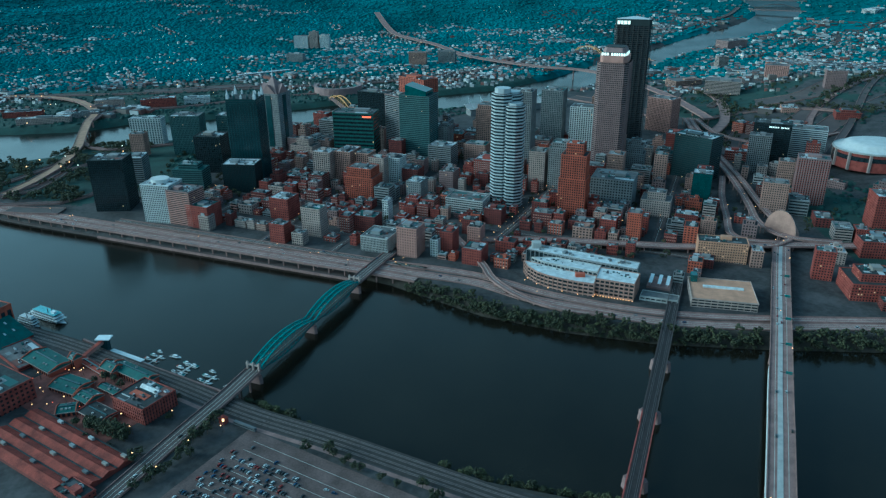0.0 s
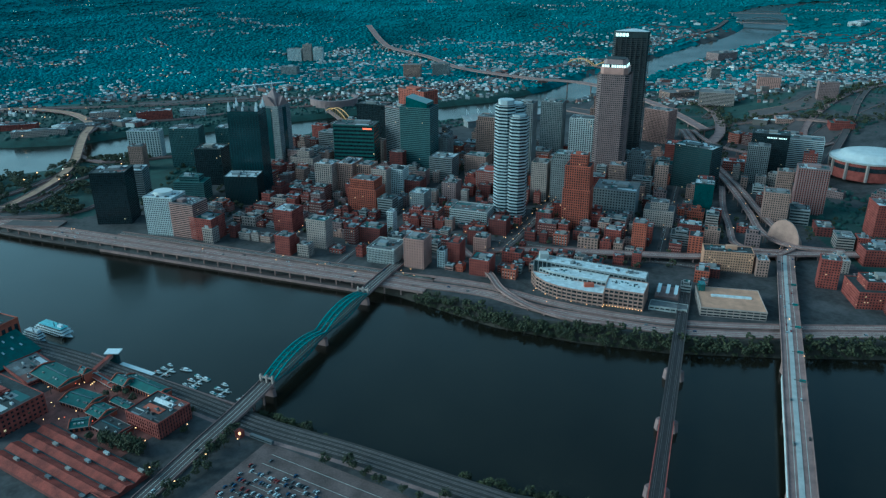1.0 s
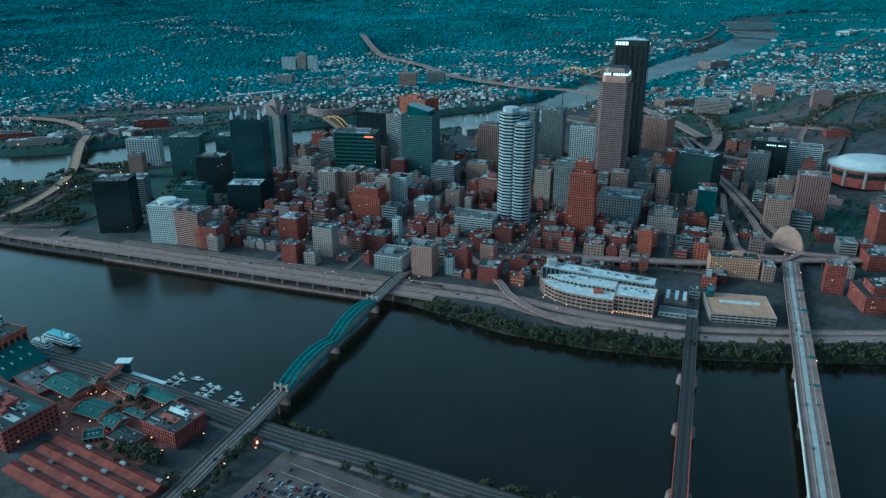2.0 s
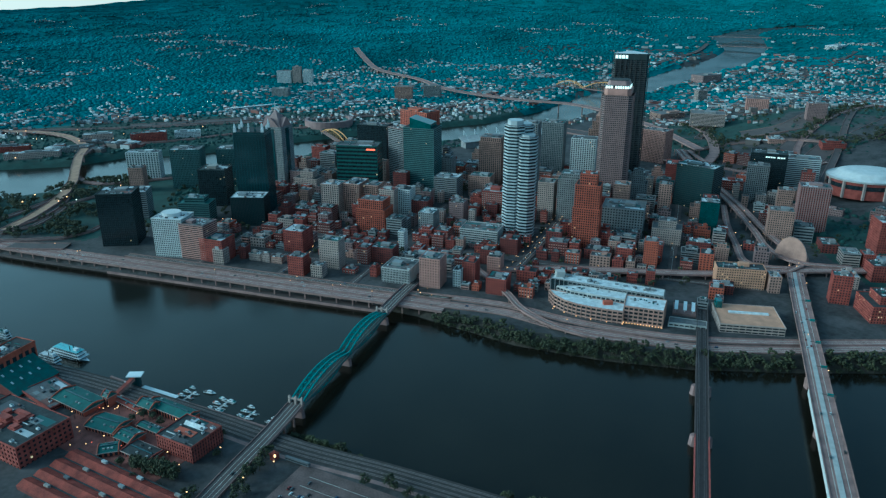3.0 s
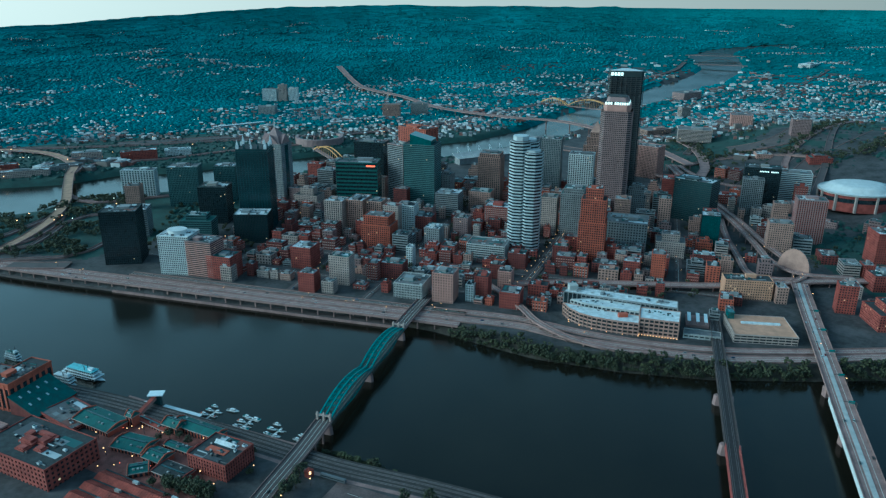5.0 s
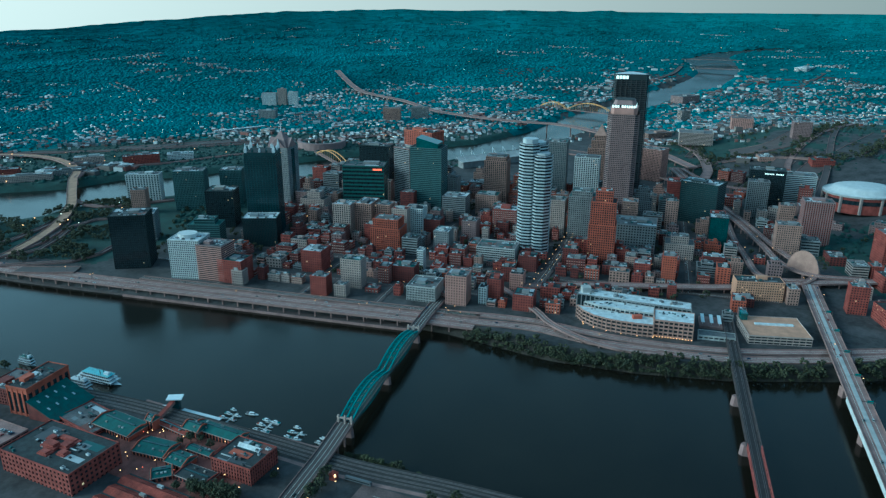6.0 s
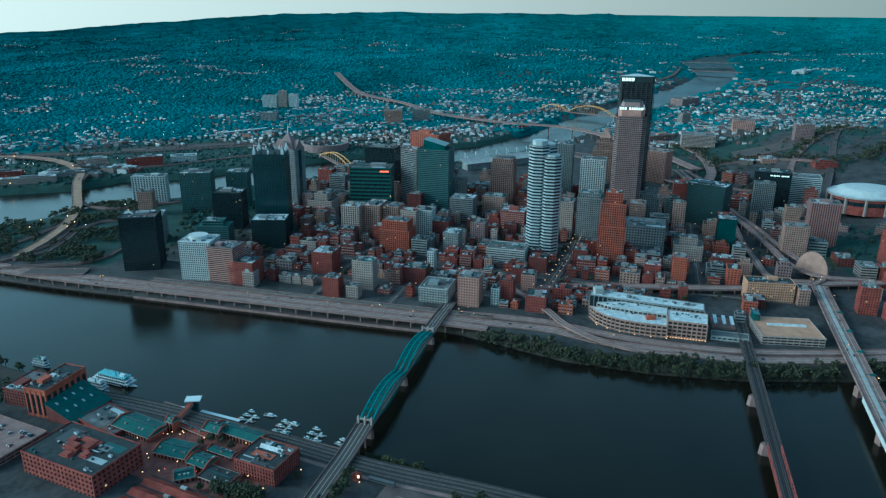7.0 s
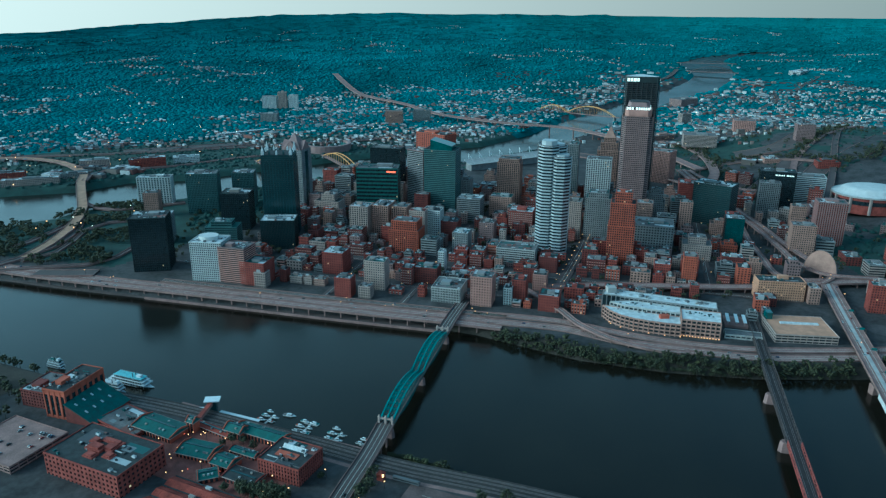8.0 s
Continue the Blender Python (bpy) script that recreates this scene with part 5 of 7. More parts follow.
# ---- the south shore: old station quarter ----
S = -30
commerce = building("brick_office", "broad dark red brick office with a grey roof", -470, 571, 89, 54, 34, S, "punched", BRICK, GLASS, ROOF_DARK, 10, floor=4.4, bay=5, lit=0.004, house=False)
for _x, _y, _w, _d, _h in ((-6, 24, 9, 5, 4.5), (6, 30, 6, 6, 3.2), (-16, 33, 5, 4, 2.6), (14, 20, 5, 4, 3.0), (0, 38, 12, 3, 2.4), (-2, 14, 6, 4, 2.8)):
    part("roof_plant", Mesh().box(_x - _w, _y - _d, 23.5, _x + _w, _y + _d, 23.8 + _h * 0.5).box(_x - _w * 0.7, _y - _d * 0.7, 23.8 + _h * 0.5, _x + _w * 0.7, _y + _d * 0.7, 23.8 + _h), BRICK, commerce, "red brick roof plant room")
building("parking_garage", "pale concrete parking deck with cars on its roof", -572, 612, 74, 62, 20, S, "garage", CONCRETE, GLASS, CONCRETE, 10, floor=3.2, bay=9, house=False, units=0, category="garage")
grain = building("brick_tower", "tall orange brick hall with dark slot windows", -535, 688, 27, 55, 44, -23, "vertical", ORANGE, GLASS, ROOF_DARK, 10, floor=30, bay=7.5, lit=0)
building("brick_block", "lower brick wing with a pale flat roof", -566, 712, 34, 40, 31, -23, "punched", BRICK_DARK, GLASS, ROOF_GREY, 10, lit=0)


def lean_to():
    root = thing("lean_to_hall", pose(-508, 682, 10, 0, 0, -23), "hall with a sloping green roof and skylights", "hall")
    FOOT.append((-500, 695, 22, 26, radians(-23)))
    m = Mesh().add([(-13, -8, 0), (21, -8, 0), (21, 44, 0), (-13, 44, 0), (-13, -8, 22), (21, -8, 5), (21, 44, 5), (-13, 44, 22)],
                   [(3, 2, 1, 0), (4, 5, 6, 7), (0, 1, 5, 4), (1, 2, 6, 5), (2, 3, 7, 6), (3, 0, 4, 7)])
    part("wall", m, BRICK_DARK, root)
    part("roof", Mesh().add([(-13.5, -8.6, 22.6), (21.6, -8.6, 5.1), (21.6, 44.6, 5.1), (-13.5, 44.6, 22.6), (-13.5, -8.6, 22.1), (21.6, -8.6, 4.6), (21.6, 44.6, 4.6), (-13.5, 44.6, 22.1)],
                            [(0, 1, 2, 3), (7, 6, 5, 4), (0, 4, 5, 1), (1, 5, 6, 2), (2, 6, 7, 3), (3, 7, 4, 0)]), TEAL_ROOF, root, "dark green sheet roof")
    for i in range(4):
        for x in (-6, 6):
            y = 0 + i * 11
            z = 22.6 - (x + 13.5) * 0.4986
            part("skylight", Mesh().add([(x - 1.6, y - 1, z + 0.95), (x + 1.6, y - 1, z - 0.65), (x + 1.6, y + 1, z - 0.65), (x - 1.6, y + 1, z + 0.95),
                                         (x - 1.6, y - 1, z + 0.3), (x + 1.6, y - 1, z - 1.3), (x + 1.6, y + 1, z - 1.3), (x - 1.6, y + 1, z + 0.3)],
                                        [(0, 1, 2, 3), (0, 4, 5, 1), (1, 5, 6, 2), (2, 6, 7, 3), (3, 7, 4, 0)]), ROOF_PALE, root)


lean_to()
building("hall", "low hall with a broad grey flat roof", -470, 658, 58, 36, 16, -38, "ribbon", BRICK, GLASS, ROOF_GREY, 10, house=False, lit=0.03)


def mall(label, x, y, w, d, h, rot, ridge=3.2, roof=TEAL_ROOF, wall=ORANGE):
    root = thing("market_hall", pose(x, y, 10, 0, 0, rot), label, "market hall", "old station market halls")
    FOOT.append((x, y, w / 2, d / 2, radians(rot)))
    part("wall", Mesh().box(-w / 2, -d / 2, 0, w / 2, d / 2, h), wall, root)
    g = Mesh()
    n = int(w / 4)
    for i in range(n):
        for y0 in (-d / 2 - 0.12, d / 2 - 0.1):
            g.box(-w / 2 + 1 + i * w / n, y0, 1, -w / 2 + 1 + (i + 0.6) * w / n, y0 + 0.22, h - 1.2)
    part("shop_glazing", g, GLASS, root, kind="stuff")
    part("roof", Mesh().gable(-w / 2, -d / 2, w / 2, d / 2, h, ridge, 0.9), roof, root)
    part("ridge_light", Mesh().box(-w * 0.4, -0.8, h + ridge - 0.5, w * 0.4, 0.8, h + ridge + 0.7), BLUE_GLASS, root)
    part("cornice", Mesh().box(-w / 2 - 1.0, -d / 2 - 1.0, h - 0.7, w / 2 + 1.0, d / 2 + 1.0, h + 0.03), CREAM, root)
    rim = Mesh()
    for sx in (-1, 1):
        rim.add([(sx * w / 2 + e, v, z) for e in (-0.35, 0.35) for v, z in ((-d / 2 - 1, h - 1), (d / 2 + 1, h - 1), (d / 2 + 1, h + 0.8), (d * 0.12, h + ridge + 1.0), (-d * 0.12, h + ridge + 1.0), (-d / 2 - 1, h + 0.8))],
                [(0, 1, 2, 3, 4, 5), (11, 10, 9, 8, 7, 6)] + [(k, (k + 1) % 6, 6 + (k + 1) % 6, 6 + k) for k in range(6)])
    part("gable_wall", rim, wall, root)
    for i in range(5):
        r = random.Random(int(x * 7 + i))
        ux = r.uniform(-0.4, 0.4) * w
        uy = r.choice((-1, 1)) * d * 0.27
        part("roof_unit", Mesh().box(ux - 1, uy - 0.8, h + ridge * 0.3, ux + 1, uy + 0.8, h + ridge * 0.46 + 1.3), UNIT, root)
    return root


mall("brick market hall with a green copper roof", -424, 655, 52, 26, 8, -33)
mall("brick market pavilion with a green hipped roof", -378, 612, 36, 24, 7, -24)
mall("long brick market wing with a green roof", -322, 632, 56, 16, 9, -31)
mall("brick market wing stepping towards the square", -350, 590, 22, 18, 8, -31)
mall("small brick pavilion with a green roof", -348, 640, 20, 14, 10, -31, 4)
mall("brick restaurant wing with white roof machines", -330, 566, 34, 18, 7, -31, 0.9, ROOF_DARK, BRICK)
mall("low brick arcade with green trim", -372, 648, 46, 8, 6, -36, 1.2, TILE_RED)
mall("low brick shop row with a dark flat roof", -306, 598, 26, 12, 6, -31, 0.8, ROOF_DARK, BRICK)
mall("small brick pavilion with an octagonal green roof", -362, 572, 18, 15, 7, 14, 2.2)
mall("narrow brick arcade with a glazed ridge", -335, 605, 30, 8, 6, -31, 1.4, TEAL_ROOF, BRICK)
tower_hall = mall("brick lift tower with a pyramid cap", -392, 652, 9, 9, 14, -31, 4)
office = building("brick_office", "old brick station office with rows of tall windows", -299, 562, 44, 38, 29, -30, "punched", BRICK, GLASS, ROOF_DARK, 10, floor=4.0, bay=3.2, house=False, trim=BRICK_DARK)
part("skylight", Mesh().gable(-12, 24, 12, 31, 18.5, 3, 0.2), ROOF_PALE, office, "long white glazed rooflight")
part("terrace", Mesh().box(-12, 12, 18.3, 10, 20, 19.4), ORANGE, office, "orange tiled roof terrace")


plaza = thing("plaza", pose(-352, 596, 12.1, 0, 0, -31), "dark red brick paved square between the halls", "plaza", kind="structure")
part("paving", Mesh().box(-80, -44, -1, 75, 44, 0.12), material("brick_paving", (0.19, 0.072, 0.058), 0.9, vary=0.4, size=8, fine=1.0), plaza)
_r = random.Random(8)
for _i in range(46):
    _x, _y = _r.uniform(-78, 70), _r.uniform(-40, 40)
    _b = thing("bollard_lamp", plaza.matrix_world @ pose(_x, _y, 0.1), "low warm bollard lamp on the square", "lamp", "square lamps")
    part("post", Mesh().box(-0.12, -0.12, 0, 0.12, 0.12, 2.6), STEEL, _b)
    part("lamp_head", Mesh().prism([(0.4 * math.cos(a), 0.4 * math.sin(a)) for a in (0, 1.05, 2.1, 3.14, 4.2, 5.2)], 2.6, 3.2), LAMP if _i % 4 else RED_GLOW, _b)


def freight_house():
    root = thing("freight_house", pose(-338, 514, 10, 0, 0, -31), "long brick freight house with red ribbed roofs", "hall")
    FOOT.append((-355, 505, 80, 34, radians(-31)))
    part("wall", Mesh().box(-75, -36, 0, 64, 24, 5.6), BRICK_DARK, root)
    for i in range(4):
        y0 = -36 + i * 15
        part("roof", Mesh().gable(-75, y0 + 0.3, 64, y0 + 13.6, 5.6, 2.6, 0.3), TILE_RED, root, "red ribbed metal roof")
        part("gutter", Mesh().box(-75, y0 + 13.8, 5.5, 64, y0 + 15.2, 6.1), ROOF_DARK, root)
        ribs = Mesh()
        for k in range(46):
            x = -74 + k * 3
            for s in (-1, 1):
                ribs.beam((x, y0 + 7, 8.3), (x, y0 + 7 + s * 6.8, 5.7), 0.25)
        part("ribbing", ribs, TILE_RED, root, kind="stuff")
        for x in (-52, -6, 40):
            part("roof_unit", Mesh().box(x + i * 5, y0 + 10, 6, x + 6 + i * 5, y0 + 12.6, 9.2), UNIT, root)


freight_house()
building("brick_block", "small brick block with roof machines at the hall's end", -306, 452, 30, 18, 18, -31, "punched", BRICK, GLASS, ROOF_DARK, 10)


def rails_and_lot():
    trk = [(-1100, 1010, 8.2), (-700, 832, 8.6), (-540, 752, 9), (-427, 703, 9.4), (-286, 629, 9.6), (-191, 576, 9.6), (-98, 534, 9.6), (5, 483, 9.6), (80, 448, 9.6), (300, 360, 9.6)]
    root = thing("railway", pose(0, 0, 0), "double railway line on a brown ballast bed", "railway", kind="structure")
    ln = smooth_line(trk)
    part("ballast", strip(Mesh(), ln, -4, 24, -1.5, 2.6), GRAVEL, root)
    for o in (-12, -7, -1, 4):
        for s in (-0.75, 0.75):
            part("rail", strip(Mesh(), ln, o + s, 0.32, 2.6, 2.85), RAIL, root)
    part("path", strip(Mesh(), ln, -20, 4.5, -1, 2.45), CONCRETE, root, "pale service path")
    for q, d in along(ln, 12):
        FOOT.append((q.x, q.y, 7, 14, math.atan2(d.y, d.x)))
    lot = thing("parking_lot", pose(-160, 478, 12, 0, 0, -29), "worn open parking lot with painted bays", "parking lot", kind="structure")
    part("paving", Mesh().box(-52, -95, -1, 160, 50, 0.35), material("worn_lot", (0.115, 0.078, 0.072), 0.9, vary=0.5, size=22, fine=1.6), lot)
    for j in range(10):
        part("bay_line", Mesh().box(-36, -79 + j * 13, 0.35, 110, -78.7 + j * 13, 0.38), LINE, lot)
    FOOT.append((-130, 450, 105, 60, radians(-29)))
    return lot


rails_and_lot()


def rail_coach():
    root = thing("rail_coach", pose(-186, 548, 12.4, 0, 0, -28), "silver rail coach standing beside the lot", "rail coach")
    part("body", Mesh().box(-13, -1.5, 0.9, 13, 1.5, 3.8).box(-12.6, -1.2, 3.8, 12.6, 1.2, 4.3), UNIT, root)
    part("window_band", Mesh().box(-12, -1.56, 2.2, 12, 1.56, 3.1), GLASS, root)
    for x in (-9, 9):
        part("bogie", Mesh().box(x - 1.5, -1.1, 0, x + 1.5, 1.1, 0.9), STEEL, root)


rail_coach()
fountain = thing("booth", pose(-208, 556, 12, 0, 0, -29), "small red kiosk with a bright lamp", "kiosk")
part("body", Mesh().box(-3, -3, 0, 3, 3, 6).prism([(-3.5, -3.5), (3.5, -3.5), (3.5, 3.5), (-3.5, 3.5)], 6, 9, 0.1), BRICK, fountain)
part("lamp", Mesh().prism([(4 + 1.0 * math.cos(a), -4 + 1.0 * math.sin(a)) for a in (0, 1.05, 2.1, 3.14, 4.2, 5.2)], 6, 8), LAMP, fountain)
part("pole", Mesh().box(3.8, -4.2, 0, 4.2, -3.8, 6), STEEL, fountain)


def boat_mesh(length, wide):
    m = Mesh()
    h, w = length / 2, wide / 2
    deck = [(-h, -w), (h * 0.35, -w), (h, 0), (h * 0.35, w), (-h, w)]
    n = 5
    m.add([(x * 0.93, y * 0.75, -0.3) for x, y in deck] + [(x, y, 1.1) for x, y in deck], [tuple(range(n))[::-1], tuple(range(n, 2 * n))] + [(i, (i + 1) % n, n + (i + 1) % n, n + i) for i in range(n)])
    return m


def motor_boat(x, y, a, length, label):
    root = thing("motor_boat", pose(x, y, 0.1, 0, 0, a), label, "boat", "moored pleasure boats")
    wd = length * 0.3
    part("hull", boat_mesh(length, wd), BOAT_WHITE, root)
    part("cabin", Mesh().prism([(-length * 0.25, -wd * 0.36), (length * 0.2, -wd * 0.3), (length * 0.2, wd * 0.3), (-length * 0.25, wd * 0.36)], 1.1, 2.7, 0.8), BOAT_WHITE, root)
    part("windscreen", Mesh().prism([(-length * 0.1, -wd * 0.37), (length * 0.22, -wd * 0.31), (length * 0.22, wd * 0.31), (-length * 0.1, wd * 0.37)], 1.7, 2.3, 0.95), GLASS, root)
    part("cover", Mesh().box(-length * 0.46, -wd * 0.4, 1.1, -length * 0.27, wd * 0.4, 1.6), random.Random(int(x)).choice((TEAL, BLACK, ORANGE, ROOF_GREY)), root)


def docks():
    rnd = random.Random(12)
    u = Vector((0.47, 0.88, 0))
    v = Vector((0.88, -0.47, 0))
    for i, (x, y, n, ln) in enumerate(((-330, 676, 5, 26), (-293, 650, 6, 34), (-259, 634, 5, 28), (-226, 622, 3, 16))):
        root = thing("floating_dock", pose(x, y, 0.2), "narrow floating mooring dock of grey boards", "dock", "mooring docks")
        a, b = Vector((0, -6, 0.4)), Vector((0, -6, 0.4)) + u * ln
        part("walkway", Mesh().beam(a, b, 2.2, 0.7), PALE_CONCRETE, root)
        for k in range(3):
            c = a + u * (6 + k * (ln - 8) / 2.2)
            part("finger", Mesh().beam(c - v * 8, c + v * 8, 1.0, 0.5), PALE_CONCRETE, root)
            part("mooring_post", Mesh().box(c.x - 9.2, c.y, -3, c.x - 8.8, c.y + 0.4, 3), STEEL, root)
        for k in range(n):
            side = 1 if k % 2 else -1
            p = Vector((x, y, 0)) + u * (1 + (k // 2 + 0.8) * ln / (n / 2 + 0.6)) + v * side * 5.4
            motor_boat(p.x, p.y, math.degrees(math.atan2(v.y, v.x)) + (180 if rnd.random() < 0.4 else 0), rnd.uniform(7.5, 11.5), rnd.choice(("white motor boat moored at a floating dock", "white cabin cruiser with a dark cover at the dock")))
    motor_boat(-302, 690, -20, 15, "long white cabin cruiser moored at the dock head")
    sea = thing("sea_wall", pose(0, 0, 0), "low stone quay wall along the shore", "wall", kind="structure")
    part("wall", strip(Mesh(), smooth_line([(-420, 722, 2), (-340, 676, 2), (-290, 650, 2), (-225, 616, 2)]), 0, 2.5, -5, 2.5), CONCRETE, sea)
    # landing with a lift tower and a covered footbridge
    root = thing("boat_landing", pose(-382, 697, 0), "glass lift tower and covered footbridge to a river landing", "landing")
    part("lift_tower", Mesh().box(-4, -4, 0, 4, 4, 20), BLUE_GLASS, root)
    part("tower_roof", Mesh().box(-8, -5.5, 20, 8, 5.5, 21), BOAT_WHITE, root)
    part("footbridge", Mesh().beam((-1, -3, 17), (-12, -41, 13.5), 4.2, 3.4), PINK, root, "covered pale red footbridge")
    part("footbridge_roof", Mesh().beam((-1, -3, 19), (-12, -41, 15.5), 4.6, 0.5), TILE_RED, root)
    part("pontoon", Mesh().beam((-12, 8, 0.6), (58, -28, 0.6), 9, 1.2), PALE_CONCRETE, root)
    part("canopy", Mesh().beam((6, -1, 5.5), (50, -24, 5.5), 7, 0.6), BOAT_WHITE, root, "long white canopy")
    part("ticket_hut", Mesh().box(-18, 6, 1, -8, 12, 5), BOAT_WHITE, root)
    for k in range(7):
        q = Vector((6, -1, 0)) + Vector((44, -23, 0)) * (k / 6)
        part("canopy_post", Mesh().box(q.x - 0.2, q.y - 0.2, 1, q.x + 0.2, q.y + 0.2, 5.3), STEEL, root)


docks()


def river_boat(x, y, a, length, wide, label, top):
    root = thing("river_boat", pose(x, y, 0.2, 0, 0, a), label, "river boat")
    part("hull", boat_mesh(length, wide), BOAT_WHITE, root)
    z = 1.1
    for i in range(3):
        k = 1 - 0.12 * i
        part("deck_house", Mesh().box(-length * 0.46 * k, -wide * 0.45 * k, z, length * 0.3 * k, wide * 0.45 * k, z + 2.5), GLASS, root)
        part("deck", Mesh().box(-length * 0.48 * k, -wide * 0.49 * k, z + 2.5, length * 0.36 * k, wide * 0.49 * k, z + 3.0), top if i == 2 else BOAT_WHITE, root)
        r = Mesh()
        for j in range(14):
            px = -length * 0.47 * k + j * length * 0.82 * k / 13
            for s in (-1, 1):
                r.box(px - 0.12, s * wide * 0.48 * k - 0.12, z, px + 0.12, s * wide * 0.48 * k + 0.12, z + 4)
        part("railing", r, BOAT_WHITE, root)
        z += 3.0
    part("wheelhouse", Mesh().box(length * 0.12, -2, z, length * 0.22, 2, z + 2.6), BOAT_WHITE, root)
    for s in (-1, 1):
        part("funnel", Mesh().prism([(length * 0.05 + 0.5 * math.cos(b), s * 2.5 + 0.5 * math.sin(b)) for b in (0, 1.26, 2.5, 3.8, 5.0)], z, z + 5), BLACK, root)


river_boat(-488, 778, -27, 62, 15, "large white river boat with pale teal upper decks", material("pale_teal_deck", (0.26, 0.50, 0.54), 0.6, vary=0.3, size=5))
river_boat(-505, 764, -27, 36, 9, "smaller white excursion boat moored alongside", ROOF_PALE)
river_boat(-590, 826, -27, 26, 7, "white excursion boat at the quay", TEAL_ROOF)

# ---- vehicles ----


def car(long_=4.5, high=1.45):
    root = thing("car", pose(0, 0, -500), "parked car with dark windows", "car", "cars")
    body = Mesh().add([(-long_ / 2, -0.88, 0.3), (long_ / 2, -0.85, 0.3), (long_ / 2, 0.85, 0.3), (-long_ / 2, 0.88, 0.3),
                       (-long_ / 2, -0.86, 0.9), (long_ / 2, -0.8, 0.8), (long_ / 2, 0.8, 0.8), (-long_ / 2, 0.86, 0.9)],
                      [(3, 2, 1, 0), (4, 5, 6, 7), (0, 1, 5, 4), (1, 2, 6, 5), (2, 3, 7, 6), (3, 0, 4, 7)])
    body.prism([(-1.45, -0.72), (0.75, -0.72), (0.75, 0.72), (-1.45, 0.72)], high - 0.06, high, 0.98)
    part("body", body, CAR_PAINT, root)
    part("window_band", Mesh().prism([(-2.0, -0.82), (1.35, -0.82), (1.35, 0.82), (-2.0, 0.82)], 0.86, high - 0.06, 0.8), GLASS, root)
    gear = Mesh().box(-long_ / 2 + 0.3, -0.7, 0.16, long_ / 2 - 0.3, 0.7, 0.3)
    for x in (-1.35, 1.4):
        for y in (-0.85, 0.85):
            gear.add([(x + 0.33 * math.cos(b), y + e, 0.33 + 0.33 * math.sin(b)) for e in (-0.1, 0.1) for b in (0, 1.05, 2.09, 3.14, 4.19, 5.24)],
                     [(0, 1, 2, 3, 4, 5), (11, 10, 9, 8, 7, 6)] + [(i, (i + 1) % 6, 6 + (i + 1) % 6, 6 + i) for i in range(6)])
    part("running_gear", gear, TYRE, root, "dark tyres and underbody")
    return root


sedan, van = car(), car(4.9, 1.9)
rnd = random.Random(31)
lot_m = pose(-160, 478, 12.4, 0, 0, -29)
first = True
for j in range(9):
    for i in range(34):
        x, y = -42 + i * 2.9, -76 + j * 13 + rnd.choice((-2.6, 2.6))
        full = (1.1 if (x < 38 and j < 8) else 0.14)
        if rnd.random() < full and rnd.random() < 0.75:
            copy_thing(rnd.choice((sedan, sedan, van)), lot_m @ pose(x, y, 0, 0, 0, 90 + rnd.uniform(-3, 3)))
for ln, width, dens in LANES:
    lanes = max(2, int(width / 4))
    for q, d in along(ln, 16):
        if q.y < 380 or q.x < -900 or q.x > 650 or q.y > 1400:
            continue
        for k in range(lanes):
            if rnd.random() < dens * 0.2:
                o = (k + 0.5) * width / lanes - width / 2
                p = q + Vector((-d.y, d.x, 0)) * o + d * rnd.uniform(-5, 5)
                copy_thing(rnd.choice((sedan, sedan, van)), pose(p.x, p.y, p.z + 0.02, 0, -math.degrees(math.asin(d.z)), math.degrees(math.atan2(d.y, d.x)) + (180 if k * 2 >= lanes else 0)))
garage_m = pose(-572, 612, 19.8, 0, 0, S)
for i in range(16):
    copy_thing(rnd.choice((sedan, van)), garage_m @ pose(rnd.uniform(-32, 32), rnd.choice((10, 24, 30, 44, 50)), 0, 0, 0, 90))
for o in (sedan, van):
    o.matrix_world = lot_m @ pose(60 + (8 if o is van else 0), 20, 0, 0, 0, 12)

# ---- street lamps ----
lamp = thing("street_lamp", pose(0, 0, -500), "tall steel street lamp with a warm light", "street lamp", "street lamps")
part("pole", Mesh().prism([(-0.2, -0.2), (0.2, -0.2), (0.2, 0.2), (-0.2, 0.2)], 0, 9, 0.5).beam((0, 0, 9), (1.6, 0, 9.2), 0.15), STEEL, lamp)
part("lantern", Mesh().box(1.1, -0.45, 8.8, 2.1, 0.45, 9.2), LAMP, lamp)
lamp_spots = []
for ln, width, dens in LANES:
    for q, d in along(ln, 62):
        if -800 < q.x < 640 and 400 < q.y < 1500 and rnd.random() < 0.35:
            s = Vector((-d.y, d.x, 0)) * (width / 2 - 0.2) * rnd.choice((-1, 1))
            lamp_spots.append((q.x + s.x, q.y + s.y, q.z, math.degrees(math.atan2(-s.y, -s.x))))
for i in range(90):
    x, y = rnd.uniform(-450, -150), rnd.uniform(450, 690)
    if is_free(x, y, 2, 2, 0) and depth_in(MON, np.array([x]), np.array([y]))[0] < -20:
        lamp_spots.append((x, y, ground_at(x, y), rnd.uniform(0, 360)))
for i in range(90):
    x, y = rnd.uniform(-520, 520), rnd.uniform(960, 1500)
    if is_free(x, y, 3, 3, 0) and y > 985 - 0.36 * x:
        lamp_spots.append((x, y, ground_at(x, y), rnd.uniform(0, 360)))
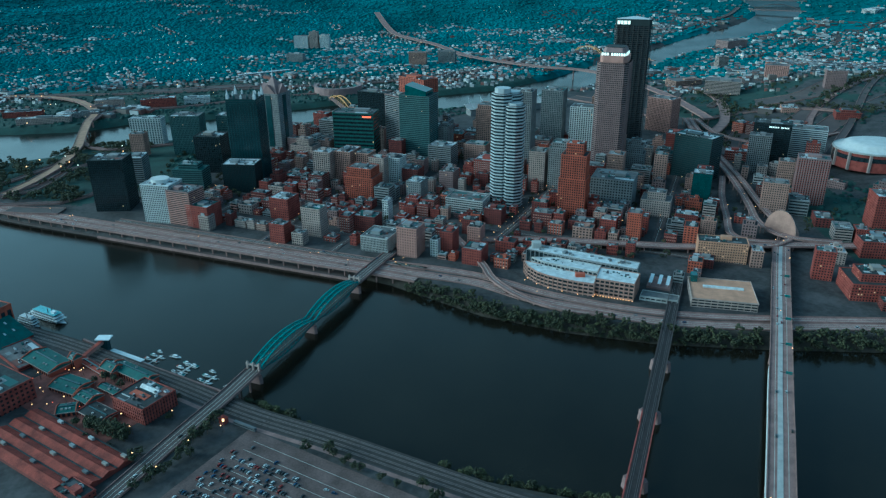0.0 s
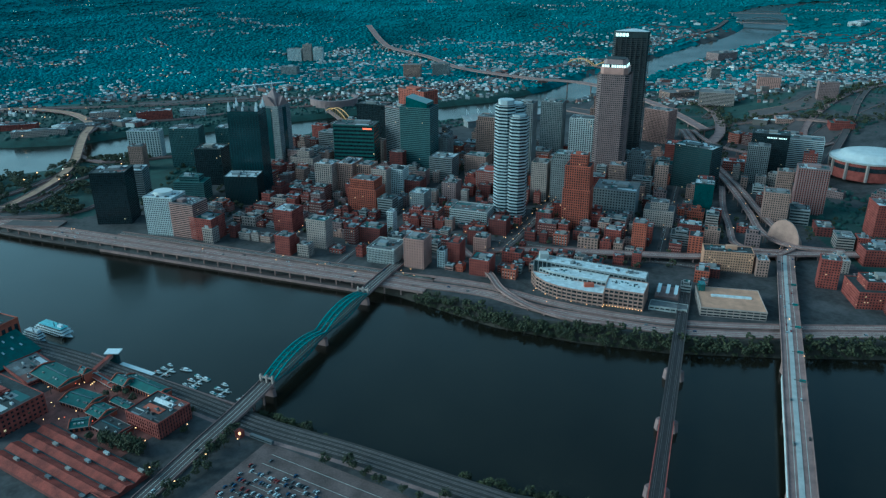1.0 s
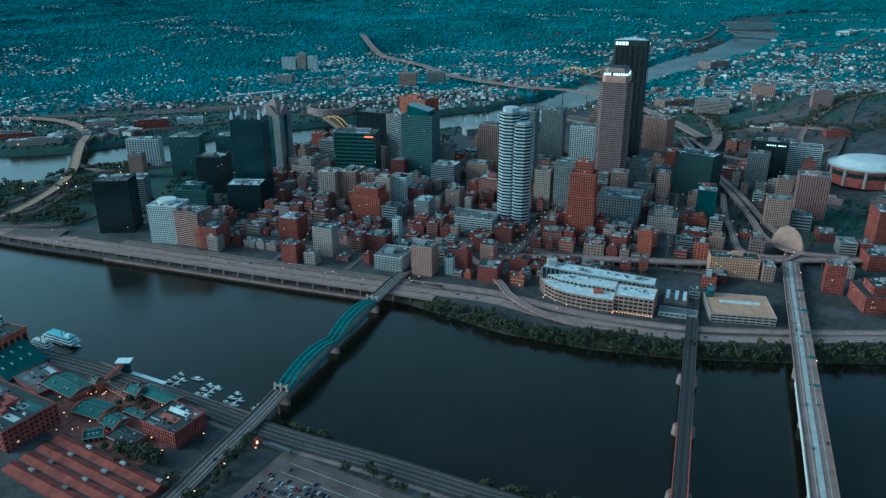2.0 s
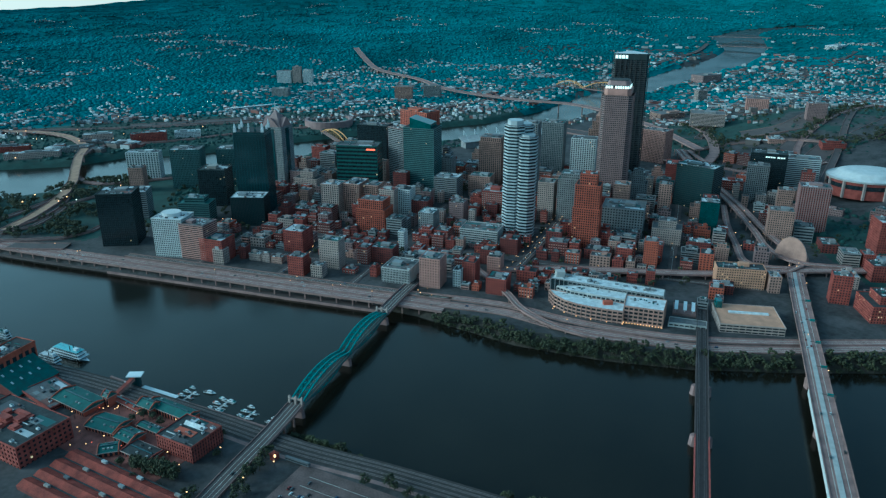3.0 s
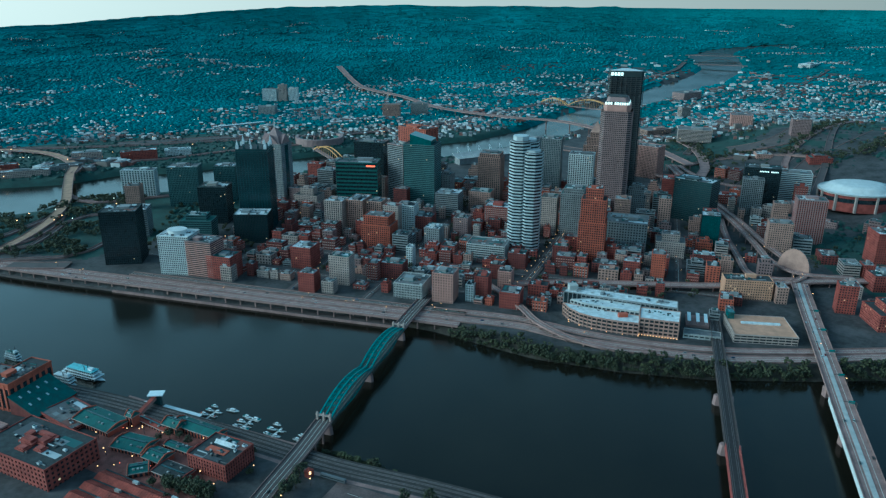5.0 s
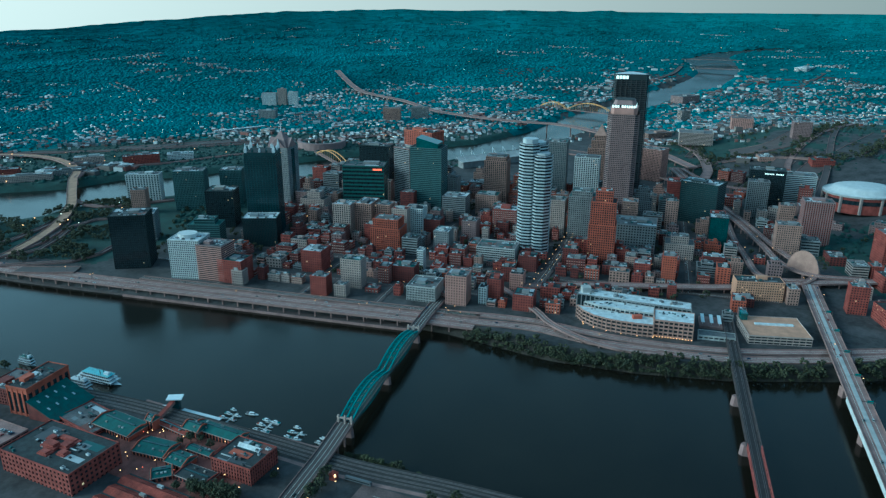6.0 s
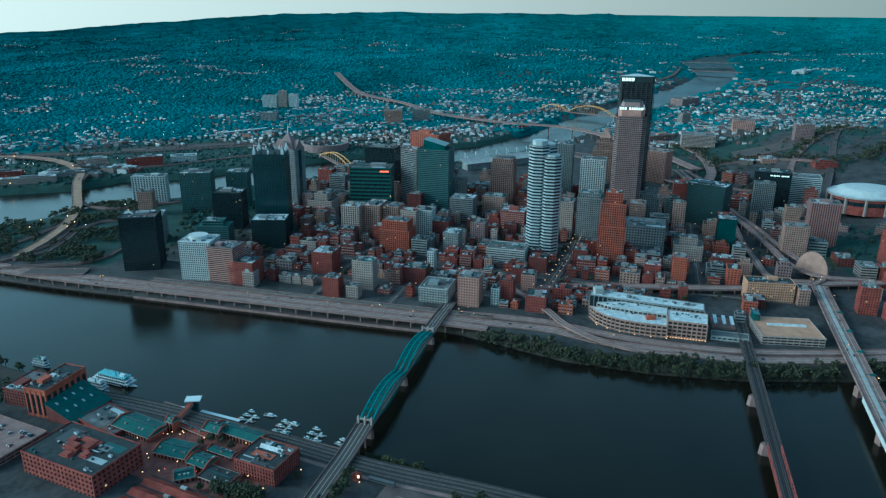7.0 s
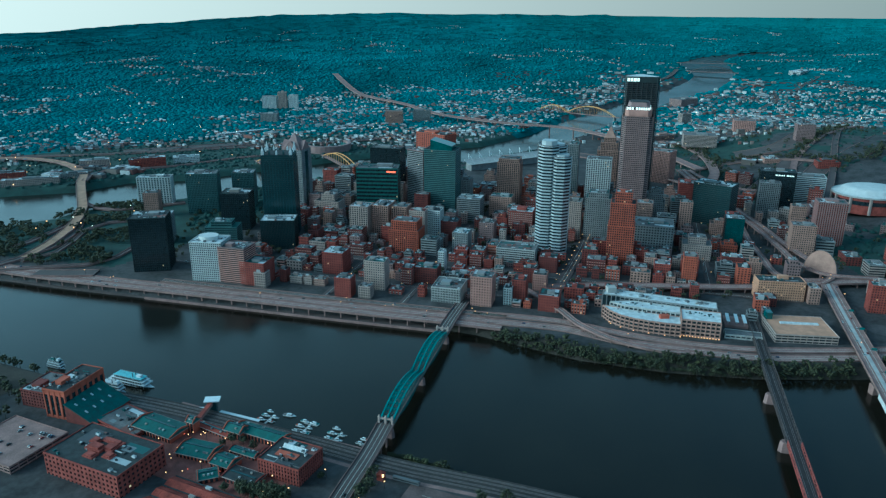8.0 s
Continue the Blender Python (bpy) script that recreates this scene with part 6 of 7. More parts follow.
for q, d in along(smooth_line([(60, 980, 13.2), (110, 1080, 13.5), (160, 1185, 14), (215, 1320, 14.5), (280, 1500, 15)]), 24):
    for k in (-1, 1):
        lamp_spots.append((q.x - d.y * 7.6 * k, q.y + d.x * 7.6 * k, q.z, math.degrees(math.atan2(-d.x * k, d.y * k))))
for x, y, z, a in lamp_spots[1:]:
    copy_thing(lamp, pose(x, y, z, 0, 0, a))
lamp.matrix_world = pose(*lamp_spots[0][:3], 0, 0, lamp_spots[0][3])

# ---- low rows that fill the downtown blocks ----
rnd = random.Random(77)
LOOKS = [("brick_block", "old red brick building in a downtown row", BRICK, "punched"), ("brick_block", "dark brick loft in a downtown row", BRICK_DARK, "punched"),
         ("stone_block", "tan stone building in a downtown row", TAN, "punched"), ("stone_block", "cream fronted building in a downtown row", CREAM, "punched"),
         ("office_block", "grey office building in a downtown row", GREY, "ribbon"), ("office_block", "pale concrete office in a downtown row", PALE_CONCRETE, "ribbon"),
         ("brick_block", "brown brick building in a downtown row", BROWN, "punched"), ("brick_block", "orange brick building in a downtown row", ORANGE, "punched")]
BRICKY = [0, 0, 0, 1, 1, 2, 3, 6, 7, 4]
STONY = [2, 2, 3, 4, 4, 5, 6, 0, 1, 7]


def infill(u0, u1, v0, v1, low, high, looks, rot, pitch_u, pitch_v, fill, ox, oy):
    c, s = math.cos(radians(rot)), math.sin(radians(rot))
    v = v0
    while v < v1:
        u = u0
        deep = pitch_v * rnd.uniform(0.7, 0.95)
        while u < u1:
            w = rnd.uniform(0.6, 1.5) * pitch_u
            x, y = ox + c * (u + w / 2) - s * v, oy + s * (u + w / 2) + c * v
            ok = depth_in(MON, np.array([x]), np.array([y]))[0] < -74 and depth_in(ALLEGHENY, np.array([x]), np.array([y]))[0] < -50
            if ok and rnd.random() < fill:
                for shrink in (1.0, 0.7, 0.5):
                    if min(w, deep) * shrink > 8 and is_free(x, y, w * shrink, deep * shrink, rot, 1.5):
                        name, label, wall, style = LOOKS[rnd.choice(looks)]
                        building(name, label, x, y, w * shrink, deep * shrink, ground_at(x, y) + rnd.uniform(low, high) * rnd.choice((0.7, 0.85, 1.0, 1.0, 1.25)), rot, style, wall,
                                 roof=rnd.choice((None, None, None, ROOF_PALE, ROOF_DARK, ROOF_DARK, ROOF_GREY, TEAL_ROOF)), group="downtown rows", units=1, lit=0.004, trim=rnd.choice((None, None, None, CREAM, PINK)),
                                 floor=rnd.uniform(3.2, 5.0), bay=rnd.uniform(2.4, 5.2), setbacks=rnd.choice(((), (), (), (), ((0.8, 1.0), (1.0, 0.6)))))
                        break
            u += w + rnd.choice((0.3, 0.3, 0.3, 0.3, 1.5, 6))
        v += pitch_v + rnd.choice((0.8, 0.8, 9))


infill(-470, 330, -10, 140, 9, 21, BRICKY, -21, 20, 22, 0.88, 0, 960)
infill(-500, 420, 140, 330, 14, 30, BRICKY, -21, 26, 27, 0.85, 0, 960)
infill(-540, 480, 330, 620, 18, 48, STONY, -21, 32, 32, 0.75, 0, 960)
infill(-100, 430, 620, 900, 12, 34, STONY, -44, 38, 36, 0.42, 60, 960)
infill(-30, 420, -10, 240, 8, 24, BRICKY, -15, 30, 30, 0.32, 470, 800)
infill(0, 700, 0, 700, 8, 22, BRICKY, -15, 40, 42, 0.06, 560, 1050)
infill(-470, 330, -26, 160, 8, 17, BRICKY, -21, 15, 16, 0.95, 4, 951)
infill(-470, 330, -30, 300, 7, 15, BRICKY, -21, 12, 13, 0.75, 0, 955)
infill(-500, 430, 300, 520, 9, 22, STONY, -21, 18, 20, 0.5, 0, 955)

# ---- far landmarks ----


def far_block(name, label, x, y, w, d, h, rot, wall, style="ribbon", z=12.0, roof=ROOF_GREY):
    X, Y, Z, s = (float(v) for v in far_place(x, y, z))
    return building(name, label, X, Y, w * s, d * s, Z + h * s, rot, style, wall, GLASS, roof, base=Z - 3, floor=3.8 * s, bay=5 * s, lit=0.01, units=0)


far_block("hospital", "large pale hospital block on the far hillside", -602, 2990, 56, 36, 44, 0, WHITE, "punched", 16)
far_block("hospital_wing", "tall pale hospital tower with a stepped top", -551, 2990, 34, 34, 60, 0, CREAM, "punched", 16)
far_block("hospital_wing", "pale hospital end wing", -508, 2990, 36, 36, 48, 0, WHITE, "punched", 16)
far_block("office_block", "grey office slab beyond the river", -560, 2640, 60, 30, 30, -8, GREY, "punched")
far_block("apartment_block", "tan apartment slabs beyond the river", -120, 2560, 60, 26, 46, -10, TAN)
far_block("apartment_block", "grey apartment slabs beyond the river", -20, 2610, 60, 26, 42, -10, GREY)
canopy_row = thing("long_canopy", pose(-682, 2356, 13, 0, 0, 34), "long row of bright white canopy roofs across the river", "canopy")
for i in range(14):
    part("canopy_roof", Mesh().gable(i * 12.6, 0, i * 12.6 + 9.5, 9, 7, 1.6), BOAT_WHITE, canopy_row)
part("canopy_deck", Mesh().box(-2, -1, -6, 178, 10, 6.9), GREY, canopy_row)
for a, b, w_, d_, h_, mat_ in ((-905, 1905, 70, 26, 22, CREAM), (-800, 1915, 46, 24, 20, BRICK), (-990, 1730, 120, 24, 15, CREAM), (-925, 1790, 80, 22, 13, GREY), (-760, 1905, 60, 30, 26, BRICK), (-690, 1960, 66, 30, 16, WHITE), (-1080, 1800, 90, 26, 14, BRICK)):
    building("river_block", "low pale roofed block on the north shore", a, b, w_, d_, 12 + h_, 14, "punched", mat_, GLASS, ROOF_PALE, lit=0.01, units=5, group="north shore blocks")
far_block("brick_warehouse", "long red brick warehouse in the far flats", 1120, 2950, 110, 60, 30, 30, BROWN, "punched")
far_block("office_block", "tan tower block in the far flats", 880, 2420, 34, 26, 48, 10, CREAM)
far_block("warehouse", "tan flat warehouse in the far flats", 690, 2150, 90, 50, 22, 20, TAN)
far_block("warehouse", "white roofed warehouse at the river bend", 2420, 4300, 160, 70, 22, 40, WHITE, roof=ROOF_PALE)
far_block("brick_block", "orange brick blocks on the hill", 900, 2060, 60, 40, 30, -20, PINK, "punched", 60)
far_block("warehouse", "pale grey school building on the hill", 720, 1960, 90, 60, 30, -20, CREAM, "ribbon", 36)
gulf = building("stepped_tower", "tan art deco tower with a stepped pyramid top", 335, 1600, 52, 44, 128, R, "vertical", TAN, GLASS, ROOF_GREY, setbacks=((0.75, 1.0), (0.9, 0.75), (1.0, 0.5)))
part("stepped_pyramid", Mesh().prism([(-13, 9), (13, 9), (13, 35), (-13, 35)], 115, 122, 0.75).prism([(-9, 13), (9, 13), (9, 31), (-9, 31)], 122, 128, 0.7).prism([(-6, 16), (6, 16), (6, 28), (-6, 28)], 128, 139, 0.1), TAN, gulf)
hall = thing("convention_hall", pose(170, 1870, 12, 0, 0, 24), "long hall with a sweeping pale cable-hung roof", "hall")
part("wall", Mesh().box(-140, -13, 0, 140, 13, 16), GREY, hall)
curve_roof = Mesh()
for i in range(13):
    y0, z0 = -16 + i * 32 / 12, 17 + 9 * (i / 12) ** 2
    curve_roof.v += [(-145, y0, z0), (145, y0, z0), (145, y0, z0 - 1), (-145, y0, z0 - 1)]
curve_roof.f = [(4 * i + k, 4 * i + (k + 1) % 4, 4 * i + 4 + (k + 1) % 4, 4 * i + 4 + k) for i in range(12) for k in range(4)] + [(3, 2, 1, 0), (48, 49, 50, 51)]
part("roof", curve_roof, PALE_CONCRETE, hall)
for i in range(9):
    part("mast", Mesh().beam((-130 + i * 32, 14, 20), (-130 + i * 32, 18, 40), 0.9).beam((-130 + i * 32, 18, 40), (-130 + i * 32, -12, 18), 0.35), BOAT_WHITE, hall)


far_road("avenue_flats", "long straight avenue through the river flats", [(560, 1900, 16), (900, 2560, 15), (1350, 3150, 15), (2000, 4050, 15)], 20, 0, ASPHALT)
far_road("avenue_flats_upper", "second straight avenue through the river flats", [(660, 1860, 22), (1080, 2450, 17), (1600, 3120, 15), (2350, 4050, 15)], 18, 0, ASPHALT)
for n_, pts_ in enumerate(([(640, 1500), (730, 1590), (830, 1680)], [(720, 1470), (810, 1560), (900, 1640)], [(560, 1440), (600, 1520), (650, 1600)], [(330, 2020), (440, 1900), (500, 1800)], [(-900, 2120), (-700, 2180), (-520, 2240)])):
    far_road("parking_strip", "broad open grey parking strip", [(x, y, ground_at(x, y) + 1.6) for x, y in pts_], 46, 0, ASPHALT)


def stadium():
    root = thing("ballpark", pose(-330, 2120, 12, 0, 0, 10), "open ballpark with curved tan stands", "stadium")
    for k, r0, z in ((0, 40, 8), (1, 50, 14), (2, 60, 20)):
        m = Mesh()
        for i in range(20):
            a0, a1 = radians(150 + i * 12), radians(162 + i * 12)
            m.prism([(r0 * math.cos(a0), r0 * math.sin(a0)), ((r0 + 9) * math.cos(a0), (r0 + 9) * math.sin(a0)), ((r0 + 9) * math.cos(a1), (r0 + 9) * math.sin(a1)), (r0 * math.cos(a1), r0 * math.sin(a1))], 0, z)
        part("stand", m, (GREY, TEAL_ROOF, BROWN)[k], root, kind="stuff")
    part("field", Mesh().prism([(39 * math.cos(radians(a)), 39 * math.sin(radians(a))) for a in range(0, 360, 24)], 0, 0.6), GRASS, root)


stadium()

# ---- trees ----
ICO = [(-0.526, 0, 0.851), (0.526, 0, 0.851), (-0.526, 0, -0.851), (0.526, 0, -0.851), (0, 0.851, 0.526), (0, 0.851, -0.526), (0, -0.851, 0.526), (0, -0.851, -0.526),
       (0.851, 0.526, 0), (-0.851, 0.526, 0), (0.851, -0.526, 0), (-0.851, -0.526, 0)]
ICO_F = [(0, 1, 4), (0, 4, 9), (9, 4, 5), (4, 8, 5), (4, 1, 8), (8, 1, 10), (8, 10, 3), (5, 8, 3), (5, 3, 2), (2, 3, 7), (7, 3, 10), (7, 10, 6), (7, 6, 11), (11, 6, 0), (0, 6, 1), (6, 10, 1), (9, 11, 0), (9, 2, 11), (9, 5, 2), (7, 11, 2)]
LEAF_WARM = material("yellowing_leaves", (0.085, 0.085, 0.035), 0.85, vary=0.5, size=6, fine=0.8, per="island")


def tree(seed, height, spread, leaf, label):
    r = random.Random(seed)
    root = thing("tree", pose(0, 0, -500), label, "tree", "trees")
    t = Mesh().prism([(0.35 * math.cos(a), 0.35 * math.sin(a)) for a in (0, 1.05, 2.1, 3.14, 4.2, 5.24)], -1, height * 0.55, 0.45)
    for i in range(5):
        a = i * 1.26 + r.uniform(-0.3, 0.3)
        t.beam((0, 0, height * (0.3 + 0.05 * i)), (spread * 0.6 * math.cos(a), spread * 0.6 * math.sin(a), height * (0.55 + 0.05 * i)), 0.18)
    part("trunk", t, BARK, root)
    m = Mesh()
    for i in range(46):
        a, e = r.uniform(0, 6.283), r.uniform(-0.75, 1.0)
        k = r.uniform(0.45, 1.0)
        lump = 1 + 0.25 * math.sin(3 * a + seed) + 0.15 * math.sin(5 * a + 2 * e)
        cx, cy, cz = spread * k * lump * math.cos(a) * math.sqrt(1 - 0.8 * e * e), spread * k * lump * math.sin(a) * math.sqrt(1 - 0.8 * e * e), height * (0.62 + 0.34 * e * k)
        q = r.uniform(0.16, 0.30) * spread
        m.add([(cx + x * q * r.uniform(0.6, 1.35), cy + y * q * r.uniform(0.6, 1.35), cz + z * q * r.uniform(0.5, 1.1)) for x, y, z in ICO], ICO_F)
    for i in range(130):
        a, e = r.uniform(0, 6.283), r.uniform(-0.8, 1.0)
        k = r.uniform(0.85, 1.25)
        c = Vector((spread * k * math.cos(a) * math.sqrt(1 - 0.8 * e * e), spread * k * math.sin(a) * math.sqrt(1 - 0.8 * e * e), height * (0.62 + 0.36 * e * k)))
        p = [c + Vector((r.uniform(-1, 1), r.uniform(-1, 1), r.uniform(-1, 1))) * 0.55 for _ in range(3)]
        m.add([tuple(v) for v in p], [(0, 1, 2)])
    part("crown", m, leaf, root)
    return root


KINDS = [tree(1, 11, 4.2, LEAF, "broad leafy tree with a dark green crown"), tree(2, 9, 3.6, LEAF, "rounded dark green tree"),
         tree(3, 13, 4.6, LEAF, "tall dark green tree with a ragged crown"), tree(4, 8, 3.4, LEAF_WARM, "smaller tree with yellowing leaves"),
         tree(5, 4.5, 2.8, LEAF, "low dark bush by the water")]
spots = []


def row(pts, gap, rows_, spread, kinds):
    ln = smooth_line([(x, y, 0) for x, y in pts])
    for q, d in along(ln, gap):
        for k in range(rows_):
            o = rnd.uniform(-spread, spread)
            x, y = q.x - d.y * o + rnd.uniform(-2, 2), q.y + d.x * o + rnd.uniform(-2, 2)
            spots.append((x, y, rnd.choice(kinds)))


row([(-66, 868), (-20, 836), (38, 797), (90, 768), (136, 756), (234, 729), (350, 716), (483, 711), (640, 702)], 6.2, 3, 6.5, [0, 0, 1, 2, 0, 1, 3, 4])
row([(-79, 871), (38, 788), (136, 747), (234, 722), (350, 710), (483, 704), (620, 698)], 5, 1, 2, [4, 1, 4, 0])
row([(-195, 603), (-150, 578), (-101, 549), (-40, 520), (5, 501), (60, 484), (121, 468), (180, 446)], 5.0, 2, 4, [4, 4, 1, 3, 4])
row([(-244, 480), (-226, 530), (-212, 566)], 8, 1, 4, [0, 1, 2])
row([(-290, 470), (-272, 500), (-262, 520)], 9, 1, 4, [0, 1])
row([(-330, 548), (-306, 540), (-285, 532)], 6, 2, 3, [2, 2])
for k in range(26):
    spots.append((rnd.uniform(-420, -230), rnd.uniform(470, 640), rnd.choice((0, 1, 4))))
row([(-620, 848), (-560, 812), (-500, 775)], 8, 1, 5, [4, 1])
for i in range(520):
    spots.append((rnd.uniform(-860, -585), rnd.uniform(640, 940), rnd.choice((0, 1, 2))))
for x, y in ((-146, 527), (-98, 508), (-88, 499), (-78, 492), (-10, 455), (6, 446), (-212, 500), (-204, 516), (-224, 508)):
    spots.append((x, y, rnd.choice((0, 1))))
for i in range(1700):
    x, y = rnd.uniform(-980, -640), rnd.uniform(1150, 1560)
    lane = min(math.hypot(x - a, y - b) for a, b in ((-783, 1204), (-770, 1270), (-766, 1345), (-773, 1415), (-752, 1310), (-757, 1240), (-790, 1195), (-790, 1360), (-810, 1290), (-738, 1370), (-735, 1290), (-742, 1225), (-690, 1150), (-735, 1130), (-650, 1120)))
    if rough(x, y, 38, 3.0) > -0.12 and lane > 20 and depth_in(ALLEGHENY, np.array([x]), np.array([y]))[0] < -8 and depth_in(MON, np.array([x]), np.array([y]))[0] < -50:
        spots.append((x, y, rnd.choice((0, 1, 2))))
for i in range(420):
    x, y = rnd.uniform(500, 980), rnd.uniform(840, 1320)
    if rough(x, y, 50, 7.0) > 0.1:
        spots.append((x, y, rnd.choice((0, 1, 2, 3))))
for i in range(1500):
    x, y = rnd.uniform(-560, 470), rnd.uniform(930, 1500)
    if y > 985 - 0.36 * x:
        spots.append((x, y, rnd.choice((1, 4, 3, 0))))
row([(96, 946), (150, 940), (230, 926), (330, 938)], 7, 2, 3, [0, 1, 4])
row([(-268, 452), (-252, 486), (-240, 520), (-226, 552)], 6, 2, 5, [0, 1, 2])
row([(-330, 546), (-308, 538), (-286, 526)], 5, 2, 4, [2, 0, 1])
row([(-196, 566), (-120, 528), (-40, 492), (60, 452)], 16, 1, 3, [0, 1, 4])
row([(-120, 520), (-60, 486), (10, 450)], 19, 1, 5, [1, 0])
row([(560, 1480), (640, 1640), (700, 1850), (690, 2050)], 9, 2, 22, [0, 1, 2])
row([(660, 1780), (760, 1775), (850, 1705), (930, 1600)], 8, 2, 16, [0, 1, 2])
row([(860, 1720), (985, 1840), (1150, 1970)], 8, 2, 16, [0, 1, 2])
row([(960, 1600), (1060, 1660), (1180, 1740)], 8, 3, 22, [0, 1, 2])
for i in range(520):
    x, y = rnd.uniform(560, 1180), rnd.uniform(1440, 1990)
    if rough(x, y, 60, 4.0) > 0.25:
        spots.append((x, y, rnd.choice((0, 1, 2))))
placed = [0] * len(KINDS)
rest, light = Mesh(), []
for k, (tall, broad) in enumerate(((11, 4.2), (9, 3.6), (13, 4.6), (8, 3.4), (4.5, 2.8))):
    r_, lm = random.Random(60 + k), Mesh().prism([(0.3, -0.3), (0.3, 0.3), (-0.3, 0.3), (-0.3, -0.3)], -1, tall * 0.5, 0.5)
    for i in range(15):
        a, e = r_.uniform(0, 6.283), r_.uniform(-0.7, 1.0)
        q = r_.uniform(0.26, 0.42) * broad
        cx, cy, cz = broad * 0.75 * math.cos(a) * math.sqrt(1 - 0.8 * e * e), broad * 0.75 * math.sin(a) * math.sqrt(1 - 0.8 * e * e), tall * (0.62 + 0.28 * e)
        lm.add([(cx + x * q * r_.uniform(0.6, 1.35), cy + y * q * r_.uniform(0.6, 1.35), cz + z * q * r_.uniform(0.5, 1.1)) for x, y, z in ICO], ICO_F)
    light.append(lm.data("tree_crown", LEAF))
spots = [s for s in spots if depth_in(MON, np.array([s[0]]), np.array([s[1]]))[0] < -1 and is_free(s[0], s[1], 3, 3, 0, 0.5)]
spots.sort(key=lambda s: math.hypot(s[0] - EX, s[1] - EY))
for i, (x, y, k) in enumerate(spots):
    size = rnd.uniform(0.75, 1.25)
    m = pose(x, y, max(0.3, ground_at(x, y) - 0.3), 0, 0, rnd.uniform(0, 360)) @ Matrix.Diagonal((size, size, size * rnd.uniform(0.85, 1.1), 1))
    if i >= 290:
        rest.add([tuple(m @ v.co) for v in light[k].vertices], [tuple(p.vertices) for p in light[k].polygons])
        continue
    if not placed[k]:
        KINDS[k].matrix_world = m
    else:
        t = copy_thing(KINDS[k], m)
        t.matrix_world = m
    placed[k] += 1
more_trees = thing("park_trees", pose(0, 0, 0), "many further dark green park and street trees", "trees", kind="stuff")
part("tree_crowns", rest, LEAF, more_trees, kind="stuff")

# ---- distant houses, yards and woods ----
rs = np.random.RandomState(5)


def scattered(n, r0, r1, half=46):
    th = np.radians(rs.uniform(-half, half, n))
    r = 1 / rs.uniform(1 / r1, 1 / r0, n)
    return EX + r * np.sin(th), EY + r * np.cos(th), r


def clear_of_all(x, y, near=True):
    """Clear of rivers and downtown, and, for houses and lamps, of the open lots on the hill."""
    ok = np.maximum(depth_in(MON, x, y), depth_in(ALLEGHENY, x, y)) < -24
    down = (x > -660) & (x < 560) & (y < 1800 + 0.8 * x) & (y > 640)
    lower_hill = (x > 480) & (x < 1120) & (y > 1380) & (y < 1980) & (rough(x, y, 45, 8.0) < 0.62)
    if near:
        ok &= ~lower_hill
    return ok & ~down & (y > 900) & ~((x > 690) & (x < 980) & (y > 1240) & (y < 1540))


def houses(name, label, plots, wide, high, pitched, test=None):
    x, y, r = plots
    keep = clear_of_all(x, y)
    if test:
        keep &= test(x, y, r)
    x, y, r = x[keep], y[keep], r[keep]
    X, Y, Z, s = far_place(x, y, land(x, y))
    walls, roofs = Mesh(), Mesh()
    ang = np.radians(20 * np.round(3 * rough(x, y, 300, 9.0)) - 15)
    for px, py, pz, k, a in zip(X, Y, Z, s, ang):
        w, d, h = wide * rs.uniform(0.7, 1.5) * k, wide * rs.uniform(0.6, 1.1) * k, high * rs.uniform(0.6, 1.4) * k
        c, sn = math.cos(a), math.sin(a)
        at = lambda u, v, z: (px + c * u - sn * v, py + sn * u + c * v, pz + z)
        b = [at(u, v, z) for z in (-2, h) for u, v in ((-w / 2, -d / 2), (w / 2, -d / 2), (w / 2, d / 2), (-w / 2, d / 2))]
        walls.add(b, [(0, 1, 5, 4), (1, 2, 6, 5), (2, 3, 7, 6), (3, 0, 4, 7)])
        if pitched:
            e, q = 0.6 * k, d * 0.36
            o = [at(-w / 2 - e, -d / 2 - e, h), at(w / 2 + e, -d / 2 - e, h), at(w / 2 + e, d / 2 + e, h), at(-w / 2 - e, d / 2 + e, h), at(-w / 2 - e, 0, h + q), at(w / 2 + e, 0, h + q)]
            roofs.add(o, [(0, 1, 5, 4), (2, 3, 4, 5), (1, 2, 5), (3, 0, 4), (3, 2, 1, 0)])
        else:
            roofs.add([at(-w / 2 - 0.3, -d / 2 - 0.3, h), at(w / 2 + 0.3, -d / 2 - 0.3, h), at(w / 2 + 0.3, d / 2 + 0.3, h), at(-w / 2 - 0.3, d / 2 + 0.3, h)], [(0, 1, 2, 3)])
            roofs.add([at(-w / 5, -d / 5, h + 2 * k), at(w / 5, -d / 5, h + 2 * k), at(w / 5, d / 5, h + 2 * k), at(-w / 5, d / 5, h + 2 * k), at(-w / 5, -d / 5, h), at(w / 5, -d / 5, h), at(w / 5, d / 5, h), at(-w / 5, d / 5, h)],
                      [(0, 1, 2, 3), (4, 5, 1, 0), (5, 6, 2, 1), (6, 7, 3, 2), (7, 4, 0, 3)])
    root = thing(name, pose(0, 0, 0), label, "houses", kind="stuff")
    part("wall_stock", walls, HOUSE_WALL, root, kind="stuff")
    part("roof_stock", roofs, HOUSE_ROOF, root, kind="stuff")


def in_flats(x, y, r):
    n = rough(x, y, 200, 6.0)
    a = depth_in(ALLEGHENY, x, y)
    return ((a > -620) & (r < 5600) & (x > 300) & (y < 2.2 * x + 1700) & (n > 0.22)) | ((a > -480) & (x < 500) & (n > 0.4)) | (n > 0.85)


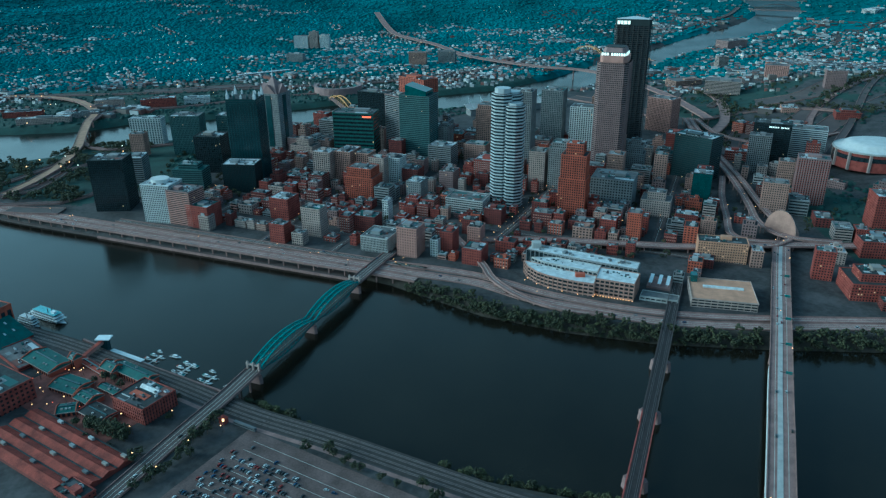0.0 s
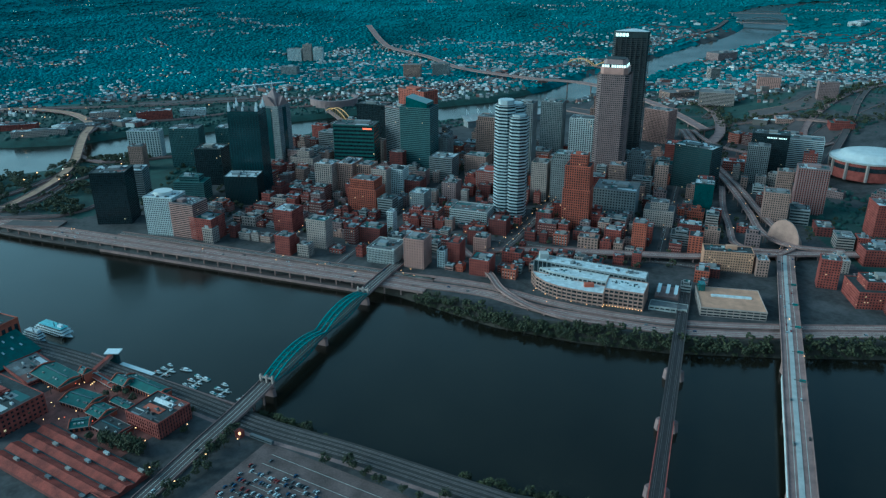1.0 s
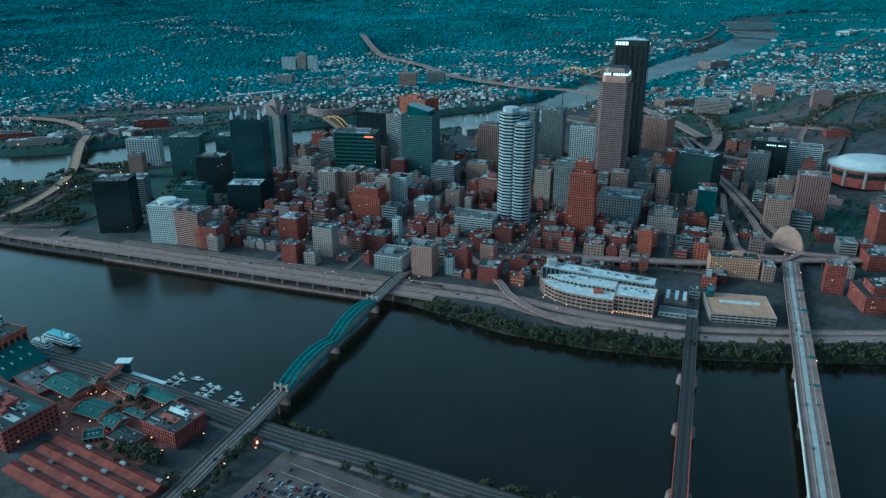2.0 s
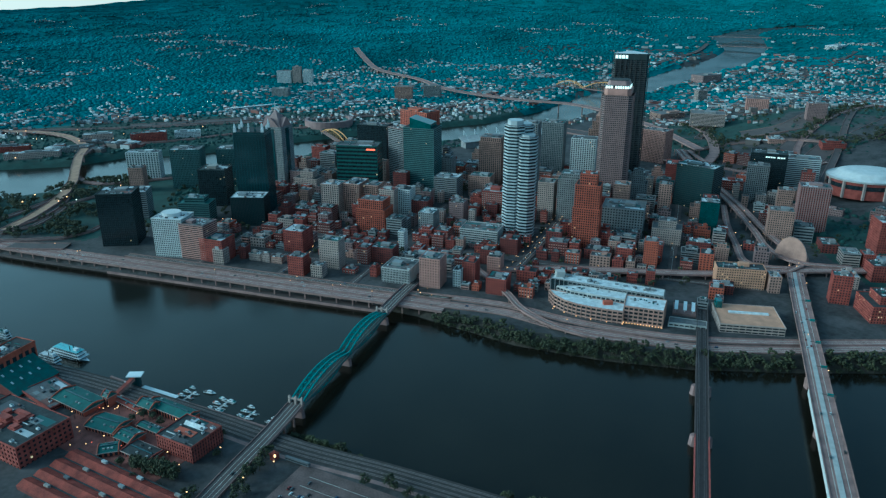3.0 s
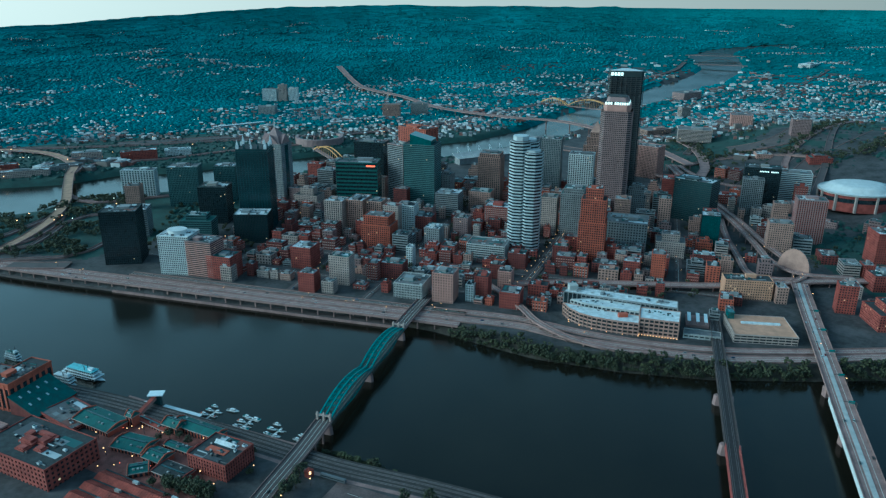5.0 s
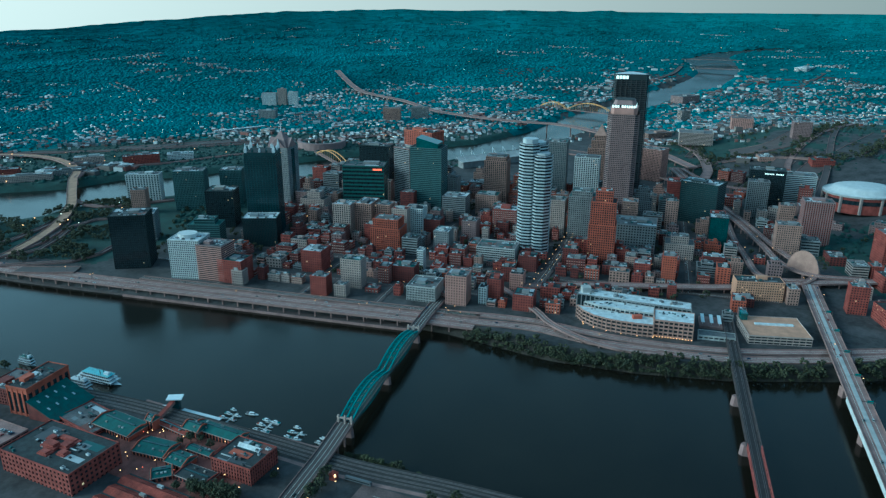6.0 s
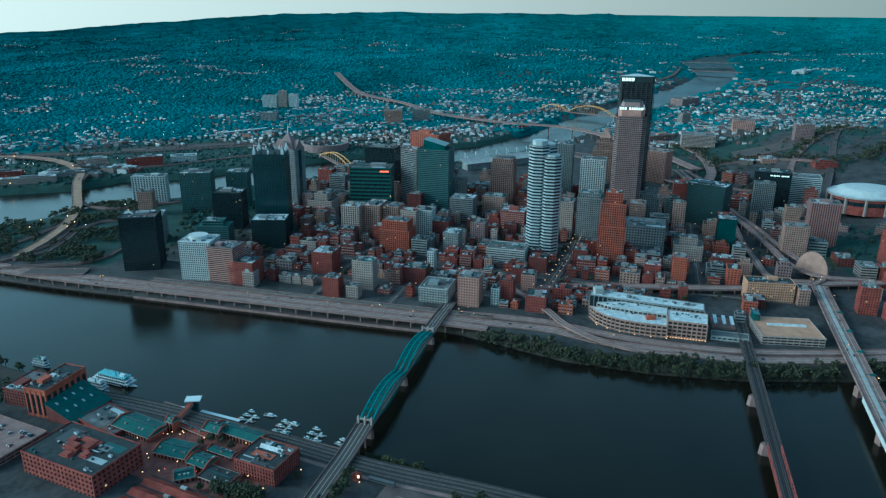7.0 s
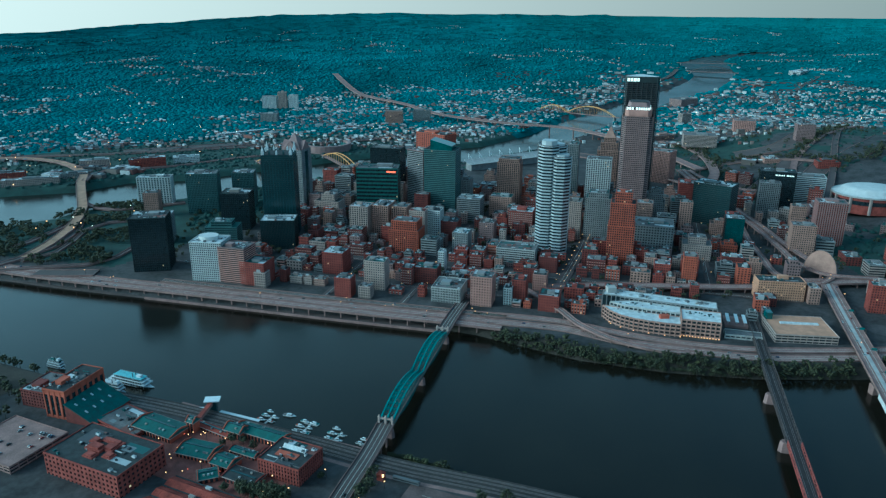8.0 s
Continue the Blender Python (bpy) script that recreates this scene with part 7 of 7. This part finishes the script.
def street_rows(n, r0, r1, test, half=46):
    """House plots on both sides of short bending streets."""
    sx, sy, sr = scattered(n, r0, r1, half)
    keep = clear_of_all(sx, sy) & test(sx, sy, sr)
    xs, ys = [], []
    for x, y, r in zip(sx[keep], sy[keep], sr[keep]):
        a = radians(20 * round(3 * float(rough(x, y, 300, 9.0))) - 15) + rs.choice([0.0, 1.571]) + rs.normal(0, 0.12)
        bend = rs.normal(0, 0.03)
        gap = 15 + 0.0012 * r
        for k in range(rs.randint(5, 22)):
            x, y, a = x + gap * math.cos(a), y + gap * math.sin(a), a + bend
            for side in (-1, 1):
                if rs.uniform() < 0.6:
                    o, e = side * rs.uniform(11, 26), rs.uniform(-7, 7)
                    xs.append(x - o * math.sin(a) + e * math.cos(a))
                    ys.append(y + o * math.cos(a) + e * math.sin(a))
    x, y = np.array(xs), np.array(ys)
    return x, y, np.hypot(x - EX, y - EY)


def on_ridges(x, y, r):
    """Hill suburbs: thick near the river flats, then only along some ridges."""
    n = rough(x, y, 330, 2.0) + 0.5 * rough(x, y, 120, 5.0)
    far = rough(x, y, 900, 7.0) + 0.5 * rough(x, y, 300, 3.0)
    left = x < -700
    return ((r > 2200) & (r < 3700) & (n > np.where(left, 0.25, -0.55))) | ((r > 3700) & (far > 0.42)) | ((x > 560) & (r < 4300) & (n > -0.1))


houses("distant_houses", "countless small houses along the streets of the far hills", street_rows(1500, 1750, 12000, on_ridges), 8.4, 5.6, True)
houses("distant_buildings", "low commercial buildings on the river flats", scattered(5200, 1650, 6500), 25, 9, False, in_flats)


def woods(n, r0, r1, base, mat, flat=0.62):
    x, y, r = scattered(n, r0, r1, 48)
    nz = rough(x, y, 330, 2.0) + 0.5 * rough(x, y, 120, 5.0)
    keep = clear_of_all(x, y, False) & ((nz < 0.2) | (rs.uniform(0, 1, n) < 0.5))
    flats = ((x > 300) & (y < 2.2 * x + 1700) & (y > 1.15 * x + 300) & (r < 5600))
    keep &= ~((x < -560) & (y < 1660))
    keep &= ~(flats & (rs.uniform(0, 1, n) < 0.55))
    lots = (x > 560) & (x < 1000) & (y > 1440) & (y < 1960)
    keep &= ~(lots & (rs.uniform(0, 1, n) < 0.5))
    x, y, r = x[keep], y[keep], r[keep]
    X, Y, Z, s = far_place(x, y, land(x, y))
    m = len(X)
    size = base * (0.5 + 0.9 * rs.uniform(0, 1, m)) * s * (1 + 0.5 * np.clip((r - 3000) / 5000, 0, 1.0))
    turn = np.arange(6) * math.pi / 3
    dome = np.array([(math.cos(a), math.sin(a), -0.35) for a in turn] + [(0.7 * math.cos(a + 0.5), 0.7 * math.sin(a + 0.5), 0.62) for a in turn[::2]] + [(0.1, 0, 1.0)])
    tri = np.array([(0, 1, 6), (1, 2, 7), (2, 3, 7), (3, 4, 8), (4, 5, 8), (5, 0, 6), (1, 7, 6), (3, 8, 7), (5, 6, 8), (6, 7, 9), (7, 8, 9), (8, 6, 9)])
    v = np.stack([X, Y, Z], -1)[:, None, :] + dome[None] * rs.uniform(0.65, 1.3, (m, 10, 1)) * size[:, None, None] * np.array([1.2, 1.2, flat]) + np.array([0, 0, 0.3]) * size[:, None, None]
    f = (tri[None] + 10 * np.arange(m)[:, None, None]).reshape(-1, 3)
    me = bpy.data.meshes.new("distant_woods")
    me.from_pydata(v.reshape(-1, 3).tolist(), [], f.tolist())
    me.materials.append(mat)
    me.polygons.foreach_set("use_smooth", [True] * len(me.polygons))
    me.update()
    tagged(new("distant_woods", me), "dark wooded hills with countless tree crowns", "woods", kind="stuff")


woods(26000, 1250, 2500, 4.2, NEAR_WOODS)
# the farther crowns take the leaf colour with haze mixed in
woods(95000, 2400, 16000, 6.8, HAZY_LEAF, 0.42)
x, y, r = scattered(420, 1500, 9000)
keep = clear_of_all(x, y)
X, Y, Z, s = far_place(x[keep], y[keep], land(x[keep], y[keep]))
glints = Mesh()
for px, py, pz, k in zip(X, Y, Z, s):
    q = 0.7 * rs.uniform(0.6, 1.3)
    glints.prism([(px - q, py - q), (px + q, py - q), (px + q, py + q), (px - q, py + q)], pz + 8 * k, pz + 8 * k + 1.6 * q)
white_points = Mesh()
for px, py, pz, k in list(zip(X, Y, Z, s))[::3]:
    for e in range(2):
        ox, oy, q = rs.uniform(-60, 60), rs.uniform(-40, 40), 0.5
        white_points.prism([(px + ox - q, py + oy - q), (px + ox + q, py + oy - q), (px + ox + q, py + oy + q), (px + ox - q, py + oy + q)], pz + 9 * k, pz + 9 * k + 1.0)
far_lamps = thing("distant_lamps", pose(0, 0, 0), "scattered warm street lights on far streets", "street lamps", kind="stuff")
part("lamp_heads", glints, LAMP, far_lamps, kind="stuff")
part("white_lamp_heads", white_points, LAMP_WHITE, far_lamps, kind="stuff")
